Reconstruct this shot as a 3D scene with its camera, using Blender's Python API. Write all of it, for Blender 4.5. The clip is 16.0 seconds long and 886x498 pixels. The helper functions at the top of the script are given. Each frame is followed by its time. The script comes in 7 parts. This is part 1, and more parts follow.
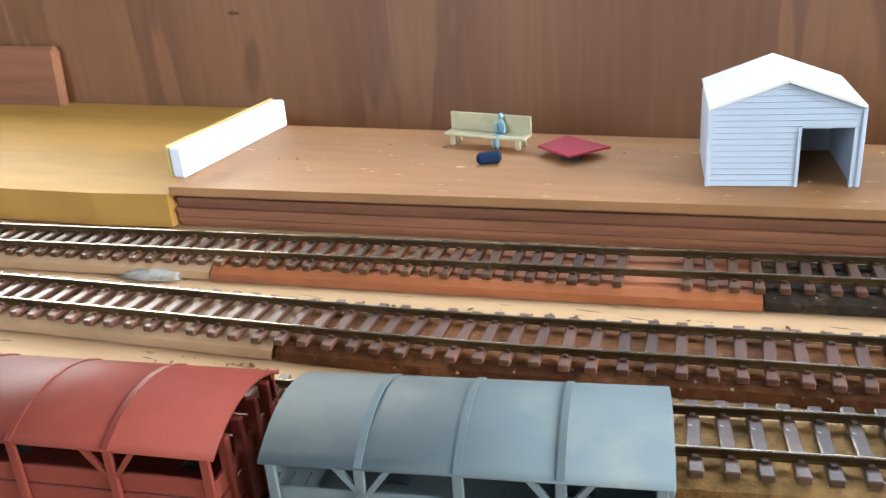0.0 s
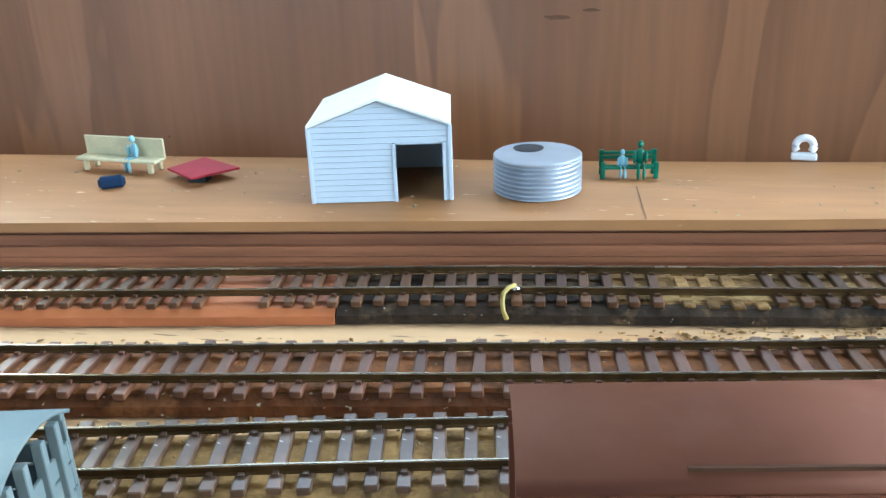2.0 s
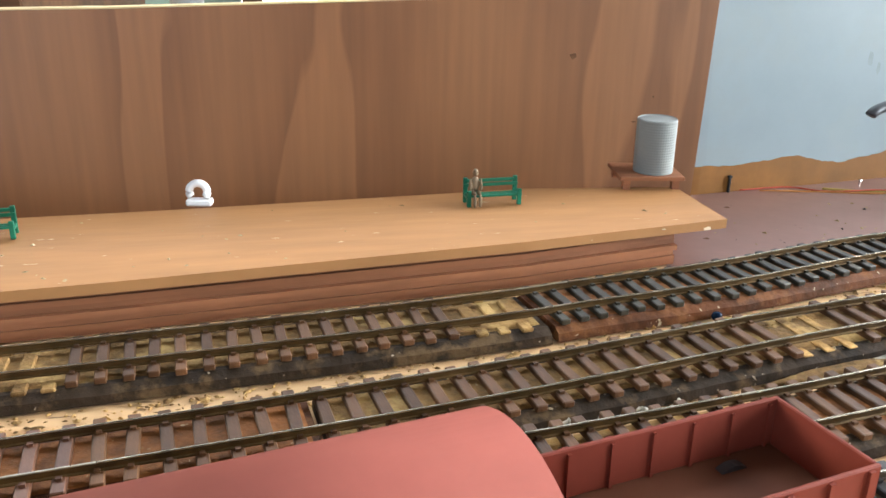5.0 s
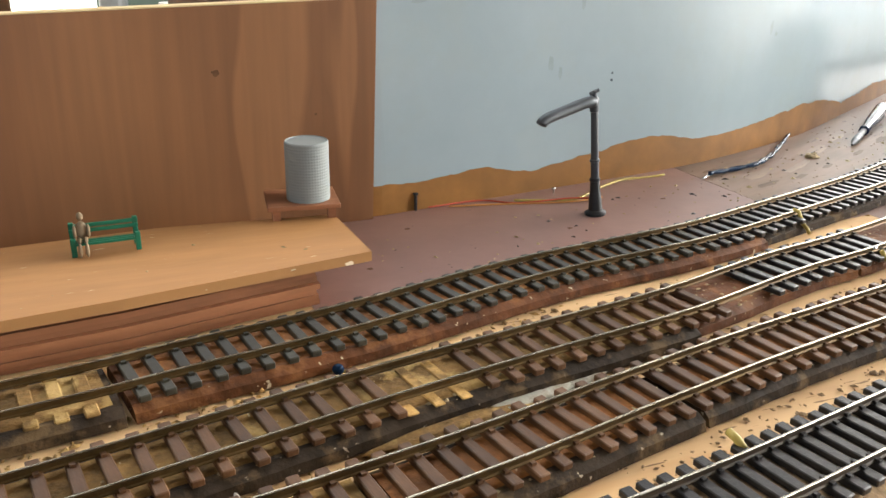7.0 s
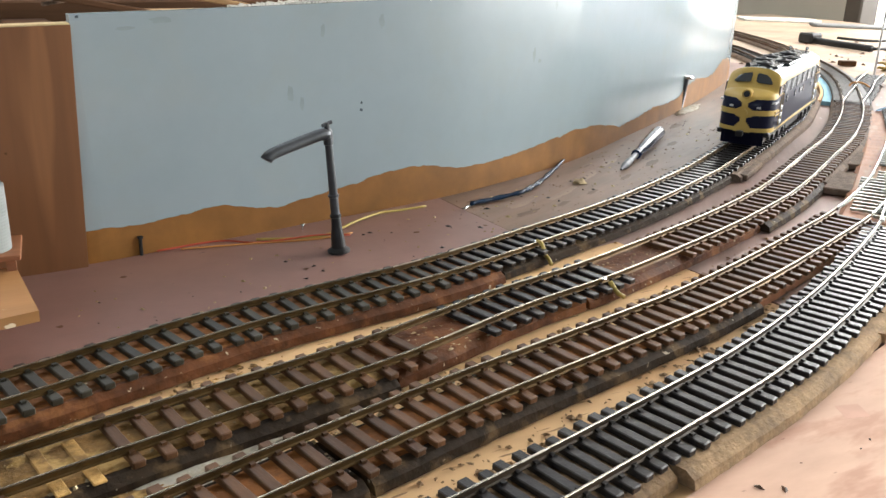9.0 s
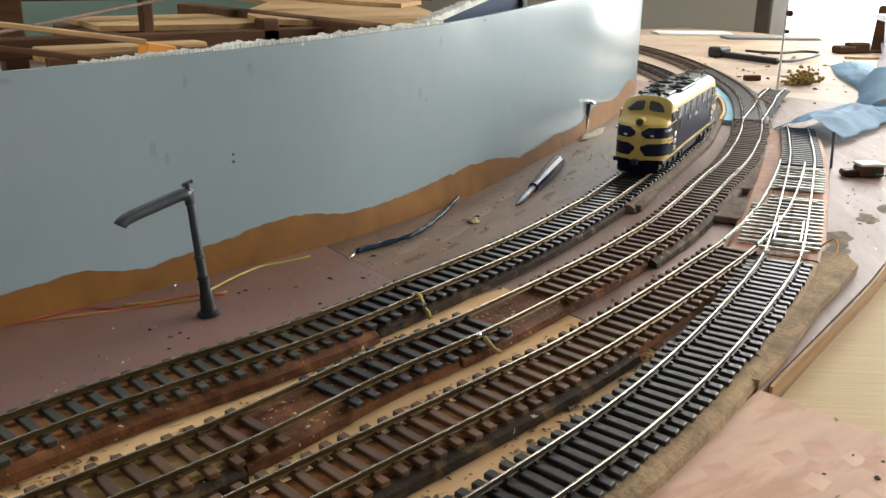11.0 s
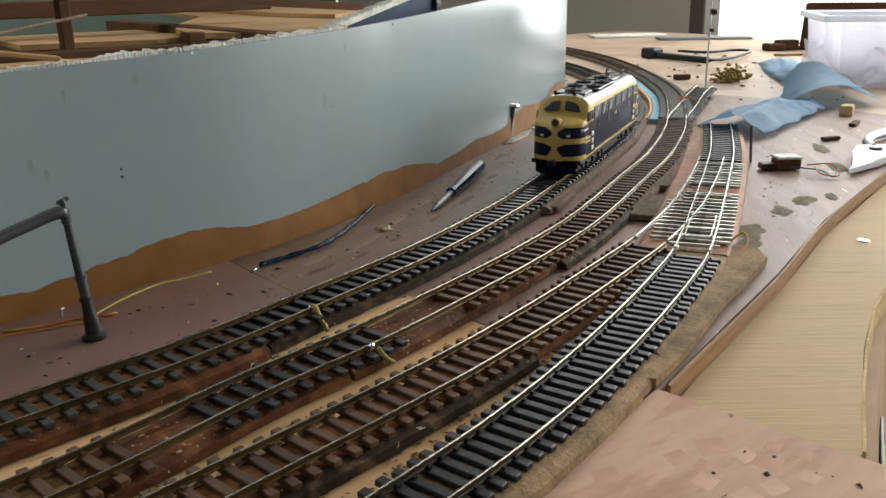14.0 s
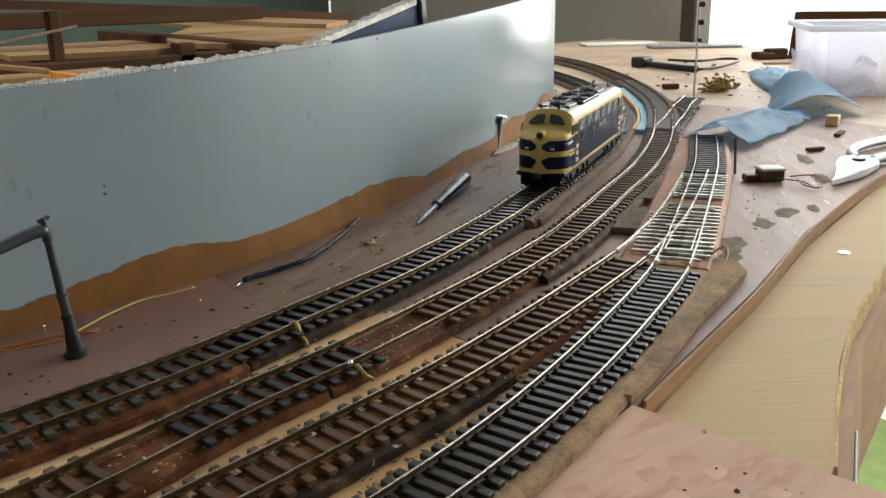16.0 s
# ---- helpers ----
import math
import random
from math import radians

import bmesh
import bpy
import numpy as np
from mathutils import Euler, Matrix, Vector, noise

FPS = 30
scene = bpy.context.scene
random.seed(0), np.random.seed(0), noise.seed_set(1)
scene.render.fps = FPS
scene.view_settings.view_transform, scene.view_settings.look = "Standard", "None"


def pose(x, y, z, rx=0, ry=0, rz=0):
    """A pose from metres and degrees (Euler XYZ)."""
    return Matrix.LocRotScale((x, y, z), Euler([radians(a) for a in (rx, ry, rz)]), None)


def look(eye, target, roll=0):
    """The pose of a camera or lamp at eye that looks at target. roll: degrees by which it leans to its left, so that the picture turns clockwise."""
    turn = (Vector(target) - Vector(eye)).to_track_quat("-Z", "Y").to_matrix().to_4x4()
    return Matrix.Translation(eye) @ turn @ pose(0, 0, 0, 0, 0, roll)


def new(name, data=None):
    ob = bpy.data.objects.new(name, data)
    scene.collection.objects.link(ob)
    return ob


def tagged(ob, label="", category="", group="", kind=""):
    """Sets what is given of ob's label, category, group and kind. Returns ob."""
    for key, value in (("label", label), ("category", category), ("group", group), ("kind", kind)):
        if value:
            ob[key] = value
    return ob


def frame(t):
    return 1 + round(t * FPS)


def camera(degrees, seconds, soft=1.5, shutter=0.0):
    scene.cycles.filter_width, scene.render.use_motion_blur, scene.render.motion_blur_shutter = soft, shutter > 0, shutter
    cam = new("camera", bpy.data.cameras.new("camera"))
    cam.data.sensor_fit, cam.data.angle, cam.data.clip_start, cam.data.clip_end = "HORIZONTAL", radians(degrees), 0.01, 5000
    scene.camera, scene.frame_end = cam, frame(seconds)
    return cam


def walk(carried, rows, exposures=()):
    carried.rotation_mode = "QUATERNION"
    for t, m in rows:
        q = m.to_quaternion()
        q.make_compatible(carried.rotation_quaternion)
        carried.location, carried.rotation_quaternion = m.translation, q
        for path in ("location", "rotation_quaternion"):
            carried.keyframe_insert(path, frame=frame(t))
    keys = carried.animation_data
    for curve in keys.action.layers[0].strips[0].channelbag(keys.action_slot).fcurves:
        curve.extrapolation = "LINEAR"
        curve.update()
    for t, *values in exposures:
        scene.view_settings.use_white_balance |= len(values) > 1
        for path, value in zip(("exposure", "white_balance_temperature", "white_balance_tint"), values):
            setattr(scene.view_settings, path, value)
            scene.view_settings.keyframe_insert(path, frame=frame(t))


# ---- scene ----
import collections

cam = camera(54.29, 16.0, soft=1.5)
PATH = [
    (0, (-0.50577, -0.41127, 0.13539), (-0.65064, -0.07257, -0.02048), -4.421),
    (0.5, (-0.47957, -0.40114, 0.13384), (-0.60007, -0.05086, -0.01710), -3.951),
    (1, (-0.46429, -0.39785, 0.13498), (-0.57224, -0.04187, -0.01206), -3.530),
    (1.5, (-0.44425, -0.39246, 0.13003), (-0.53442, -0.03262, -0.01958), -3.379),
    (2, (-0.42815, -0.38822, 0.12764), (-0.49445, -0.02288, -0.02111), -2.108),
    (2.5, (-0.40598, -0.38074, 0.12489), (-0.44280, -0.01074, -0.02256), -0.921),
    (3, (-0.38198, -0.37940, 0.12793), (-0.38925, -0.00738, -0.01888), 0.073),
    (3.2, (-0.37297, -0.37658, 0.12568), (-0.36953, -0.00488, -0.02205), 0.438),
    (5.3, (-0.29125, -0.35653, 0.13424), (-0.20977, 0.00892, -0.00649), -0.032),
    (5.5, (-0.28104, -0.35453, 0.13946), (-0.19288, 0.01037, 0.00137), -0.669),
    (6, (-0.25772, -0.34821, 0.13684), (-0.14700, 0.00935, -0.00421), 0.060),
    (6.5, (-0.23260, -0.34276, 0.13313), (-0.10058, 0.00661, -0.01009), 0.579),
    (7, (-0.22052, -0.33853, 0.13326), (-0.07485, 0.00556, -0.00949), 0.906),
    (7.5, (-0.20033, -0.33603, 0.13618), (-0.03679, 0.00068, -0.00482), 1.550),
    (8, (-0.18597, -0.33713, 0.13414), (-0.00864, -0.00531, -0.00167), 2.081),
    (8.5, (-0.17323, -0.33707, 0.13041), (0.01653, -0.00994, 0.00011), 2.678),
    (9, (-0.15677, -0.34203, 0.13412), (0.04503, -0.02283, 0.00227), 1.914),
    (9.5, (-0.14741, -0.34313, 0.14112), (0.06029, -0.02710, 0.01077), 1.086),
    (12, (-0.10786, -0.34337, 0.14736), (0.12751, -0.04312, 0.02715), 0.263),
    (12.5, (-0.10201, -0.34620, 0.14642), (0.13684, -0.04764, 0.02893), -0.247),
    (13, (-0.09775, -0.34838, 0.14556), (0.14397, -0.05202, 0.02833), -0.764),
    (13.5, (-0.09819, -0.34920, 0.14266), (0.14293, -0.05332, 0.02298), -0.929),
    (14, (-0.09526, -0.35096, 0.14216), (0.14605, -0.05559, 0.02164), -0.952),
    (14.5, (-0.09349, -0.35341, 0.14373), (0.14782, -0.05786, 0.02365), -1.201),
    (15, (-0.09165, -0.35534, 0.14884), (0.15137, -0.05969, 0.03252), -1.339),
    (15.5, (-0.09301, -0.35553, 0.14859), (0.14967, -0.05956, 0.03237), -1.246),
    (16, (-0.09103, -0.35642, 0.14698), (0.15254, -0.06179, 0.02923), -1.054),
]
EXPOSURES = [(0, 1.08, 5400, 9), (1.5, 1.16, 5000, 1), (3, 1.16, 4750, -2), (5.5, 1.22, 6200, 10), (6, 0.98, 6350, 10), (6.5, 0.85, 6400, 10), (7, 0.85, 6450, 10), (9, 0.50, 6300, 10), (12, -0.18, 6400, 7), (12.5, -0.24, 6400, 7), (13, -0.52, 6350, 7), (16, -0.50, 6350, 7)]
walk(cam, [(t, look(eye, target, roll)) for t, eye, target, roll in PATH], EXPOSURES)

# ---- light ----
world = bpy.data.worlds.new("sky")
scene.world = world
world.use_nodes = True
wn = world.node_tree
sky = wn.nodes.new("ShaderNodeTexSky")
sky.sky_type = "NISHITA"
sky.sun_disc = False
sky.sun_elevation = radians(43)
sky.sun_rotation = radians(121)
wn.nodes["Background"].inputs[1].default_value = 0.15
wn.links.new(sky.outputs[0], wn.nodes["Background"].inputs[0])

sun_data = bpy.data.lights.new("sun", "SUN")
sun_data.energy, sun_data.angle, sun_data.color = 5.0, radians(0.5), (1.0, 0.95, 0.86)
sun = new("sun", sun_data)
sun.matrix_world = look((5.0, -2.4, 4.4), (1.0, 0.0, 0.0))


def window_light(name, at, towards, sx, sy, watts, colour):
    d = bpy.data.lights.new(name, "AREA")
    d.shape, d.size, d.size_y, d.energy, d.color = "RECTANGLE", sx, sy, watts, colour
    o = new(name, d)
    o.matrix_world = look(at, towards)
    return o


window_light("window_light_front", (-1.4, -2.05, 0.75), (-1.2, 0.0, 0.3), 1.4, 0.9, 11.0, (0.86, 0.93, 1.0))
window_light("door_light", (1.95, -0.15, 0.66), (0.0, -0.05, 0.3), 2.1, 1.35, 88.0, (1.0, 0.98, 0.95))
window_light("window_light_door", (1.95, 1.62, 0.92), (0.0, 0.2, 0.1), 1.3, 0.8, 8.0, (1.0, 0.97, 0.93))
window_light("skylight", (-0.25, 1.2, 1.58), (-0.25, 1.1, 0.0), 2.4, 0.95, 26.0, (0.95, 0.98, 1.0))
window_light("window_light_left", (-2.45, 1.2, 0.8), (-0.5, 0.2, 0.2), 1.4, 0.8, 40.0, (1.0, 0.88, 0.68))

# ---- materials ----


def material(name, base, rough=0.6, metal=0.0, vary=(0.75, 1.2), scale=40.0, bump=0.15, bump_scale=None, stretch=(1, 1, 1),
             stain=None, stain_scale=6.0, stain_amount=0.5, per_object=0.0, spec=0.25, detail=6.0, flecks=None, gloss_vary=0.05, turn=0.0):
    """A painted, wooden or metal surface: colour grain at two scales, relief, optional stains of a second colour."""
    m = bpy.data.materials.new(name)
    m.use_nodes = True
    t = m.node_tree
    b = t.nodes["Principled BSDF"]
    b.inputs["Roughness"].default_value, b.inputs["Metallic"].default_value = rough, metal
    b.inputs["Specular IOR Level"].default_value = spec
    tc = t.nodes.new("ShaderNodeTexCoord")
    mp = t.nodes.new("ShaderNodeMapping")
    mp.inputs["Scale"].default_value = stretch
    rot = t.nodes.new("ShaderNodeMapping")
    rot.inputs["Rotation"].default_value = (0, 0, radians(turn))
    t.links.new(tc.outputs["Object"], rot.inputs[0])
    t.links.new(rot.outputs[0], mp.inputs[0])

    def tex(s, d=detail, rgh=0.6):
        n = t.nodes.new("ShaderNodeTexNoise")
        n.inputs["Scale"].default_value, n.inputs["Detail"].default_value, n.inputs["Roughness"].default_value = s, d, rgh
        t.links.new(mp.outputs[0], n.inputs["Vector"])
        return n

    def math_node(op, a, c):
        n = t.nodes.new("ShaderNodeMath")
        n.operation = op
        for k, v in ((0, a), (1, c)):
            if isinstance(v, (int, float)):
                n.inputs[k].default_value = v
            else:
                t.links.new(v, n.inputs[k])
        return n.outputs[0]

    def mix(fac, a, c, kind="MIX"):
        n = t.nodes.new("ShaderNodeMixRGB")
        n.blend_type = kind
        for k, v in ((0, fac), (1, a), (2, c)):
            if isinstance(v, (int, float)):
                n.inputs[k].default_value = v
            elif isinstance(v, tuple):
                n.inputs[k].default_value = (*v, 1)
            else:
                t.links.new(v, n.inputs[k])
        return n.outputs[0]

    def ramp(v, a, c):
        n = t.nodes.new("ShaderNodeMapRange")
        n.inputs["From Min"].default_value, n.inputs["From Max"].default_value = a, c
        t.links.new(v, n.inputs["Value"])
        return n.outputs[0]

    fine, broad = tex(scale), tex(scale / 7.0, 3.0)
    f = ramp(fine.outputs[0], 0.3, 0.7)
    g = ramp(broad.outputs[0], 0.35, 0.65)
    dark = tuple(c * vary[0] for c in base)
    light = tuple(min(1.0, c * vary[1]) for c in base)
    col = mix(math_node("ADD", math_node("MULTIPLY", f, 0.5), math_node("MULTIPLY", g, 0.5)), dark, light)
    if stain:
        s = tex(stain_scale, 5.0, 0.62)
        col = mix(math_node("MULTIPLY", ramp(s.outputs[0], 0.52, 0.62), stain_amount), col, stain)
    if flecks:
        v = tex(flecks[1], 2.0, 0.5)
        col = mix(ramp(v.outputs[0], flecks[2], flecks[2] + 0.04), col, flecks[0])
    if per_object:
        oi = t.nodes.new("ShaderNodeObjectInfo")
        hv = t.nodes.new("ShaderNodeHueSaturation")
        t.links.new(math_node("ADD", math_node("MULTIPLY", oi.outputs["Random"], per_object), 1.0 - per_object / 2), hv.inputs["Value"])
        t.links.new(col, hv.inputs["Color"])
        col = hv.outputs[0]
    t.links.new(col, b.inputs["Base Color"])
    r = math_node("ADD", math_node("MULTIPLY", g, gloss_vary), rough - gloss_vary / 2)
    t.links.new(r, b.inputs["Roughness"])
    if bump:
        bn = tex(bump_scale or scale * 1.7, 4.0)
        bu = t.nodes.new("ShaderNodeBump")
        bu.inputs["Strength"].default_value, bu.inputs["Distance"].default_value = bump, 0.0006
        t.links.new(bn.outputs[0], bu.inputs["Height"])
        t.links.new(bu.outputs[0], b.inputs["Normal"])
    return m


def plywood(name, dark, light, band=(1.0, 0.06, 0.09), rough=0.5, contour=2.2, along=(1, 1, 1), spec=0.35):
    """Rotary-cut ply: broad cathedral figure with hard-edged darker islands, over fine pore streaks."""
    m = bpy.data.materials.new(name)
    m.use_nodes = True
    t = m.node_tree
    b = t.nodes["Principled BSDF"]
    b.inputs["Roughness"].default_value = rough
    b.inputs["Specular IOR Level"].default_value = spec
    tc = t.nodes.new("ShaderNodeTexCoord")
    mp = t.nodes.new("ShaderNodeMapping")
    mp.inputs["Scale"].default_value = along
    t.links.new(tc.outputs["Object"], mp.inputs[0])
    big = t.nodes.new("ShaderNodeTexNoise")
    big.inputs["Scale"].default_value, big.inputs["Detail"].default_value, big.inputs["Distortion"].default_value = contour, 3.5, 0.35
    t.links.new(mp.outputs[0], big.inputs["Vector"])
    rings = t.nodes.new("ShaderNodeMath")
    rings.operation = "MULTIPLY"
    rings.inputs[1].default_value = 4.2
    t.links.new(big.outputs[0], rings.inputs[0])
    fr = t.nodes.new("ShaderNodeMath")
    fr.operation = "FRACT"
    t.links.new(rings.outputs[0], fr.inputs[0])
    cr = t.nodes.new("ShaderNodeValToRGB")
    e = cr.color_ramp.elements
    e[0].position, e[0].color = 0.0, (*dark, 1)
    e[1].position, e[1].color = 0.965, (*light, 1)
    for place, share in ((0.12, 0.22), (0.34, 0.55), (0.66, 0.82)):
        k = cr.color_ramp.elements.new(place)
        k.color = (*[a + (c - a) * share for a, c in zip(dark, light)], 1)
    k = cr.color_ramp.elements.new(1.0)
    k.color = (*[a + (c - a) * 0.1 for a, c in zip(dark, light)], 1)
    t.links.new(fr.outputs[0], cr.inputs[0])
    fm = t.nodes.new("ShaderNodeMapping")
    fm.inputs["Scale"].default_value = (230, 230, 11)
    t.links.new(tc.outputs["Object"], fm.inputs[0])
    fine = t.nodes.new("ShaderNodeTexNoise")
    fine.inputs["Scale"].default_value, fine.inputs["Detail"].default_value = 1.0, 5.0
    t.links.new(fm.outputs[0], fine.inputs["Vector"])
    mx = t.nodes.new("ShaderNodeMixRGB")
    mx.blend_type = "OVERLAY"
    mx.inputs[0].default_value = 0.24
    t.links.new(cr.outputs[0], mx.inputs[1])
    t.links.new(fine.outputs[0], mx.inputs[2])
    t.links.new(mx.outputs[0], b.inputs["Base Color"])
    bu = t.nodes.new("ShaderNodeBump")
    bu.inputs["Strength"].default_value, bu.inputs["Distance"].default_value = 0.2, 0.0004
    t.links.new(fine.outputs[0], bu.inputs["Height"])
    t.links.new(bu.outputs[0], b.inputs["Normal"])
    return m


def glass(name, tint=(0.9, 0.95, 1.0), rough=0.05, alpha=0.35):
    m = bpy.data.materials.new(name)
    m.use_nodes = True
    b = m.node_tree.nodes["Principled BSDF"]
    b.inputs["Base Color"].default_value = (*tint, 1)
    b.inputs["Roughness"].default_value = rough
    b.inputs["Alpha"].default_value = alpha
    return m


def glowing(name, colour, strength):
    """The overexposed daylight outside."""
    m = bpy.data.materials.new(name)
    m.use_nodes = True
    b = m.node_tree.nodes["Principled BSDF"]
    b.inputs["Base Color"].default_value = (*colour, 1)
    b.inputs["Emission Color"].default_value = (*colour, 1)
    b.inputs["Emission Strength"].default_value = strength
    return m


def thin_sheet(name, colour, through_light, clear, scale=60.0):
    """Thin stuff that light shines through: paper cloth, milky plastic."""
    m = bpy.data.materials.new(name)
    m.use_nodes = True
    t = m.node_tree
    b, out = t.nodes["Principled BSDF"], t.nodes["Material Output"]
    n = t.nodes.new("ShaderNodeTexNoise")
    n.inputs["Scale"].default_value = scale
    c = t.nodes.new("ShaderNodeMixRGB")
    c.inputs[1].default_value, c.inputs[2].default_value = (*[v * 0.85 for v in colour], 1), (*[min(1.0, v * 1.1) for v in colour], 1)
    t.links.new(n.outputs[0], c.inputs[0])
    b.inputs["Roughness"].default_value = 0.5
    tr, cl = t.nodes.new("ShaderNodeBsdfTranslucent"), t.nodes.new("ShaderNodeBsdfTransparent")
    t.links.new(c.outputs[0], b.inputs["Base Color"])
    t.links.new(c.outputs[0], tr.inputs["Color"])
    m1, m2 = t.nodes.new("ShaderNodeMixShader"), t.nodes.new("ShaderNodeMixShader")
    m1.inputs[0].default_value, m2.inputs[0].default_value = through_light, clear
    t.links.new(b.outputs[0], m1.inputs[1])
    t.links.new(tr.outputs[0], m1.inputs[2])
    t.links.new(m1.outputs[0], m2.inputs[1])
    t.links.new(cl.outputs[0], m2.inputs[2])
    t.links.new(m2.outputs[0], out.inputs["Surface"])
    return m


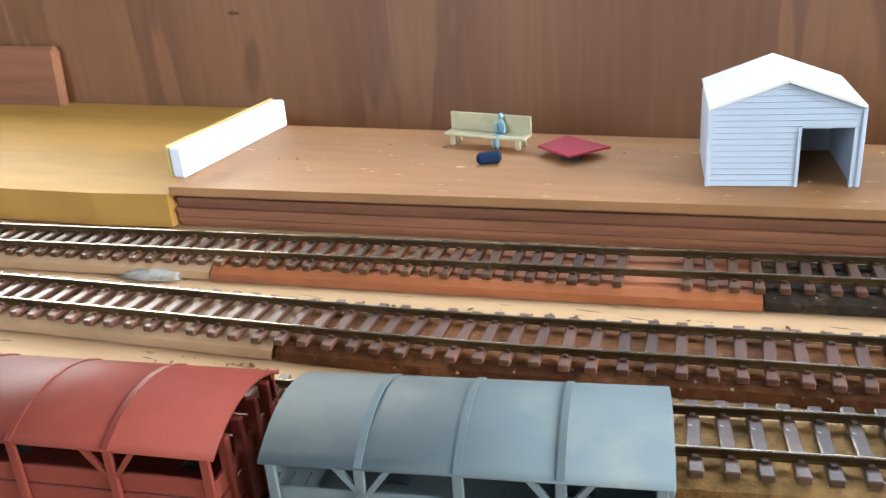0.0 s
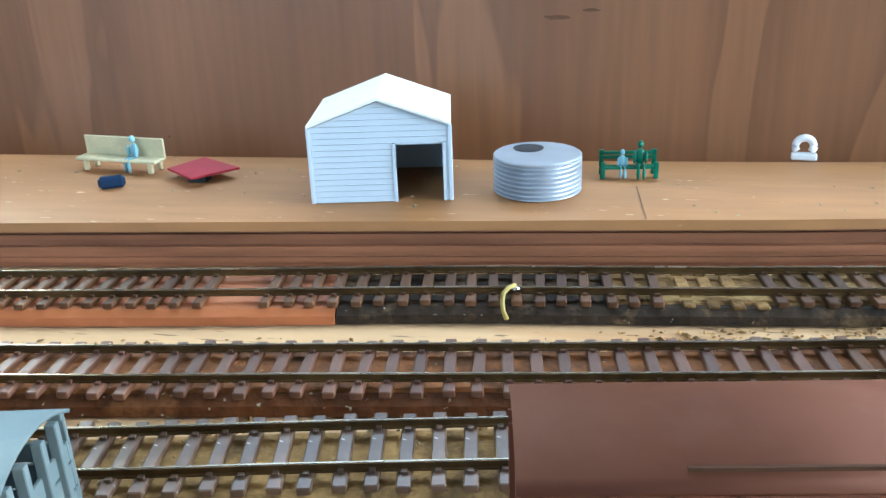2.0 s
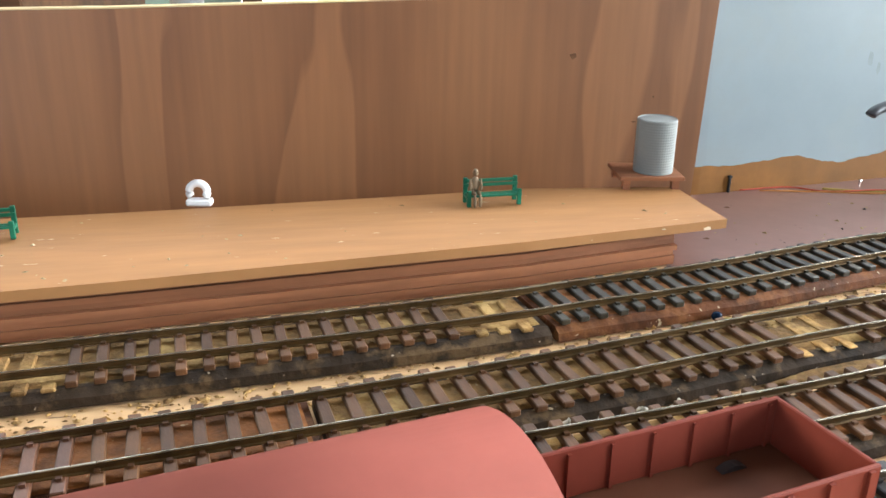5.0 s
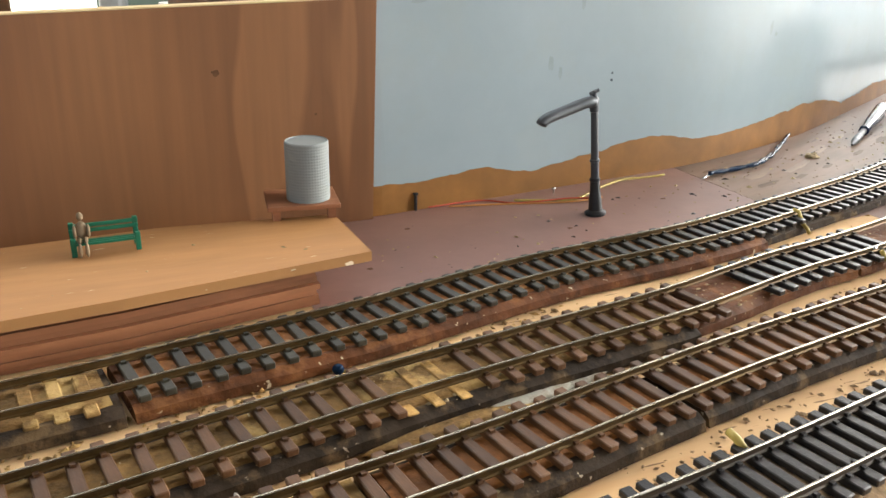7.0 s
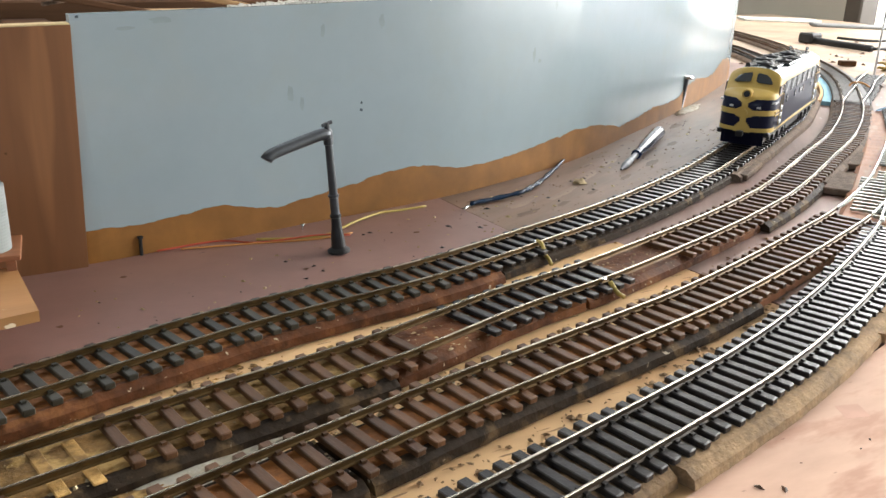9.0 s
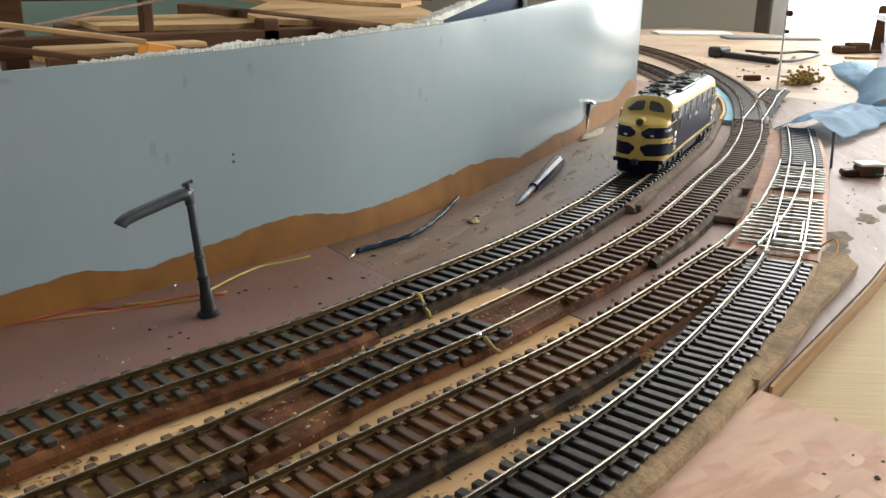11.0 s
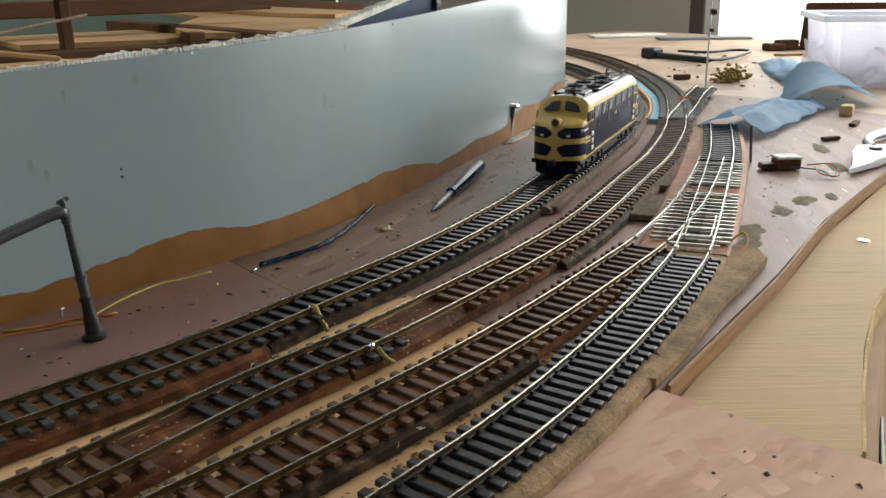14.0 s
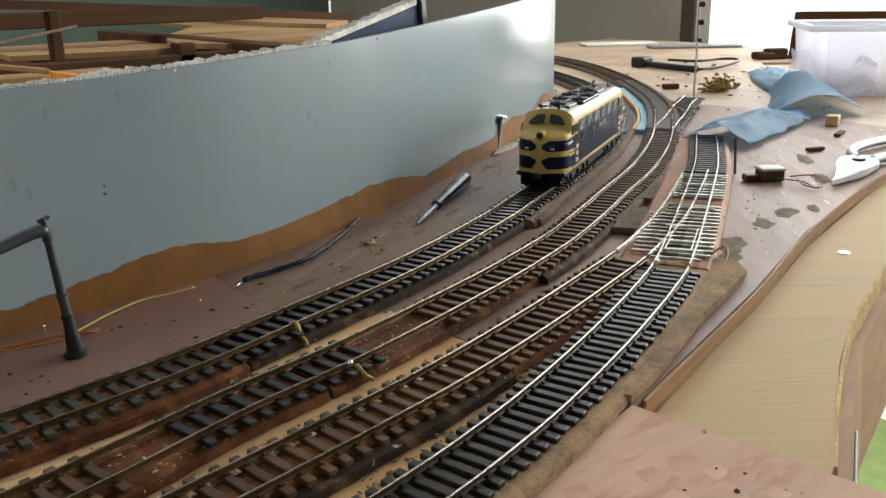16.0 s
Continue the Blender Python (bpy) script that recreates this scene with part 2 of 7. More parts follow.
M = {
    "raw_pink": material("raw_pinkish_ply", (0.55, 0.355, 0.255), 0.75, scale=60, stretch=(0.5, 1.6, 1), vary=(0.74, 1.12), stain=(0.36, 0.185, 0.125), stain_scale=34, stain_amount=0.6, flecks=((0.16, 0.09, 0.07), 150, 0.72), spec=0.15),
    "board": plywood("stained_ply", (0.150, 0.061, 0.021), (0.212, 0.092, 0.034), rough=0.45, contour=2.4, along=(4.8, 1, 0.75), spec=0.6),
    "ply_edge": material("ply_edge", (0.30, 0.165, 0.065), 0.7, scale=300, stretch=(0.1, 1, 8), vary=(0.45, 1.3)),
    "platform": material("platform_ply", (0.36, 0.178, 0.066), 0.5, scale=60, stretch=(0.4, 2.5, 1), vary=(0.74, 1.14), flecks=((0.7, 0.58, 0.4), 260, 0.72), stain=(0.33, 0.16, 0.055), stain_scale=14, stain_amount=0.45),
    "jarrah": material("red_timber", (0.29, 0.12, 0.055), 0.55, scale=120, stretch=(0.06, 1, 1), vary=(0.55, 1.35), stain=(0.11, 0.04, 0.02), stain_scale=40, stain_amount=0.5, per_object=0.3),
    "base_pine": material("pale_baseboard", (0.57, 0.365, 0.18), 0.7, scale=60, stretch=(0.25, 2, 1), vary=(0.75, 1.1), stain=(0.47, 0.24, 0.09), stain_scale=11, stain_amount=0.75, flecks=((0.2, 0.12, 0.06), 240, 0.66), spec=0.15),
    "base_pink": material("pink_painted_board", (0.20, 0.108, 0.085), 0.4, scale=50, vary=(0.8, 1.14), bump=0.12, stain=(0.225, 0.125, 0.095), stain_scale=14, stain_amount=0.5, flecks=((0.08, 0.04, 0.03), 160, 0.735), spec=0.4),
    "worn_ply": material("worn_ply", (0.165, 0.102, 0.064), 0.5, scale=46, stretch=(0.3, 1.6, 1), vary=(0.4, 1.35), bump=0.3, stain=(0.205, 0.14, 0.108), stain_scale=13, stain_amount=0.85, flecks=((0.07, 0.04, 0.03), 120, 0.69), spec=0.35, turn=-25.0),
    "base_dusty": material("dusty_board", (0.27, 0.178, 0.145), 0.5, scale=40, stretch=(0.3, 1.7, 1), vary=(0.5, 1.25), bump=0.4, stain=(0.165, 0.098, 0.072), stain_scale=14, stain_amount=0.7, flecks=((0.45, 0.40, 0.34), 120, 0.68), spec=0.16, turn=-42.0),
    "white_wall": material("white_laminate", (0.248, 0.292, 0.309), 0.16, scale=80, vary=(0.955, 1.03), bump=0.012, bump_scale=16, spec=0.22, gloss_vary=0.0, stain=(0.25, 0.275, 0.26), stain_scale=38, stain_amount=0.22),
    "hill_paint": material("ochre_paint", (0.225, 0.100, 0.022), 0.55, scale=50, vary=(0.55, 1.2), bump=0.2, stain=(0.16, 0.07, 0.018), stain_scale=26, stain_amount=0.5),
    "chip": material("torn_chipboard", (0.56, 0.54, 0.48), 0.9, scale=300, vary=(0.6, 1.3), bump=0.6),
    "rail": material("rail_brass", (0.40, 0.355, 0.27), 0.26, 0.95, scale=200, vary=(0.6, 1.15), bump=0.05),
    "rail_dull": material("rail_dull", (0.52, 0.48, 0.40), 0.26, 0.95, scale=200, vary=(0.6, 1.15), bump=0.05),
    "rail_steel": material("rail_silver", (0.66, 0.66, 0.62), 0.25, 0.95, scale=200, vary=(0.75, 1.1), bump=0.05),
    "rail_web": material("rail_web", (0.115, 0.070, 0.026), 0.42, 0.7, scale=200, vary=(0.4, 1.4), spec=0.3, stain=(0.05, 0.028, 0.012), stain_scale=30, stain_amount=0.6),
    "rail_web_dark": material("rail_web_dark", (0.042, 0.028, 0.016), 0.5, 0.2, scale=200, vary=(0.5, 1.5), spec=0.25),
    "sleeper_brown": material("sleeper_brown", (0.072, 0.033, 0.013), 0.5, scale=260, stretch=(1, 0.25, 1), vary=(0.4, 1.7), per_object=0.7, spec=0.25, bump=0.5, flecks=((0.26, 0.17, 0.09), 620, 0.70)),
    "sleeper_red": material("sleeper_red", (0.098, 0.044, 0.024), 0.42, scale=260, stretch=(1, 0.25, 1), vary=(0.5, 1.5), per_object=0.6, spec=0.35, bump=0.4, flecks=((0.30, 0.20, 0.13), 620, 0.72)),
    "sleeper_black": material("sleeper_black", (0.016, 0.014, 0.013), 0.3, scale=260, vary=(0.6, 1.6), per_object=0.4, spec=0.28, bump=0.3),
    "sleeper_green": material("sleeper_green", (0.020, 0.018, 0.012), 0.42, scale=260, vary=(0.5, 1.7), per_object=0.5, spec=0.35),
    "sleeper_grey": material("sleeper_grey", (0.075, 0.044, 0.027), 0.3, scale=200, vary=(0.4, 1.8), per_object=0.7, spec=0.6, flecks=((0.42, 0.40, 0.37), 500, 0.70)),
    "bed_orange": material("bed_orange", (0.33, 0.108, 0.034), 0.5, scale=150, stretch=(0.2, 1, 1), vary=(0.6, 1.25), stain=(0.14, 0.06, 0.03), stain_scale=50, stain_amount=0.6),
    "bed_brown": material("bed_brown", (0.095, 0.034, 0.011), 0.65, scale=220, vary=(0.35, 1.5), bump=0.9, stain=(0.25, 0.105, 0.035), stain_scale=60, stain_amount=0.5, flecks=((0.42, 0.34, 0.22), 420, 0.69), spec=0.12),
    "bed_black": material("bed_black", (0.026, 0.017, 0.010), 0.7, scale=240, vary=(0.4, 1.8), bump=0.8, stain=(0.20, 0.125, 0.055), stain_scale=80, stain_amount=0.4, flecks=((0.34, 0.28, 0.2), 420, 0.71), spec=0.1),
    "bed_cork": material("bed_cork", (0.265, 0.172, 0.088), 0.85, scale=420, vary=(0.45, 1.4), bump=1.0, stain=(0.12, 0.07, 0.04), stain_scale=40, stain_amount=0.5),
    "bed_wood": material("bed_wood", (0.42, 0.26, 0.13), 0.65, scale=140, stretch=(0.2, 1, 1), vary=(0.75, 1.2)),
    "bed_gritty": material("bed_gritty", (0.165, 0.094, 0.032), 0.8, scale=320, vary=(0.3, 1.7), bump=1.0, stain=(0.42, 0.28, 0.105), stain_scale=60, stain_amount=0.7, spec=0.12),
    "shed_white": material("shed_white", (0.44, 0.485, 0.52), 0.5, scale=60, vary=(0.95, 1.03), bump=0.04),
    "yellow": material("loco_yellow", (0.50, 0.345, 0.095), 0.38, scale=50, vary=(0.95, 1.04), bump=0.02),
    "blue": material("loco_blue", (0.009, 0.010, 0.026), 0.3, spec=0.12, scale=50, vary=(0.9, 1.1), bump=0.02),
    "loco_roof": material("loco_roof", (0.016, 0.020, 0.021), 0.24, spec=0.3, scale=120, vary=(0.85, 1.15), bump=0.05),
    "loco_grille": material("loco_grille", (0.085, 0.09, 0.085), 0.4, 0.3, scale=200, vary=(0.8, 1.15)),
    "black": material("black_plastic", (0.018, 0.018, 0.018), 0.45, scale=200, vary=(0.7, 1.4)),
    "tie_metal": material("tinned_tie", (0.40, 0.41, 0.36), 0.28, 0.45, scale=220, vary=(0.25, 1.6), per_object=0.5),
    "silver": material("silver_paint", (0.5, 0.5, 0.5), 0.4, 0.2, scale=150),
    "white": material("white_paint", (0.78, 0.78, 0.76), 0.5, scale=150, vary=(0.95, 1.03)),
    "smoke_glass": glass("smoke_glass", (0.05, 0.055, 0.06), 0.08, 0.92),
    "wagon_red": material("wagon_red", (0.165, 0.036, 0.022), 0.5, scale=90, vary=(0.8, 1.15), bump=0.06, spec=0.08),
    "wagon_grey": material("wagon_grey", (0.118, 0.140, 0.137), 0.6, scale=70, vary=(0.85, 1.12), bump=0.05, stain=(0.20, 0.20, 0.15), stain_scale=30, stain_amount=0.35, spec=0.12),
    "wagon_brown": material("wagon_brown", (0.115, 0.044, 0.024), 0.65, scale=70, vary=(0.82, 1.14), bump=0.06, flecks=((0.40, 0.30, 0.28), 90, 0.76), stain=(0.125, 0.060, 0.040), stain_scale=22, stain_amount=0.5, spec=0.06),
    "crane_metal": material("gunmetal", (0.07, 0.075, 0.08), 0.4, 0.5, scale=200, vary=(0.8, 1.2)),
    "tank_grey": material("tank_grey", (0.20, 0.215, 0.205), 0.55, scale=90, vary=(0.93, 1.06)),
    "tank_silver": material("tank_silver", (0.40, 0.42, 0.45), 0.33, 0.45, scale=90, vary=(0.85, 1.1)),
    "bench_green": material("bench_green", (0.012, 0.11, 0.06), 0.4, scale=120),
    "bench_cream": material("bench_cream", (0.62, 0.55, 0.33), 0.45, scale=120),
    "figure": material("figure_paint", (0.17, 0.12, 0.07), 0.6, scale=400, vary=(0.6, 1.4)),
    "cloth": thin_sheet("blue_cloth", (0.42, 0.60, 0.74), 0.5, 0.0, 300.0),
    "plastic": thin_sheet("milky_plastic", (0.88, 0.89, 0.95), 0.4, 0.1),
    "tub_plastic": thin_sheet("tub_plastic", (0.84, 0.84, 0.93), 0.5, 0.52),
    "green_wall": material("green_wall", (0.10, 0.135, 0.11), 0.7, scale=12, vary=(0.85, 1.1)),
    "cladding": material("grey_door", (0.30, 0.275, 0.235), 0.5, scale=10, vary=(0.95, 1.05)),
    "room": material("room_lining", (0.11, 0.10, 0.09), 0.8, scale=6, vary=(0.85, 1.1)),
    "frame_wood": material("frame_timber", (0.070, 0.034, 0.016), 0.7, scale=60, stretch=(0.1, 1, 1), vary=(0.4, 1.5), spec=0.1),
    "pale_ply": material("pale_ply", (0.60, 0.455, 0.245), 0.7, scale=90, stretch=(0.15, 1.5, 1), vary=(0.66, 1.16), stain=(0.46, 0.33, 0.16), stain_scale=14, stain_amount=0.45, flecks=((0.18, 0.12, 0.06), 260, 0.72), spec=0.15),
    "shelf_batten": material("shelf_batten", (0.33, 0.19, 0.08), 0.6, scale=90, stretch=(0.2, 1, 1), vary=(0.6, 1.3)),
    "shelf_edge": material("shelf_edge", (0.52, 0.36, 0.16), 0.85, scale=500, vary=(0.5, 1.3), bump=1.0),
    "lawn": material("grass", (0.20, 0.27, 0.09), 0.9, scale=14, vary=(0.6, 1.5), bump=0.8),
    "concrete": material("concrete", (0.5, 0.48, 0.44), 0.85, scale=3, vary=(0.9, 1.1)),
    "wire_yellow": material("wire_yellow", (0.32, 0.24, 0.06), 0.5, scale=100),
    "wire_red": material("wire_red", (0.36, 0.06, 0.03), 0.5, scale=100),
    "wire_orange": material("wire_orange", (0.42, 0.19, 0.05), 0.5, scale=100),
    "wire_blue": material("wire_blue", (0.012, 0.026, 0.06), 0.6, scale=100, spec=0.12),
    "handle_blue": material("handle_blue", (0.006, 0.016, 0.048), 0.16, scale=100, spec=0.06, bump=0.0),
    "wire_gloss": material("wire_gloss", (0.006, 0.016, 0.036), 0.22, scale=100, spec=0.05, bump=0.0),
    "steel": material("bright_steel", (0.6, 0.6, 0.58), 0.25, 0.9, scale=100),
    "book_red": material("red_card", (0.33, 0.025, 0.04), 0.55, scale=80),
    "bed_pale": material("ballast_remains", (0.36, 0.28, 0.16), 0.85, scale=400, vary=(0.4, 1.5), bump=0.8),
    "moss": material("dry_lichen", (0.26, 0.18, 0.05), 0.9, scale=300, vary=(0.5, 1.5)),
    "card": material("pale_card", (0.62, 0.62, 0.56), 0.6, scale=60),
    "foam": material("white_foam", (0.78, 0.79, 0.80), 0.8, scale=120, vary=(0.9, 1.03), bump=0.3),
    "foam_side": material("yellowed_card", (0.50, 0.36, 0.12), 0.7, scale=90),
    "signal_red": material("signal_lamp", (0.05, 0.012, 0.008), 0.3, scale=100),
    "skin_shirt": material("figure_shirt", (0.25, 0.42, 0.47), 0.6, scale=200),
    "putty": material("white_plaster", (0.42, 0.39, 0.32), 0.8, scale=200, vary=(0.5, 1.2), bump=0.8, stain=(0.22, 0.18, 0.13), stain_scale=120, stain_amount=0.6),
    "tie_bright": material("solder_strip", (0.55, 0.55, 0.48), 0.35, 0.6, scale=220, vary=(0.5, 1.2)),
    "plier_metal": material("plier_metal", (0.40, 0.41, 0.42), 0.4, 0.5, scale=90, vary=(0.7, 1.2)),
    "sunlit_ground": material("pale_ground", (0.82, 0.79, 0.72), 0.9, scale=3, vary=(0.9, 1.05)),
    "glue_stain": material("dried_glue", (0.14, 0.112, 0.072), 0.7, scale=160, vary=(0.5, 1.5), bump=0.4, spec=0.05),
    "smudge": material("dirty_smudge", (0.216, 0.250, 0.255), 0.16, scale=160, vary=(0.92, 1.12), bump=0.0, spec=0.3, gloss_vary=0.0),
    "knot": material("ply_knot", (0.10, 0.048, 0.021), 0.6, scale=300, vary=(0.6, 1.5)),
    "raw_mark": material("red_brush_mark", (0.49, 0.29, 0.21), 0.7, scale=120, vary=(0.8, 1.1), spec=0.15),
    "yellow_ply": material("yellow_ply", (0.43, 0.235, 0.05), 0.6, scale=50, stretch=(0.4, 2.0, 1), vary=(0.8, 1.12), stain=(0.44, 0.22, 0.04), stain_scale=14, stain_amount=0.4, spec=0.1),
    "door_dark": material("door_dark", (0.055, 0.045, 0.036), 0.6, scale=20, vary=(0.8, 1.2)),
    "sheet_ply": material("sheet_ply", (0.36, 0.225, 0.105), 0.7, scale=40, stretch=(0.3, 1.6, 1), vary=(0.6, 1.2), stain=(0.24, 0.13, 0.06), stain_scale=9, stain_amount=0.5, spec=0.15),
    "bed_far": material("bed_far", (0.135, 0.098, 0.072), 0.85, scale=300, vary=(0.5, 1.4), bump=0.8, stain=(0.20, 0.14, 0.10), stain_scale=40, stain_amount=0.5, spec=0.1),
    "blue_foam": material("blue_foam", (0.26, 0.46, 0.55), 0.8, scale=120, vary=(0.8, 1.1)),
    "tin_grey": material("tin_grey", (0.22, 0.23, 0.23), 0.4, 0.3, scale=30, vary=(0.7, 1.2)),
    "box_tan": material("box_tan", (0.42, 0.26, 0.12), 0.7, scale=30, vary=(0.8, 1.1)),
    "box_red": material("box_red", (0.45, 0.03, 0.025), 0.5, scale=30, vary=(0.85, 1.1)),
    "box_orange": material("box_orange", (0.62, 0.27, 0.05), 0.5, scale=30, vary=(0.85, 1.1)),
    "box_slate": material("box_slate", (0.045, 0.06, 0.07), 0.6, scale=30, vary=(0.7, 1.2)),
    "glare": glowing("outside_glare", (1.0, 0.965, 0.86), 2.0),
    "shelf_ply": material("shelf_ply", (0.45, 0.325, 0.17), 0.7, scale=260, stretch=(0.05, 1.0, 1), vary=(0.9, 1.05), bump=0.5, stain=(0.47, 0.33, 0.155), stain_scale=30, stain_amount=0.5, flecks=((0.30, 0.205, 0.105), 300, 0.76), spec=0.2, turn=40.0),
    "wagon_maroon": material("wagon_maroon", (0.185, 0.054, 0.040), 0.7, scale=70, vary=(0.85, 1.12), bump=0.06, flecks=((0.42, 0.30, 0.30), 90, 0.76), spec=0.05),
    "worn_pale": material("worn_pale", (0.24, 0.165, 0.115), 0.5, scale=90, stretch=(0.4, 1.4, 1), vary=(0.6, 1.25), spec=0.3),
    "worn_dark": material("worn_dark", (0.125, 0.074, 0.045), 0.55, scale=120, stretch=(0.4, 1.4, 1), vary=(0.6, 1.35), spec=0.25),
    "bed_turnout": material("bed_turnout", (0.27, 0.112, 0.048), 0.6, scale=120, stretch=(0.35, 1.6, 1), vary=(0.55, 1.3), bump=0.5, stain=(0.30, 0.19, 0.115), stain_scale=36, stain_amount=0.6, flecks=((0.10, 0.055, 0.03), 190, 0.66), spec=0.2, turn=-30.0),
    "raw_mark_faint": material("faint_brush_mark", (0.56, 0.355, 0.26), 0.7, scale=120, vary=(0.85, 1.1), spec=0.15),
    "bed_rust": material("bed_rust", (0.24, 0.095, 0.028), 0.65, scale=240, vary=(0.35, 1.5), bump=0.9, stain=(0.06, 0.027, 0.01), stain_scale=70, stain_amount=0.7, flecks=((0.4, 0.3, 0.18), 420, 0.70), spec=0.12),
    # dusty board in a paler, warmer tone: the doorway's light put into the colour
    "base_door_lit": material("door_lit_board", (0.42, 0.31, 0.215), 0.55, scale=30, vary=(0.7, 1.15), stain=(0.26, 0.165, 0.105), stain_scale=8, stain_amount=0.65, flecks=((0.15, 0.1, 0.07), 90, 0.72)),
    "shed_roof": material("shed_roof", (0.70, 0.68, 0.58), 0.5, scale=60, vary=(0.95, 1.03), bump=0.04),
    "bed_sand": material("bed_sand", (0.42, 0.25, 0.085), 0.8, scale=320, vary=(0.35, 1.4), bump=1.0, stain=(0.08, 0.05, 0.025), stain_scale=60, stain_amount=0.6, spec=0.12),
}

# ---- builders ----


def mesh_of(name, bm, mat, smooth=False):
    bmesh.ops.recalc_face_normals(bm, faces=bm.faces[:])
    me = bpy.data.meshes.new(name)
    bm.to_mesh(me)
    bm.free()
    if smooth:
        me.polygons.foreach_set("use_smooth", [True] * len(me.polygons))
    me.materials.append(M[mat])
    return me


def part(name, bm, mat, parent=None, label="", smooth=False):
    ob = new(name, mesh_of(name, bm, mat, smooth))
    if parent:
        ob.parent = parent
    if label:
        ob["label"] = label
    return ob


def thing(name, label, category, at=None, group="", kind=""):
    ob = new(name)
    ob.empty_display_size = 0.02
    if at:
        ob.matrix_basis = at
    return tagged(ob, label, category, group, kind)


def box(bm, x0, x1, y0, y1, z0, z1, bevel=0.0, m=None):
    r = bmesh.ops.create_cube(bm, size=1.0)
    vs = r["verts"]
    for v in vs:
        v.co = Vector(((x0 + x1) / 2 + v.co.x * (x1 - x0), (y0 + y1) / 2 + v.co.y * (y1 - y0), (z0 + z1) / 2 + v.co.z * (z1 - z0)))
    if bevel:
        es = list({e for v in vs for e in v.link_edges})
        r2 = bmesh.ops.bevel(bm, geom=es, offset=bevel, segments=1, affect="EDGES")
        vs = list({v for f in r2["faces"] for v in f.verts} | {v for v in vs if v.is_valid})
    if m:
        for v in vs:
            v.co = m @ v.co
    return vs


def boxes(*rows, bevel=0.0):
    bm = bmesh.new()
    for r in rows:
        box(bm, *r, bevel=bevel)
    return bm


def cyl(bm, a, b, r0, r1=None, seg=12, caps=True):
    """A round bar from a to b."""
    a, b = Vector(a), Vector(b)
    r1 = r0 if r1 is None else r1
    q = (b - a).to_track_quat("Z", "Y").to_matrix()
    rings = []
    for p, r in ((a, r0), (b, r1)):
        rings.append([bm.verts.new(p + q @ Vector((r * math.cos(k * math.tau / seg), r * math.sin(k * math.tau / seg), 0))) for k in range(seg)])
    for k in range(seg):
        bm.faces.new((rings[0][k], rings[0][(k + 1) % seg], rings[1][(k + 1) % seg], rings[1][k]))
    if caps:
        bm.faces.new(rings[0][::-1])
        bm.faces.new(rings[1])
    return bm


def lathe(bm, profile, seg=24, at=(0, 0, 0)):
    """A turned shape from (radius, height) pairs."""
    rings = []
    for r, z in profile:
        rings.append([bm.verts.new((at[0] + r * math.cos(k * math.tau / seg), at[1] + r * math.sin(k * math.tau / seg), at[2] + z)) for k in range(seg)])
    for a, b in zip(rings, rings[1:]):
        for k in range(seg):
            bm.faces.new((a[k], a[(k + 1) % seg], b[(k + 1) % seg], b[k]))
    bm.faces.new(rings[0][::-1])
    bm.faces.new(rings[-1])
    return bm


def spline(pts, step=0.01):
    """Points at even steps along a smooth line through the given ones."""
    p = [Vector((*q, 0.0)) if len(q) == 2 else Vector(q) for q in pts]
    p = [2 * p[0] - p[1], *p, 2 * p[-1] - p[-2]]
    out = []
    for a, b, c, d in zip(p, p[1:], p[2:], p[3:]):
        for k in range(24):
            t = k / 24
            out.append(0.5 * (2 * b + (c - a) * t + (2 * a - 5 * b + 4 * c - d) * t * t + (3 * b - a - 3 * c + d) * t ** 3))
    out.append(p[-2])
    even, left = [out[0]], step
    for a, b in zip(out, out[1:]):
        n = (b - a).length
        while n >= left and n > 0:
            a = a + (b - a) * (left / n)
            even.append(a)
            n, left = (b - a).length, step
        left -= n
    return even


def sweep(bm, line, profile, closed=True):
    """A cross-section of (across, up) pairs drawn along a line on the flat."""
    rings = []
    for k, p in enumerate(line):
        d = (line[min(k + 1, len(line) - 1)] - line[max(k - 1, 0)])
        d.z = 0
        d.normalize()
        n = Vector((-d.y, d.x, 0))
        rings.append([bm.verts.new(p + n * u + Vector((0, 0, w))) for u, w in profile])
    m = len(profile)
    for a, b in zip(rings, rings[1:]):
        for k in range(m if closed else m - 1):
            bm.faces.new((a[k], a[(k + 1) % m], b[(k + 1) % m], b[k]))
    if closed:
        bm.faces.new(rings[0][::-1])
        bm.faces.new(rings[-1])
    return bm


def tube(bm, line, r, seg=8):
    rings = []
    for k, p in enumerate(line):
        d = (line[min(k + 1, len(line) - 1)] - line[max(k - 1, 0)]).normalized()
        q = d.to_track_quat("Z", "Y").to_matrix()
        rings.append([bm.verts.new(p + q @ Vector((r * math.cos(j * math.tau / seg), r * math.sin(j * math.tau / seg), 0))) for j in range(seg)])
    for a, b in zip(rings, rings[1:]):
        for j in range(seg):
            bm.faces.new((a[j], a[(j + 1) % seg], b[(j + 1) % seg], b[j]))
    bm.faces.new(rings[0][::-1])
    bm.faces.new(rings[-1])
    return bm


def prism(bm, outline, z0, z1):
    lo = [bm.verts.new((x, y, z0)) for x, y in outline]
    hi = [bm.verts.new((x, y, z1)) for x, y in outline]
    n = len(lo)
    bm.faces.new(lo[::-1])
    bm.faces.new(hi)
    for k in range(n):
        bm.faces.new((lo[k], lo[(k + 1) % n], hi[(k + 1) % n], hi[k]))
    return bm


def structure(name, bm, mat, label, category, smooth=False):
    ob = part(name, bm, mat, smooth=smooth)
    return tagged(ob, label, category, kind="structure")


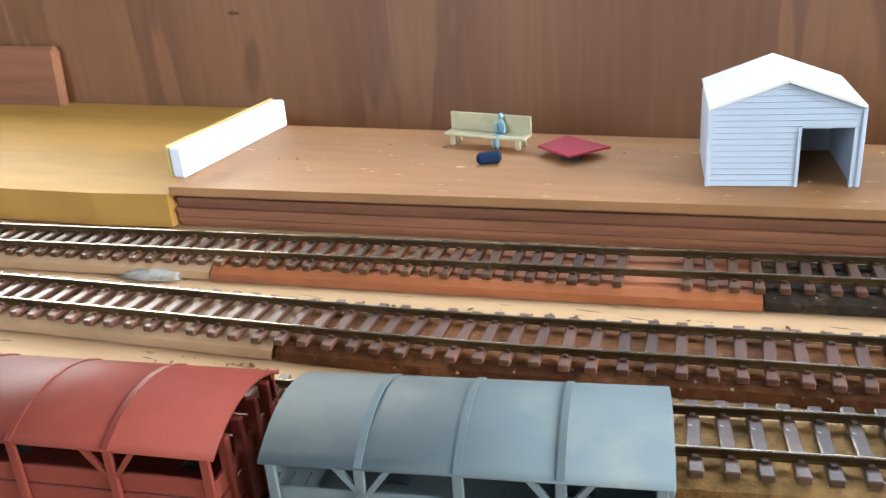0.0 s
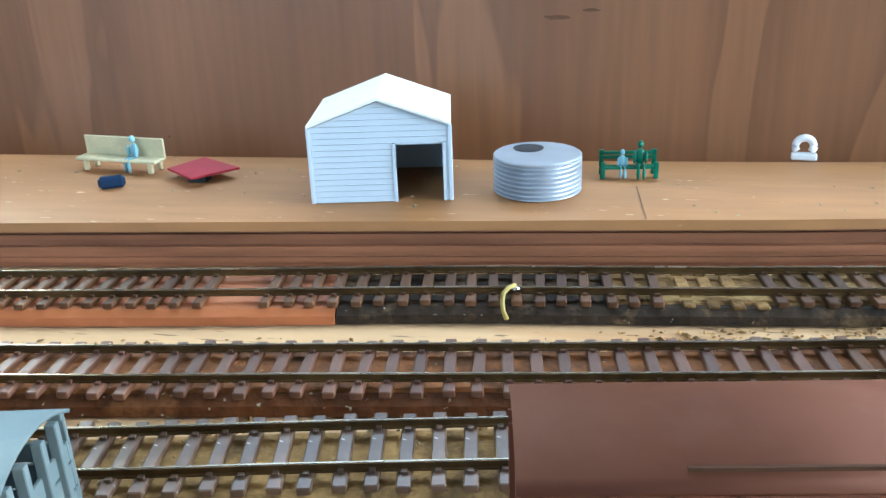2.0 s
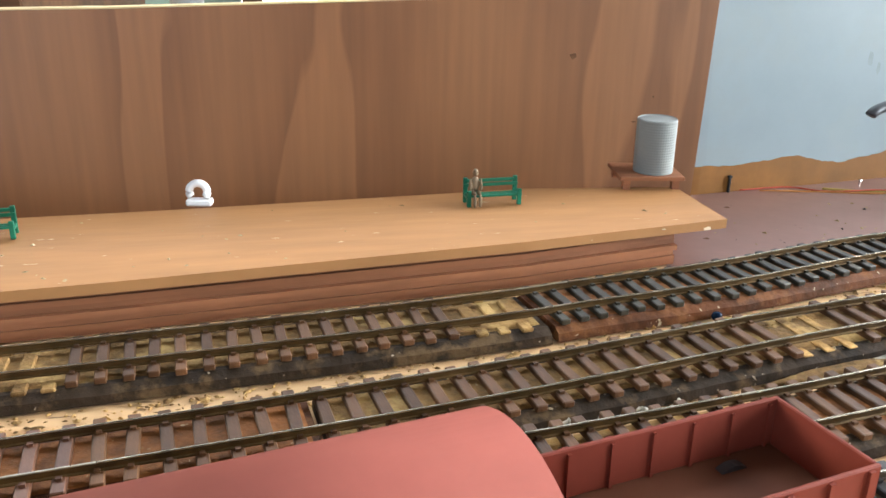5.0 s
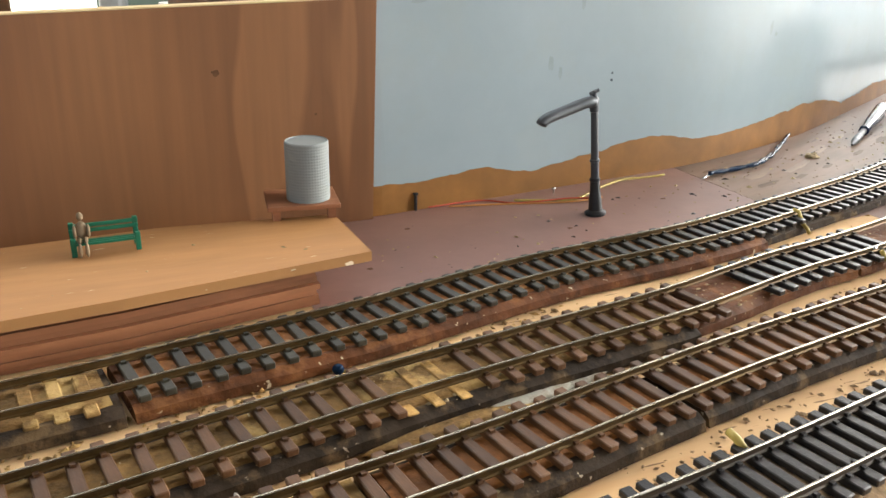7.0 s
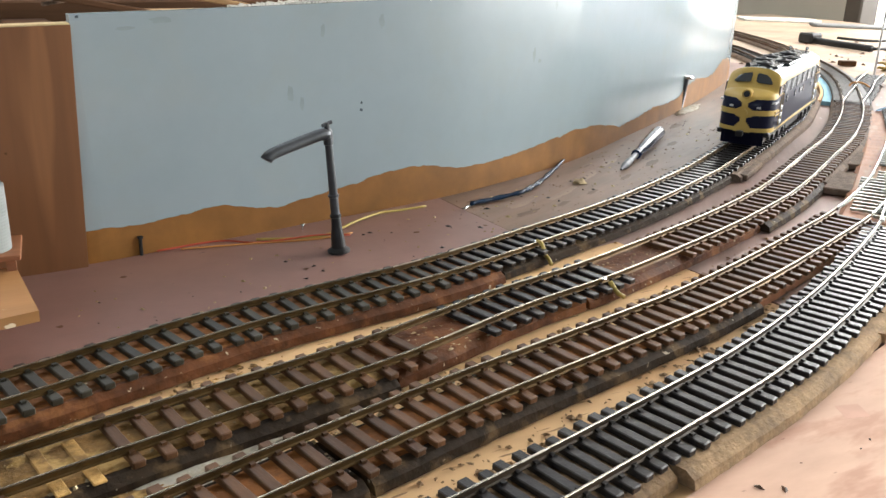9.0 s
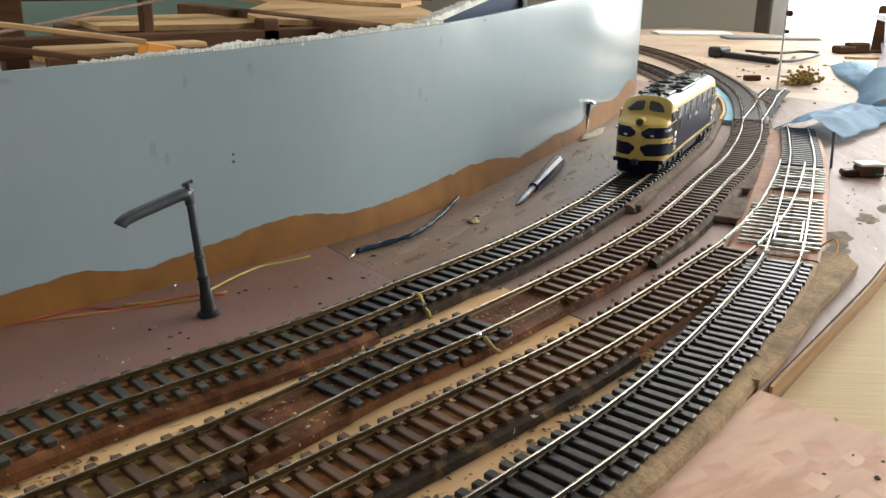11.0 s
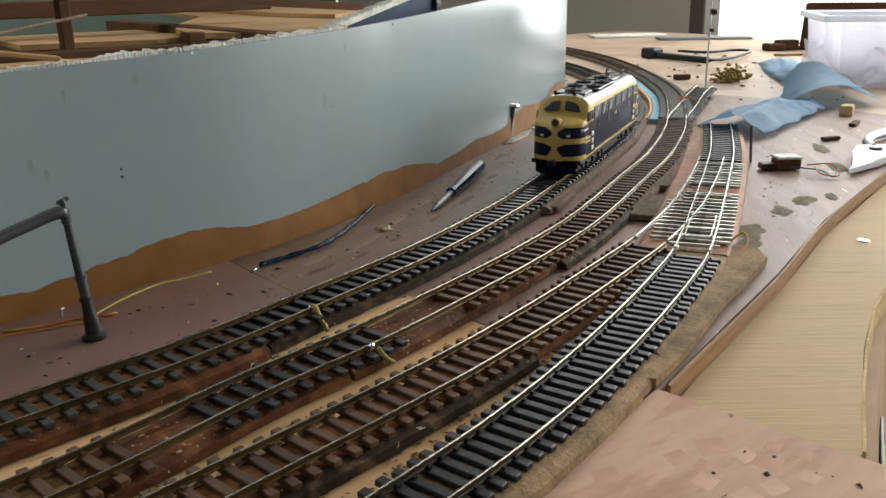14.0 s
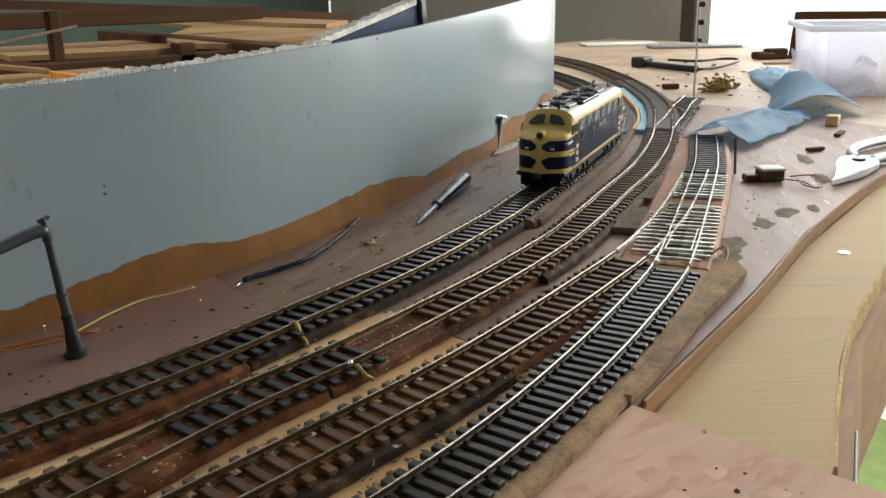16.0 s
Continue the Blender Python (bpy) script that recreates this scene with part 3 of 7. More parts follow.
def along(line, x):
    """The place and heading on a line where it passes x."""
    for a, b in zip(line, line[1:]):
        if a.x <= x < b.x:
            t = (x - a.x) / (b.x - a.x)
            return a + (b - a) * t, math.atan2(b.y - a.y, b.x - a.x)
    return line[-1].copy(), math.atan2(line[-1].y - line[-2].y, line[-1].x - line[-2].x)


# ---- the room ----
ROOM = dict(x0=-2.5, x1=1.8, y0=-2.1, y1=2.6, z0=-0.95, z1=1.55)
R = ROOM
structure("floor", boxes((R["x0"] - 0.1, 1.4, R["y0"] - 0.1, R["y1"] + 0.1, R["z0"] - 0.1, R["z0"])), "concrete", "bare concrete garage floor", "floor")
# runs past x1 to 3.2: an unseen overhang added to keep sun off the layout
structure("ceiling", boxes((R["x0"] - 0.1, 3.2, R["y0"] - 0.1, 0.7, R["z1"], R["z1"] + 0.1), (R["x0"] - 0.1, 3.2, 1.7, R["y1"] + 0.1, R["z1"], R["z1"] + 0.1), (R["x0"] - 0.1, -1.5, 0.7, 1.7, R["z1"], R["z1"] + 0.1), (1.0, 3.2, 0.7, 1.7, R["z1"], R["z1"] + 0.1)), "room", "plain lined ceiling with skylight opening and added sun-blocking overhang", "ceiling")
W0, W1, WZ0, WZ1 = -0.40, -0.14, -0.30, 0.20
structure("wall_back", boxes((R["x0"], W0, R["y1"], R["y1"] + 0.1, R["z0"], R["z1"]), (W1, R["x1"], R["y1"], R["y1"] + 0.1, R["z0"], R["z1"]), (W0, W1, R["y1"], R["y1"] + 0.1, R["z0"], WZ0), (W0, W1, R["y1"], R["y1"] + 0.1, WZ1, R["z1"])), "green_wall", "dull green painted back wall with a small window", "wall")
structure("backdrop_yard", boxes((-1.6, 1.2, 4.2, 4.25, -1.0, 0.6)), "glare", "bright hazy daylight beyond the back window", "backdrop")
structure("wall_left", boxes((R["x0"] - 0.1, R["x0"], R["y0"], 0.5, R["z0"], R["z1"]), (R["x0"] - 0.1, R["x0"], 1.9, R["y1"], R["z0"], R["z1"]), (R["x0"] - 0.1, R["x0"], 0.5, 1.9, R["z0"], 0.4), (R["x0"] - 0.1, R["x0"], 0.5, 1.9, 1.2, R["z1"])), "room", "lined wall with a window opening", "wall")
structure("wall_front", boxes((R["x0"], -2.1, R["y0"] - 0.1, R["y0"], R["z0"], R["z1"]), (-0.7, R["x1"], R["y0"] - 0.1, R["y0"], R["z0"], R["z1"]), (-2.1, -0.7, R["y0"] - 0.1, R["y0"], R["z0"], 0.3), (-2.1, -0.7, R["y0"] - 0.1, R["y0"], 1.2, R["z1"])), "room", "lined wall with a wide window opening", "wall")
structure("wall_right", boxes((R["x1"], R["x1"] + 0.05, 0.98, 1.52, R["z0"], 0.50), (R["x1"] + 0.01, R["x1"] + 0.06, 1.53, R["y1"], R["z0"], 0.50), (R["x1"], R["x1"] + 0.06, 0.98, R["y1"], 1.35, R["z1"]), (R["x1"], R["x1"] + 0.06, 2.35, R["y1"], 0.50, 1.35), (R["x1"], R["x1"] + 0.1, R["y0"], 0.93, 1.35, R["z1"])), "cladding", "grey door panel under a high window opening", "wall")
structure("door_frame", boxes((R["x1"] - 0.005, R["x1"] + 0.065, 0.935, 0.9795, R["z0"], 1.35), bevel=0.004), "door_dark", "dark brown door post beside the open doorway", "door frame")
glare = structure("backdrop_outside", boxes((9.0, 9.05, -9.0, 11.0, R["z0"] - 0.1, 5.0)), "glare", "bright hazy daylight beyond the doorway", "backdrop")
ground = structure("ground", boxes((-60, 60, -60, 60, R["z0"] - 0.3, R["z0"] - 0.11)), "sunlit_ground", "pale sunlit ground outside", "ground")

# ---- baseboard ----
pale = [(-1.5, -0.42), (-0.04, -0.42), (-0.04, -0.232), (0.02, -0.2225), (0.105, -0.1985), (0.138, -0.1785), (0.132, -0.045), (0.08, -0.050), (0.0, -0.068), (-0.152, -0.095), (-0.152, 0.32), (-1.5, 0.32)]
structure("baseboard_pale", prism(bmesh.new(), pale, -0.018, -0.0004), "base_pine", "pale timber layout baseboard", "baseboard")
pink = [(-0.152, -0.095), (0.0, -0.068), (0.08, -0.050), (0.0945, -0.049), (0.0925, 0.031), (0.0915, 0.32), (-0.152, 0.32)]
structure("baseboard_pink", prism(bmesh.new(), pink, -0.018, 0.0), "base_pink", "dull pink painted baseboard", "baseboard")
raw = [(-0.04, -0.42), (0.155, -0.42), (0.151, -0.266), (0.149, -0.2511), (0.140, -0.1825), (0.105, -0.190), (0.02, -0.211), (-0.04, -0.2215)]
structure("baseboard_raw", prism(bmesh.new(), raw, -0.018, 0.0002), "raw_pink", "raw pinkish plywood sheet with dark marks", "baseboard")
dusty = [(0.1405, -0.1832), (0.171, -0.175), (0.284, -0.145), (0.393, -0.1115), (0.5448, -0.0765), (0.80, -0.035), (0.84, 0.2), (0.80, 0.45), (0.74, 1.15), (0.092, 1.15), (0.092, 0.32), (0.093, 0.031), (0.095, -0.049), (0.132, -0.046)]
structure("baseboard_dusty", prism(bmesh.new(), dusty, -0.018, -0.0003), "base_dusty", "dusty bare baseboard with stains", "baseboard")
worn = [(0.0935, -0.034), (0.17, -0.0165), (0.2525, 0.015), (0.298, 0.036), (0.42, 0.0962), (0.519, 0.150), (0.66, 0.25), (0.66, 0.350), (0.50, 0.250), (0.42, 0.205), (0.314, 0.150), (0.22, 0.103), (0.135, 0.074), (0.0925, 0.062)]
structure("baseboard_worn", prism(bmesh.new(), worn, -0.0002, 0.0001), "worn_ply", "worn bare plywood along the panel foot", "baseboard")
# far stretch of the board, its colour lightened as if lit from the doorway
far = [(0.8005, -0.035), (0.9, -0.02), (1.1, 0.03), (1.3, 0.12), (1.58, 0.33), (1.60, 0.45), (1.74, 0.92), (1.74, 1.15), (0.7405, 1.15), (0.8005, 0.45), (0.8405, 0.2)]
structure("baseboard_far", prism(bmesh.new(), far, -0.018, -0.0004), "base_door_lit", "dusty baseboard near the open doorway, daylight put into its paler colour", "baseboard")
edge = spline([(0.147, -0.1822), (0.171, -0.1756), (0.284, -0.1456), (0.393, -0.1121), (0.5448, -0.0771), (0.80, -0.0356)], 0.004)
structure("trim_edge", sweep(bmesh.new(), edge, [(-0.0012, -0.0178), (0, -0.0178), (0, -0.0005), (-0.0012, -0.0008)]), "ply_edge", "rough sawn brown baseboard edge", "trim")
low = [(0.1520, -0.2490), (0.1430, -0.1855), (0.171, -0.1772), (0.284, -0.1472), (0.393, -0.1137), (0.5448, -0.0788), (0.62, -0.064), (0.64, -0.09), (0.50, -0.128), (0.384, -0.163), (0.30, -0.186), (0.251, -0.205), (0.21, -0.224), (0.17, -0.2435)]
structure("side_shelf", prism(bmesh.new(), low, -0.02, -0.009), "shelf_ply", "light raw plywood shelf beside the baseboard", "shelf")

batten = [Vector((x, y, 0)) for x, y in ((0.1700, -0.2460), (0.2100, -0.2265), (0.2510, -0.2080), (0.30, -0.1885), (0.384, -0.165), (0.50, -0.131))]
structure("trim_shelf_batten", sweep(bmesh.new(), batten, [(-0.010, -0.085), (0.004, -0.085), (0.004, -0.0202), (-0.004, -0.0202)]), "shelf_batten", "brown timber batten under the shelf edge", "trim")
structure("trim_shelf_edge", sweep(bmesh.new(), batten, [(0.0005, -0.0198), (0.0020, -0.0198), (0.0024, -0.0088), (0.0012, -0.0092)]), "shelf_edge", "pale fibrous sawn edge of the shelf", "trim")
plate = thing("corner_bracket", "dark grey steel bracket screwed under the shelf", "bracket")
part("plate", boxes((-0.022, 0.022, -0.0012, 0.0, -0.055, 0.0), bevel=0.0004), "crane_metal", plate)
part("bolt", lathe(bmesh.new(), [(0.0042, 0), (0.0042, 0.0016), (0.0030, 0.0026)], 12), "steel", plate, "bright bolt head").matrix_basis = Matrix.Translation((0.006, -0.0012, -0.026)) @ Matrix.Rotation(math.pi / 2, 4, "X")
plate.matrix_basis = Matrix.Translation((0.206, -0.2345, -0.024)) @ Matrix.Rotation(radians(25), 4, "Z") @ Matrix.Rotation(radians(-5), 4, "X")

# ---- the backdrop board and the curved white panel ----


def backdrop_board():
    """An upright sheet whose sawn top climbs a little towards its square end."""
    outline = [(-1.5, 0.0), (-0.1003, 0.0), (-0.0972, 0.1008), (-0.37, 0.0942), (-1.5, 0.0819)]
    bm = bmesh.new()
    A = [bm.verts.new((x, 0.031, z)) for x, z in outline]
    B = [bm.verts.new((x, 0.040, z)) for x, z in outline]
    bm.faces.new(A)
    bm.faces.new(B[::-1])
    for k in range(5):
        bm.faces.new((A[k], A[(k + 1) % 5], B[(k + 1) % 5], B[k]))
    return bm


structure("backdrop_board", backdrop_board(), "board", "brown stained plywood backdrop with dark grain figure", "backdrop")
cap = [Vector((-1.2, 0.0355, 0.0852)), Vector((-0.37, 0.0355, 0.0942)), Vector((-0.0975, 0.0355, 0.1008))]
structure("trim_board_top", sweep(bmesh.new(), cap, [(-0.0044, 0.0001), (0.0044, 0.0001), (0.0042, 0.0006), (-0.0042, 0.0006)]), "pale_ply", "pale sawn top edge of the plywood backdrop", "trim")
WALL = spline([(-0.0968, 0.0348), (-0.029, 0.0425), (0.009, 0.0475), (0.08, 0.0565), (0.135, 0.069), (0.22, 0.0975), (0.314, 0.1445), (0.42, 0.199), (0.50, 0.244), (0.60, 0.304), (0.66, 0.344)], 0.006)


def panel():
    """The panel's top climbs slightly towards its far end."""
    bm = sweep(bmesh.new(), WALL, [(0, 0), (0.004, 0), (0.004, 0.1), (0, 0.1)])
    for v in bm.verts:
        if v.co.z > 0.05:
            v.co.z = panel_top(v.co.x)
        elif v.co.x < -0.095:
            v.co.x -= 0.0032
    return bm


def panel_top(x):
    return float(np.interp(x, (-0.1, -0.06, 0.0, 0.05, 0.1, 0.15, 0.2, 0.26, 0.33, 0.41, 0.66), (0.1045, 0.1052, 0.1067, 0.1083, 0.1102, 0.1120, 0.1136, 0.1166, 0.1198, 0.1240, 0.1360)))


structure("backdrop_panel", panel(), "white_wall", "curved white laminate backdrop panel", "backdrop")


HILLS = [(-0.1, 0.0150), (-0.077, 0.0145), (-0.037, 0.0170), (-0.01, 0.0112), (0.0, 0.0120), (0.028, 0.0160), (0.058, 0.0205), (0.08, 0.0210), (0.10, 0.0165), (0.128, 0.0145), (0.174, 0.0175), (0.224, 0.0215), (0.262, 0.0185), (0.30, 0.0105), (0.335, 0.0115), (0.369, 0.0148), (0.40, 0.0125), (0.434, 0.0135), (0.452, 0.0200), (0.489, 0.0235), (0.53, 0.0190), (0.56, 0.0200), (0.60, 0.0300), (0.64, 0.0260), (0.66, 0.0150)]


def hills():
    bm = bmesh.new()
    prev = None
    line = spline([tuple(p) for p in WALL], 0.0022)
    for k, p in enumerate(line):
        d = line[min(k + 1, len(line) - 1)] - line[max(k - 1, 0)]
        n = Vector((d.y, -d.x, 0)).normalized() * 0.0006
        h = float(np.interp(p.x, [q[0] for q in HILLS], [q[1] for q in HILLS])) + 0.0012 * noise.noise(p * 120) + 0.0006 * noise.noise(p * 420)
        slant = 0.0030 if k == 0 else 0.0
        row = [bm.verts.new(p + n - Vector((slant, 0, 0))), bm.verts.new(p + n + Vector((-slant * 0.85, 0, h)))]
        if prev:
            bm.faces.new((prev[0], row[0], row[1], prev[1]))
        prev = row
    return bm


structure("painted_hills", hills(), "hill_paint", "ochre hill outline painted along the panel foot", "painting")

# ---- the raised platform ----
plat = [(-0.76, -0.1205), (-0.69, -0.115), (-0.42, -0.0916), (-0.365, -0.0874), (-0.2174, -0.0715), (-0.1301, -0.0585), (-0.1314, -0.013), (-0.2, -0.006), (-0.235, -0.008), (-0.35, -0.014), (-0.43, -0.016), (-0.76, -0.018)]
platform = thing("platform", "raised platform of stacked plywood offcuts beside the track", "platform", kind="structure")
part("platform_top", prism(bmesh.new(), plat, 0.0162, 0.020), "platform", platform, "light plywood platform top")
for k, (inset, mat) in enumerate(((0.0042, "jarrah"), (0.0028, "jarrah"), (0.0034, "jarrah"), (0.0024, "jarrah"), (0.0046, "jarrah"), (0.0038, "jarrah"), (0.0050, "jarrah"))):
    z0 = 0.0003 + k * 0.00225
    part("plank", prism(bmesh.new(), [(x - (0.019 + 0.0006 * (k % 3) if x > -0.14 else 0), y + (inset if y < -0.03 else -0.002)) for x, y in plat], z0, z0 + 0.00205), mat, platform, "thin reddish timber layer under the platform top")

yellow_ply = [(-1.35, -0.150), (-0.80, -0.126), (-0.7615, -0.121), (-0.7615, -0.0185), (-0.80, 0.0295), (-1.35, 0.0295)]
structure("side_sheet", prism(bmesh.new(), yellow_ply, 0.0008, 0.0166), "yellow_ply", "golden yellow varnished plywood beside the platform", "plywood")

# ---- tracks ----
T1 = spline([(-1.2, -0.2), (-0.9, -0.168), (-0.75, -0.152), (-0.573, -0.1335), (-0.474, -0.122), (-0.423, -0.118), (-0.367, -0.1135), (-0.279, -0.105), (-0.2305, -0.099), (-0.204, -0.0943), (-0.1445, -0.0848), (-0.068, -0.0672), (0.0145, -0.0567), (0.0865, -0.0395), (0.1695, -0.0165), (0.2525, 0.015), (0.298, 0.036), (0.42, 0.0962), (0.519, 0.150), (0.66, 0.25), (0.81, 0.41), (0.92, 0.58), (0.99, 0.74)], 0.004)
T2 = spline([(-1.2, -0.24), (-0.9, -0.2125), (-0.756, -0.2028), (-0.605, -0.1935), (-0.5, -0.182), (-0.378, -0.168), (-0.2534, -0.1505), (-0.15, -0.131), (-0.0924, -0.1220), (-0.0355, -0.1135), (0.0262, -0.0985), (0.081, -0.089), (0.1595, -0.0695), (0.214, -0.0533), (0.2768, -0.0301), (0.3685, 0.0129), (0.463, 0.0588), (0.594, 0.14), (0.761, 0.270), (0.912, 0.431), (1.02, 0.57), (1.108, 0.714), (1.17, 0.85)], 0.004)
T3 = spline([(-1.2, -0.315), (-0.9, -0.278), (-0.7, -0.253), (-0.553, -0.232), (-0.4905, -0.2218), (-0.437, -0.2135), (-0.35, -0.2), (-0.165, -0.176), (-0.084, -0.161), (-0.027, -0.1505), (0.052, -0.1386), (0.1, -0.13), (0.158, -0.1158), (0.215, -0.0995), (0.262, -0.085), (0.315, -0.064), (0.36, -0.043), (0.43, -0.0055), (0.476, 0.021)], 0.004)
T4 = spline([(-1.2, -0.37), (-0.9, -0.336), (-0.7, -0.307), (-0.55, -0.284), (-0.44, -0.265), (-0.35, -0.252), (-0.268, -0.2355), (-0.195, -0.2205), (-0.117, -0.212), (-0.059, -0.2037), (0.0385, -0.1862), (0.08, -0.1770), (0.12, -0.1655), (0.172, -0.1475), (0.228, -0.1255), (0.272, -0.105), (0.346, -0.063), (0.476, 0.0135), (0.55, 0.062), (0.62, 0.11)], 0.004)
RAIL_TOP = 0.0097
BED_TOP = 0.0050
HALF = 0.00865


def stations(line, step):
    """Places and headings at even steps along a line."""
    out, left = [], step
    for a, b in zip(line, line[1:]):
        h = math.atan2(b.y - a.y, b.x - a.x)
        n = (b - a).length
        while n >= left:
            a = a + (b - a) * (left / n)
            out.append((a, h))
            n, left = (b - a).length, step
        left -= n
    return out


def sleeper_mesh(name, mat):
    """A moulded sleeper with two pairs of rail chairs."""
    bm = bmesh.new()
    box(bm, -0.0017, 0.0017, -0.015, 0.015, 0, 0.0021, bevel=0.0003)
    for s in (-1, 1):
        for d in (-0.0013, 0.0013):
            box(bm, -0.0007, 0.0007, s * HALF + d - 0.0006, s * HALF + d + 0.0006, 0.002, 0.0029)
    return mesh_of(name, bm, mat)


SLEEPERS = {k: sleeper_mesh("sleeper", "sleeper_" + k) for k in ("brown", "red", "black", "green", "grey")}


def lay_track(name, line, label, kinds, gaps=(), spacing=0.0091, rail="rail", start=-2.0, end=9.0, jitter=0.0003):
    """Rails and separate sleepers along a line; kinds: (from x, sleeper colour); gaps: stretches of x with no sleepers."""
    t = thing(name, label, "railway track", group="model railway tracks")
    line = [p for p in line if start <= p.x <= end]
    top = RAIL_TOP - 0.0002
    for s in (-1, 1):
        off = HALF * s
        prof = [(off - 0.0007, top - 0.0025), (off + 0.0007, top - 0.0025), (off + 0.0007, top - 0.0022), (off + 0.00020, top - 0.0019), (off + 0.00022, top - 0.0008), (off + 0.00036, top - 0.00035), (off - 0.00036, top - 0.00035), (off - 0.00022, top - 0.0008), (off - 0.00020, top - 0.0019), (off - 0.0007, top - 0.0022)]
        r = part("rail", sweep(bmesh.new(), line, prof), "rail_web_dark" if rail == "rail_dull" else "rail_web", t, "tarnished rail web")
        head = [(off - 0.00037, top - 0.00035), (off + 0.00037, top - 0.00035), (off + 0.00035, top - 0.0001), (off + 0.00024, top), (off - 0.00024, top), (off - 0.00035, top - 0.0001)]
        part("rail_head", sweep(bmesh.new(), line, head), rail, r, "polished rail head")
    rnd = random.Random(int(abs(line[0].y) * 1e4))
    for a, h in stations(line, spacing):
        if any(g0 < a.x < g1 for g0, g1 in gaps):
            continue
        kind = [k for x, k in kinds if a.x >= x][-1]
        o = new("sleeper", SLEEPERS[kind])
        o.parent = t
        o.matrix_basis = Matrix.Translation((a.x, a.y, BED_TOP + 0.0001)) @ Matrix.Rotation(h + rnd.uniform(-0.03, 0.03), 4, "Z") @ Matrix.Translation((rnd.uniform(-jitter, jitter), rnd.uniform(-jitter, jitter) * 2, 0))
    return t


def roadbed(line, x0, x1, near, far, mat, label, z=BED_TOP, drop=0.0018):
    """A strip of roadbed from x0 to x1 with bevelled, slightly uneven shoulders."""
    seg = [along(line, x0)[0]] + [p for p in line if x0 + 0.001 < p.x < x1 - 0.001] + [along(line, x1)[0]]
    bm = bmesh.new()
    sweep(bm, seg, [(-near - 0.0006, 0.0003), (far + 0.0006, 0.0003), (far, z - drop), (far - 0.0025, z), (-near + 0.0030, z), (-near, z - drop)])
    for v in bm.verts:
        v.co += Vector((0, noise.noise(v.co * 190) * 0.0004, noise.noise(v.co * 130 + Vector((5, 1, 2))) * 0.00025 if v.co.z > 0.002 else 0))
    return tagged(part("roadbed", bm, mat), label, "roadbed", group="roadbed strips")

# ---- roadbeds and rails ----
for row in (
    (T1, -1.2, -0.712, 0.0165, 0.015, "bed_wood", "bare timber roadbed strip under the track"),
    (T1, -0.711, -0.5115, 0.0175, 0.0145, "bed_orange", "orange stained timber roadbed under the track"),
    (T1, -0.511, -0.223, 0.0172, 0.0145, "bed_black", "black tarred roadbed strip under the track"),
    (T1, -0.221, 0.045, 0.0172, 0.0145, "bed_brown", "red-brown roadbed strip under the track"),
    (T1, 0.047, 0.272, 0.0150, 0.017, "bed_black", "dark roadbed strip under the curved track"),
    (T1, 0.274, 1.0, 0.020, 0.02, "bed_far", "cork roadbed strip under the curved track"),
    (T2, -1.2, -0.6535, 0.0155, 0.014, "bed_wood", "raw timber roadbed strip under the track"),
    (T2, -0.652, -0.3, 0.0155, 0.014, "bed_brown", "dark brown roadbed strip under the track"),
    (T2, -0.298, -0.04, 0.0165, 0.014, "bed_black", "gritty roadbed strip with ballast remains"),
    (T2, -0.038, 0.058, 0.0130, 0.0135, "bed_brown", "brick-red roadbed strip under the track"),
    (T2, 0.060, 0.205, 0.0130, 0.0135, "bed_brown", "brick-red roadbed strip under the track"),
    (T2, 0.207, 0.31, 0.0170, 0.016, "bed_black", "dark roadbed strip under the curved track"),
    (T2, 0.312, 1.15, 0.019, 0.018, "bed_far", "cork roadbed strip under the curved track"),
    (T3, -1.2, -0.17, 0.0165, 0.0125, "bed_sand", "gritty roadbed strip under the track"),
    (T3, -0.168, -0.074, 0.0165, 0.0125, "bed_black", "gritty roadbed strip under the track"),
    (T3, -0.072, 0.118, 0.0160, 0.0105, "bed_black", "black tarred roadbed strip under the track"),
    (T3, 0.122, 0.245, 0.0125, 0.0165, "bed_turnout", "orange-brown roadbed strip under the turnout"),
    (T4, -1.2, 0.0, 0.0165, 0.0125, "bed_cork", "cork roadbed strip under the siding"),
    (T4, 0.002, 0.15, 0.0205, 0.0125, "bed_cork", "sandy cork roadbed strip under the siding"),
    (T1, -0.219, 0.043, 0.0150, 0.0130, "bed_rust", "rusty brown dust layer along roadbed", 0.0054),
    (T2, -0.65, -0.302, 0.0138, 0.0125, "bed_rust", "rusty brown dust layer along roadbed", 0.0054),
    (T2, -0.296, -0.042, 0.0140, 0.0125, "bed_gritty", "gritty layer of ballast remains on roadbed", 0.0054),
    (T3, -0.165, -0.077, 0.0135, 0.0110, "bed_rust", "rusty brown dust layer along roadbed", 0.0054),
    (T3, -0.07, 0.115, 0.0135, 0.0092, "bed_rust", "rusty brown dust layer along roadbed", 0.0054),
    (T1, -0.420, -0.225, 0.0145, 0.0130, "bed_gritty", "golden gritty ballast remains on roadbed", 0.0054),
    (T4, 0.152, 0.27, 0.018, 0.0125, "bed_cork", "sandy cork roadbed strip under the siding"),
    (T4, 0.272, 0.61, 0.019, 0.030, "bed_turnout", "orange-brown roadbed strip under the turnout"),
):
    roadbed(*row)

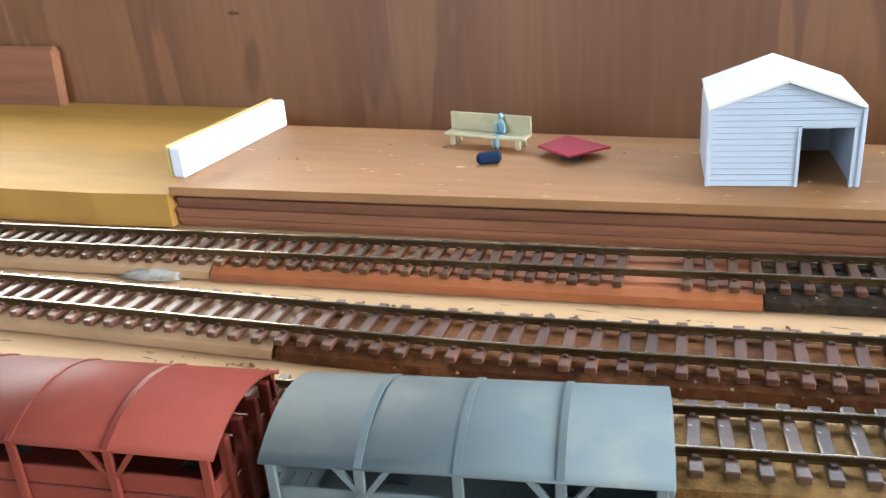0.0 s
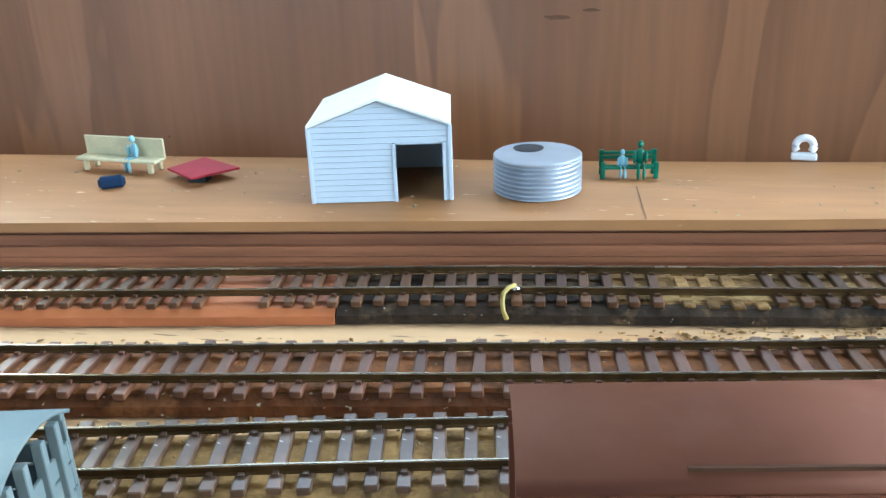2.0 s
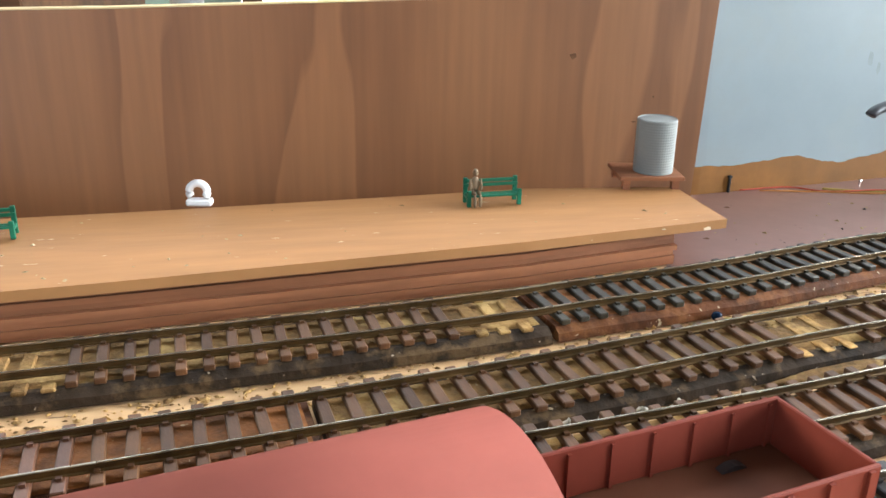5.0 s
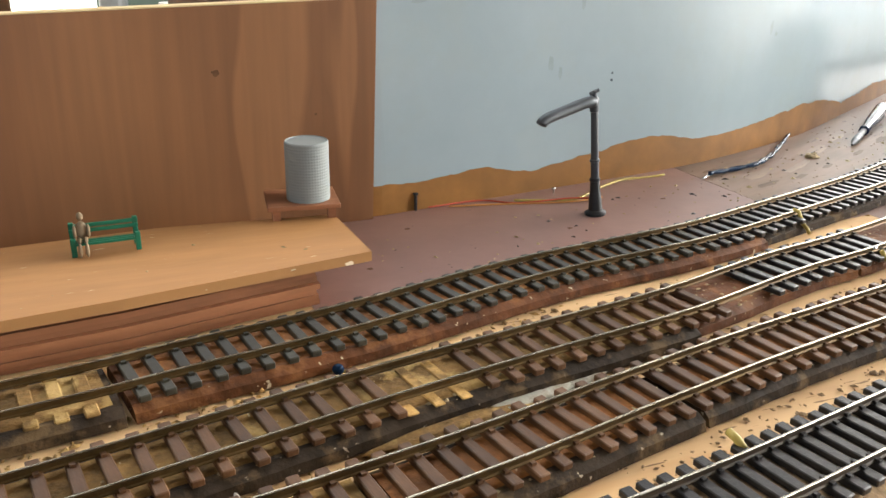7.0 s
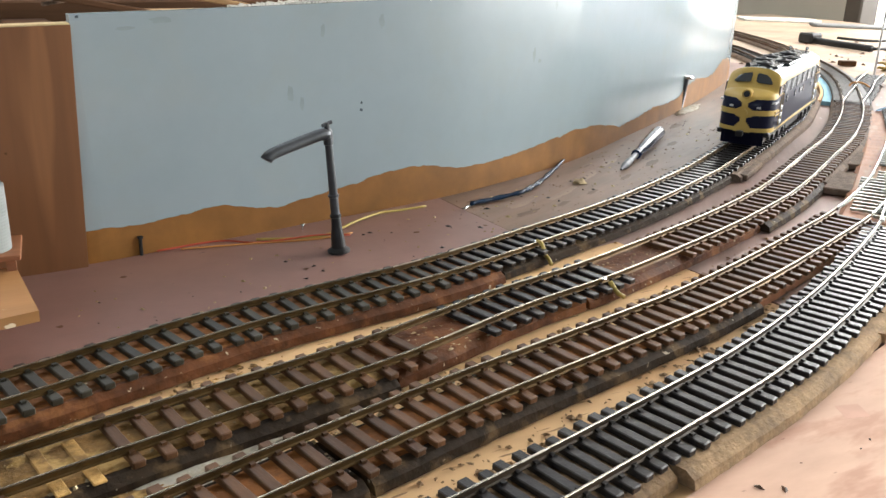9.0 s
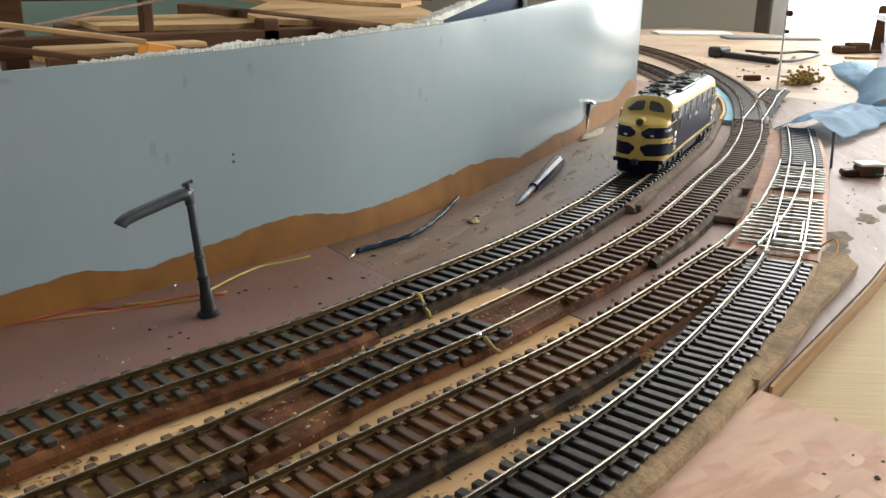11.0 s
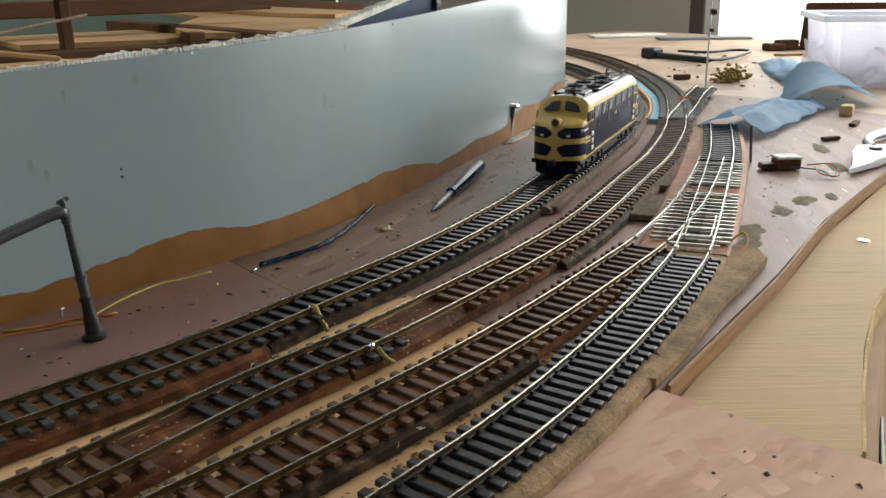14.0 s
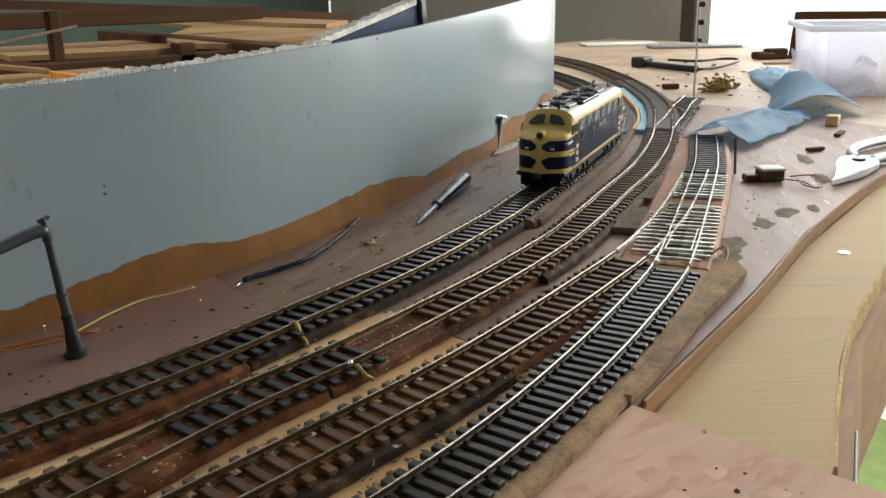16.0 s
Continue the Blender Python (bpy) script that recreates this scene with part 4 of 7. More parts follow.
lay_track("track", T1, "main track with brown sleepers where locomotive runs", [(-9, "brown"), (-0.221, "green"), (0.02, "black")], [(-0.5545, -0.5405), (-0.405, -0.37), (-0.255, -0.224)], 0.0076)
lay_track("track", T2, "second track with reddish brown sleepers", [(-9, "red"), (-0.36, "brown"), (-0.1, "brown"), (0.003, "black"), (0.11, "brown")], [(-0.146, -0.125), (-0.021, 0.006), (0.091, 0.127)], 0.0081)
lay_track("track", T3, "third track with brown weathered sleepers", [(-9, "grey"), (-0.35, "brown")], (), 0.0076, end=0.262)
lay_track("track", T4, "siding with black plastic sleepers", [(-9, "black")], (), 0.0064, rail="rail_dull", end=0.262)


corner = [(0.140, -0.1822), (0.171, -0.1735), (0.229, -0.1525), (0.262, -0.1435), (0.294, -0.1335), (0.306, -0.120), (0.300, -0.110), (0.271, -0.112), (0.228, -0.134), (0.172, -0.156), (0.13, -0.170)]
tagged(part("cork_sheet", prism(bmesh.new(), corner, 0.0002, 0.0040), "bed_cork"), "sandy cork sheet corner beside the siding", "cork sheet")


def turnout():
    """The bare turnout: metal ties in place of sleepers, two routes that meet, check rails and a white frog."""
    t = thing("turnout", "bare metal turnout with soldered ties on the baseboard", "turnout")
    a = [p for p in T4 if 0.262 <= p.x <= 0.61]
    b = [p for p in T3 if 0.262 <= p.x <= 0.47]
    top = RAIL_TOP - 0.0002
    for line, off in ((a, HALF), (a, -HALF), (b, HALF), (b, -HALF)):
        prof = [(off - 0.0008, top - 0.0024), (off + 0.0008, top - 0.0024), (off + 0.00047, top - 0.0005), (off + 0.0003, top), (off - 0.0003, top), (off - 0.00047, top - 0.0005)]
        part("rail", sweep(bmesh.new(), line, prof), "rail_steel", t, "silver rail")
    for x0, x1, off in ((0.285, 0.325, 0.0066), (0.285, 0.325, -0.0066)):
        seg = [p for p in T4 if x0 <= p.x <= x1]
        part("check_rail", sweep(bmesh.new(), seg, [(off - 0.0004, top - 0.002), (off + 0.0004, top - 0.002), (off + 0.0003, top), (off - 0.0003, top)]), "rail_steel", t)
    me = mesh_of("tie", boxes((-0.0010, 0.0010, -0.0165, 0.0165, 0, 0.0014), bevel=0.0003), "tie_metal")
    wide = mesh_of("tie", boxes((-0.0010, 0.0010, -0.017, 0.025, 0, 0.0014), bevel=0.0003), "tie_metal")
    strip = mesh_of("solder_strip", boxes((-0.0008, 0.0008, -0.0125, 0.0125, 0, 0.0018), bevel=0.0003), "tie_bright")
    part("turnout_base", sweep(bmesh.new(), [p for p in a if 0.285 <= p.x <= 0.462], [(-0.0150, BED_TOP + 0.0001), (0.0150, BED_TOP + 0.0001), (0.0145, BED_TOP + 0.0006), (-0.0145, BED_TOP + 0.0006)]), "bed_rust", t, "rusty base under the ties")
    for k, (p, h) in enumerate(stations(a, 0.0082)):
        if p.x > 0.47:
            o = new("sleeper", SLEEPERS["black"])
        elif p.x < 0.283 or 0.385 < p.x < 0.397:
            continue
        else:
            o = new("tie", wide if p.x < 0.36 else me)
        o.parent = t
        o.matrix_basis = Matrix.Translation((p.x, p.y, BED_TOP + 0.0006)) @ Matrix.Rotation(h, 4, "Z")
    for x in (0.276, 0.289, 0.303, 0.332, 0.371, 0.402, 0.43, 0.455):
        p, h = along(T4, x)
        o = new("solder_strip", strip)
        o.parent = t
        o.matrix_basis = Matrix.Translation((p.x, p.y, BED_TOP + 0.0012)) @ Matrix.Rotation(h + 0.05, 4, "Z")
    p, h = along(T4, 0.262)
    f = part("joiner", boxes((-0.002, 0.002, -0.0011, 0.0011, 0, 0.0014), bevel=0.0003), "card", t, "white plastic rail joiner")
    f.matrix_basis = Matrix.Translation((p.x, p.y + HALF, BED_TOP + 0.0032)) @ Matrix.Rotation(h, 4, "Z")


turnout()


def far_turnout(line, x0, x1, label):
    """A dark moulded base under a stretch of track."""
    seg = [p for p in line if x0 <= p.x <= x1]
    bm = sweep(bmesh.new(), seg, [(-0.016, 0.0056), (0.016, 0.0056), (0.016, 0.0074), (-0.016, 0.0074)])
    tagged(part("turnout_sheet", bm, "sleeper_black"), label, "track sheet", group="dark track sheets")


far_turnout(T1, 0.56, 0.8, "dark moulded base between the rails")
far_turnout(T2, 0.61, 0.93, "dark moulded turnout base between the rails")
branch = spline([(0.60, 0.145), (0.70, 0.20), (0.76, 0.235), (0.83, 0.27)], 0.004)
lay_track("track", branch, "short branch track running beside the far turnout", [(-9, "black")], (), 0.0066, rail="rail_steel")


def ballast_patch(line, x0, x1, spacing, label, mat="bed_pale"):
    """Ballast left standing between the places of lifted sleepers."""
    bm = bmesh.new()
    rnd = random.Random(3)
    for p, h in stations([q for q in line if x0 <= q.x <= x1], spacing):
        m = Matrix.Translation((p.x, p.y, 0)) @ Matrix.Rotation(h, 4, "Z")
        for y0, y1 in ((-0.0150, -0.0108), (-0.0068, 0.0068), (0.0108, 0.0150)):
            if rnd.random() < 0.9:
                box(bm, -0.0021, 0.0019, y0 + rnd.uniform(-0.001, 0.001), y1 + rnd.uniform(-0.001, 0.001), BED_TOP - 0.0002, BED_TOP + rnd.uniform(0.0008, 0.0018), bevel=0.0004, m=m)
    tagged(part("ballast_patch", bm, mat), label, "ballast", kind="stuff")


ballast_patch(T1, -0.405, -0.372, 0.0076, "grey-white ballast remains between rails", "bed_gritty")
ballast_patch(T1, -0.257, -0.226, 0.0076, "pale ballast remains where sleepers are missing", "bed_gritty")
stripes = bmesh.new()
for x, y0, y1 in ((-0.1405, -0.0150, 0.0120), (-0.1318, -0.0156, 0.0090), (-0.1495, -0.0155, -0.0100)):
    p, h = along(T2, x)
    box(stripes, -0.0018, 0.0018, y0, y1, BED_TOP + 0.0002, BED_TOP + 0.0009, bevel=0.0003, m=Matrix.Translation((p.x, p.y, 0)) @ Matrix.Rotation(h, 4, "Z"))
tagged(part("ballast_patch", stripes, "bed_sand"), "pale glue stripes where sleepers are missing", "ballast", kind="stuff")


def plaster(x, y, sx, sy, turn, label, mat="putty", h=0.003):
    bm = bmesh.new()
    bmesh.ops.create_icosphere(bm, subdivisions=3, radius=1.0)
    for v in bm.verts:
        k = 1 + 0.35 * noise.noise(v.co * 2.3 + Vector((x * 90, y * 90, 0)))
        v.co = Vector((v.co.x * sx * k, v.co.y * sy * k, max(v.co.z, 0) * h * k))
    ob = tagged(part("plaster_smear", bm, mat, smooth=True), label, "plaster", group="plaster smears")
    ob.matrix_basis = pose(x, y, 0.0002, 0, 0, turn)
    return ob


plaster(-0.110, -0.1415, 0.022, 0.0042, 11, "grey-white plaster smear on the baseboard", h=0.0016)
plaster(-0.086, -0.1372, 0.012, 0.0022, 14, "grey-white plaster smear on the baseboard", h=0.0012)
plaster(-0.135, -0.148, 0.03, 0.0035, 10, "dusty grey plaster smear along the track", "bed_gritty", 0.002)
plaster(-0.735, -0.168, 0.014, 0.004, 8, "white plaster smear at the track side")
plaster(0.455, 0.212, 0.035, 0.006, 28, "grey-white plaster smear by the panel foot", h=0.0015)
for k in range(5):
    p, h = along(T3, -0.245 + 0.0115 * k)
    plaster(p.x, p.y + 0.0165, 0.0026, 0.0017, 10, "small white plaster dab beside the rail", h=0.0055)
for k in range(7):
    p, h = along(T3, -0.02 + 0.012 * k)
    plaster(p.x, p.y + 0.0172, 0.002, 0.0012, 10, "small white plaster dab beside the rail", h=0.003)

# ---- locomotive ----


def loco_hull():
    """Rings of the double-ended hull from end to end: a straight body, sloping screens and rounded noses."""
    low = [0.0098 + 0.0227 * k / 39 for k in range(40)]
    def at(x, table):
        return float(np.interp(x, [r[0] for r in table], [r[1] for r in table]))
    crown = [(0.0, 0.0495), (0.0785, 0.0495), (0.0805, 0.0474), (0.0825, 0.0436), (0.0850, 0.0392), (0.0875, 0.0372), (0.092, 0.0366), (0.096, 0.0358), (0.099, 0.0349), (0.101, 0.0340), (0.1025, 0.0330)]
    round_ = [(0.0, 0.0), (0.0785, 0.0), (0.087, 1.0), (0.11, 1.0)]
    xs = [0.0, 0.015, 0.03, 0.045, 0.06, 0.066, 0.072, 0.0755, 0.0785, 0.0795, 0.0805, 0.0815, 0.0825, 0.0837, 0.0850]
    ends = [(x, 0.0172) for x in xs]
    for k in range(29):
        turn = math.pi / 2 * k / 28
        ends.append((0.0865 + 0.0160 * math.sin(turn) ** 0.833, 0.0172 * math.cos(turn) if k < 28 else 0.0))
    rings = []
    for x, w in [(-x, w) for x, w in ends[:0:-1]] + ends:
        ax = abs(x)
        c, r = at(ax, crown), at(ax, round_)
        lean = max(0.0, (ax - 0.0865) / 0.016)
        pts = [(w, z) for z in low]
        for k in range(1, 13):
            a = k / 12
            # straight body: cant rail then arched roof; nose: one soft arch
            if a <= 0.25:
                by, bz = w, 0.0325 + (0.0410 - 0.0325) * a / 0.25
            else:
                t = (a - 0.25) / 0.75 * math.pi / 2
                by, bz = w * math.cos(t) ** 0.75 if k < 12 else 0.0, 0.0410 + (c - 0.0410) * math.sin(t) ** 0.95
            t = a * math.pi / 2
            ny, nz = (w * math.cos(t) ** 0.8 if k < 12 else 0.0), 0.0325 + (c - 0.0325) * math.sin(t) ** 0.9
            pts.append((by + (ny - by) * r, bz + (nz - bz) * r))
        full = pts + [(-y, z) for y, z in pts[-2::-1]]
        # the nose leans back towards its top
        rings.append([(math.copysign(ax - lean * 70.0 * max(0.0, z - 0.0262) ** 2, x) if ax else 0.0, y, z) for y, z in full])
    return rings


def loco_zone(x, y, z):
    """The livery: navy flanks, yellow crown, winged bands and a shield down the middle of each nose."""
    ax, ay = abs(x), abs(y)
    if z < (0.0112 if ax < 0.085 else 0.0126):
        return "yellow"
    if z < 0.0325:
        if z > 0.0325 - 0.0014 * min(1.0, max(0.0, (ax - 0.082) / 0.014)):
            return "yellow"
        if ax > 0.0795 + (0.0246 - z) * 2.6 and 0.0206 < z < 0.0246:
            return "yellow"
        if ax > 0.0950:
            half = 0.0020 + max(0.0, z - 0.0285) * 1.5 + max(0.0, 0.0264 - z) * 1.4 if z > 0.0224 else 0.0024 + max(0.0, 0.0160 - z) * 0.9 + max(0.0, z - 0.0190) * 2.2
            if ay < half:
                return "yellow"
        return "blue"
    if ax > 0.0785:
        return "yellow"
    if z < 0.0440:
        if 0.0334 < z < 0.0412 and ax < 0.066:
            return "grille"
        return "yellow"
    return "roof"


def build_loco():
    t = thing("locomotive", "navy and yellow double-ended model diesel locomotive standing on the track", "locomotive")
    rings = loco_hull()
    zones = {k: (bmesh.new(), {}) for k in ("yellow", "blue", "grille", "roof")}
    for ra, rb in zip(rings, rings[1:]):
        for k in range(len(ra) - 1):
            q = [ra[k], ra[k + 1], rb[k + 1], rb[k]]
            c = [sum(v[j] for v in q) / 4 for j in range(3)]
            bm, known = zones[loco_zone(*c)]
            vs = []
            for v in q:
                key = tuple(round(u, 6) for u in v)
                if key not in known:
                    known[key] = bm.verts.new(v)
                if known[key] not in vs:
                    vs.append(known[key])
            if len(vs) > 2:
                try:
                    bm.faces.new(vs)
                except ValueError:
                    pass
    for key, mat, nm, lab in (("yellow", "yellow", "body_shell", "yellow painted shell and noses"), ("blue", "blue", "side_panel", "navy blue painted sides"), ("grille", "loco_grille", "grille", "grey louvred upper side grilles"), ("roof", "loco_roof", "roof", "dark grey roof")):
        part(nm, zones[key][0], mat, t, lab, smooth=True)
    part("chassis", boxes((-0.098, 0.098, -0.0166, 0.0166, 0.0070, 0.0100), (-0.026, 0.026, -0.0150, 0.0150, 0.0020, 0.0080), bevel=0.0006), "black", t, "black underframe and fuel tank")
    for s in (-1, 1):
        bm = bmesh.new()
        cx = 0.058 * s
        box(bm, cx - 0.026, cx + 0.026, -0.0148, -0.0128, 0.0028, 0.0072, bevel=0.0005)
        box(bm, cx - 0.026, cx + 0.026, 0.0128, 0.0148, 0.0028, 0.0072, bevel=0.0005)
        for k in (-1, 0, 1):
            for y in (-0.0152, 0.0152):
                box(bm, cx + k * 0.018 - 0.0022, cx + k * 0.018 + 0.0022, y - 0.0012, y + 0.0012, 0.0026, 0.0066, bevel=0.0004)
        bogie = part("bogie", bm, "black", t, "black bogie side frames")
        for k in (-1, 0, 1):
            for y in (-1, 1):
                part("wheel", cyl(bmesh.new(), (cx + k * 0.018, y * 0.0078, 0.0056), (cx + k * 0.018, y * 0.0104, 0.0056), 0.0056, seg=20), "black", bogie)
        # nose fittings
        part("headlight", lathe(bmesh.new(), [(0.0030, 0), (0.0030, 0.0068), (0.0025, 0.0072), (0.0020, 0.0066)], 20), "yellow", t, "yellow round headlight housing").matrix_basis = Matrix.Translation((0.0942 * s, 0, 0.0345)) @ Matrix.Rotation(s * math.pi / 2, 4, "Y")
        lens = part("headlight_lens", cyl(bmesh.new(), (0, 0, 0), (0, 0, 0.0006), 0.0020, seg=18), "smoke_glass", t, "dark headlight glass")
        lens.matrix_basis = Matrix.Translation((0.1011 * s, 0, 0.0345)) @ Matrix.Rotation(s * math.pi / 2, 4, "Y")
        for y in (-1, 1):
            # two sloping screens
            bm = bmesh.new()
            q = [(0.0806, 0.0022, 0.0459), (0.0808, 0.0075, 0.0450), (0.0818, 0.0103, 0.0432), (0.0846, 0.0124, 0.0402), (0.0850, 0.0110, 0.0396), (0.0852, 0.0030, 0.0403), (0.0845, 0.0017, 0.0411), (0.0812, 0.0016, 0.0452)]
            up = Vector((0.85, 0.0, 0.55)) * 0.0009
            a = [bm.verts.new(Vector((px * s, py * y, pz))) for px, py, pz in q]
            b = [bm.verts.new(Vector((px * s + up.x * s, py * y, pz + up.z))) for px, py, pz in q]
            bm.faces.new(b)
            bm.faces.new(a[::-1])
            for k in range(8):
                bm.faces.new((a[k], a[(k + 1) % 8], b[(k + 1) % 8], b[k]))
            part("windscreen", bm, "smoke_glass", t, "dark cab windscreen")
            # cab side windows and door
            bm = bmesh.new()
            q = [(0.0758, 0.0335), (0.0852, 0.0335), (0.0835, 0.0395), (0.0758, 0.0400)]
            a = [bm.verts.new((px * s, y * 0.0169, pz)) for px, pz in q]
            b = [bm.verts.new((px * s, y * 0.0176, pz)) for px, pz in q]
            bm.faces.new(a)
            bm.faces.new(b)
            for k in range(4):
                bm.faces.new((a[k], a[(k + 1) % 4], b[(k + 1) % 4], b[k]))
            part("cab_window", bm, "smoke_glass", t, "dark cab side window")
            part("door_window", boxes((min(0.0686 * s, 0.0728 * s), max(0.0686 * s, 0.0728 * s), min(y * 0.0168, y * 0.0176), max(y * 0.0168, y * 0.0176), 0.0335, 0.0398), bevel=0.0002), "smoke_glass", t, "dark door window")
            part("door_line", boxes(*[(v - 0.00012, v + 0.00012, min(y * 0.0171, y * 0.0175), max(y * 0.0171, y * 0.0175), 0.0126, 0.0325) for v in (0.0668 * s, 0.0742 * s)]), "yellow", t, "thin cream door edge line")
            for z in (0.0132, 0.0180, 0.0226):
                part("step", boxes((min(0.068 * s, 0.0735 * s), max(0.068 * s, 0.0735 * s), min(y * 0.0171, y * 0.0180), max(y * 0.0171, y * 0.0180), z, z + 0.0026), bevel=0.0002), "silver", t, "silver footstep")
            # name bars and wing strips on the flanks
            part("name_bar", boxes((min(0.083 * s, 0.0945 * s), max(0.083 * s, 0.0945 * s), y * 0.0158 - 0.0018, y * 0.0158 + 0.0018, 0.0285, 0.0296)), "silver", t, "pale script bar")
            for k in range(2):
                part("wing_strip", boxes((min(0.0765 * s, 0.090 * s) , max(0.0765 * s, 0.090 * s), min(y * 0.0170, y * 0.0176), max(y * 0.0170, y * 0.0176), 0.0222 - 0.0022 * k, 0.0232 - 0.0022 * k)), "yellow", t, "yellow wing strip")
        # horns, coupler, pilot
        for y in (-0.0062, 0.0062):
            bm = bmesh.new()
            cyl(bm, (0.0760 * s, y, 0.0480), (0.0760 * s, y, 0.0508), 0.0006, seg=8)
            cyl(bm, (0.0738 * s, y, 0.0510), (0.0775 * s, y, 0.0510), 0.0006, 0.0006, seg=8)
            cyl(bm, (0.0775 * s, y, 0.0510), (0.0790 * s, y, 0.0510), 0.0007, 0.0014, seg=10)
            part("horn", bm, "black", t, "black roof horn")
        bm = bmesh.new()
        box(bm, min(0.100 * s, 0.108 * s), max(0.100 * s, 0.108 * s), -0.0012, 0.0012, 0.0085, 0.0108, bevel=0.0003)
        box(bm, min(0.107 * s, 0.111 * s), max(0.107 * s, 0.111 * s), -0.0026, 0.0020, 0.0078, 0.0116, bevel=0.0006)
        part("coupler", bm, "black", t, "black knuckle coupler")
        bm = bmesh.new()
        arc = [(0.0985, 0.0135), (0.1005, 0.0105), (0.1018, 0.006), (0.1022, 0.0), (0.1018, -0.006), (0.1005, -0.0105), (0.0985, -0.0135)]
        lo = [bm.verts.new((px * s * 0.992, py, 0.0012)) for px, py in arc]
        hi = [bm.verts.new((px * s, py, 0.0102)) for px, py in arc]
        for k in range(len(arc) - 1):
            bm.faces.new((lo[k], lo[k + 1], hi[k + 1], hi[k]))
        bmesh.ops.solidify(bm, geom=bm.faces[:], thickness=0.0008)
        part("pilot", bm, "blue", t, "navy front skirt")
        for y in (-0.0081, 0.0081):
            part("number_bar", boxes((min(0.1002 * s, 0.1012 * s), max(0.1002 * s, 0.1012 * s), y - 0.0017, y + 0.0017, 0.0256, 0.0268)), "silver", t, "pale number bar")
        part("badge", cyl(bmesh.new(), (0.1024 * s, 0, 0.0228), (0.1034 * s, 0, 0.0228), 0.0022, seg=18), "yellow", t, "round yellow nose badge")
    for y in (-1, 1):
        for x in (-0.0537, -0.0223, 0.0128, 0.0493):
            part("porthole", cyl(bmesh.new(), (x, y * 0.0168, 0.0282), (x, y * 0.0176, 0.0282), 0.0026, seg=20), "smoke_glass", t, "dark round porthole")
        bm = boxes((-0.0045, 0.0065, min(y * 0.0170, y * 0.01755), max(y * 0.0170, y * 0.01755), 0.0268, 0.0302))
        plate = part("number_plate", bm, "black", t, "small black plate with pale bars")
        for x0, x1 in ((-0.0034, -0.0016), (0.0016, 0.0034), (0.0039, 0.0055)):
            part("bar", boxes((x0, x1, min(y * 0.0174, y * 0.0178), max(y * 0.0174, y * 0.0178), 0.0274, 0.0296)), "silver", plate)
        # louvre slats, posts and pale struts over the grilles
        for k in range(7):
            x = -0.066 + k * 0.022
            part("grille_post", boxes((x - 0.0004, x + 0.0004, min(y * 0.0170, y * 0.0177), max(y * 0.0170, y * 0.0177), 0.0327, 0.0410)), "loco_grille", t)
            if k < 6:
                part("slat", boxes(*[(x + 0.0006, x + 0.0214, min(y * 0.0170, y * 0.01755), max(y * 0.0170, y * 0.01755), 0.0333 + j * 0.0011, 0.0338 + j * 0.0011) for j in range(7)]), "black" if k % 2 else "crane_metal", t)
                bm = bmesh.new()
                cyl(bm, (x + 0.005, y * 0.0174, 0.0330), (x + 0.012, y * 0.0174, 0.0405), 0.0004, seg=6)
                cyl(bm, (x + 0.017, y * 0.0174, 0.0330), (x + 0.013, y * 0.0174, 0.0405), 0.0004, seg=6)
                part("strut", bm, "silver", t, "pale diagonal strut")
        part("handrail", cyl(bmesh.new(), (-0.063, y * 0.0177, 0.0118), (0.063, y * 0.0177, 0.0118), 0.0002, seg=6), "yellow", t)
    # roof fans on raised plates
    for x, ys in ((-0.0557, (0.0,)), (0.0314, (0.0,)), (-0.023, (-0.0068, 0.0068)), (0.002, (-0.0068, 0.0068))):
        plate = part("fan_plate", boxes((x - 0.0105, x + 0.0105, -0.0105, 0.0105, 0.0470, 0.0499) if len(ys) == 1 else (x - 0.0122, x + 0.0122, -0.0128, 0.0128, 0.0460, 0.0494), bevel=0.0004), "loco_roof", t, "raised dark roof plate")
        for y in ys:
            fan = part("fan", lathe(bmesh.new(), [(0.0058, 0.0), (0.0060, 0.0010), (0.0052, 0.0016), (0.0046, 0.0011), (0.0024, 0.0013), (0.0016, 0.0022), (0.0004, 0.0025)], 24), "black", plate, "round black roof fan", smooth=True)
            fan.matrix_basis = Matrix.Translation((x, y, 0.0492 if len(ys) == 2 else 0.0497))
    for x in (-0.040, 0.016, 0.048, 0.058):
        part("roof_vent", cyl(bmesh.new(), (x, 0.001, 0.0488), (x, 0.001, 0.0507), 0.0012, seg=12), "black", t)
    for x in (-0.040, 0.018):
        part("roof_rib", boxes((x - 0.0003, x + 0.0003, -0.012, 0.012, 0.0460, 0.04985)), "loco_roof", t)
    return t


loco = build_loco()
p, hd = along(T1, 0.424)
loco.matrix_basis = Matrix.Translation((p.x, p.y, RAIL_TOP)) @ Matrix.Rotation(hd, 4, "Z") @ Matrix.Diagonal((1.0, 1.06, 1.05, 1.0))

# ---- wagons on the siding ----


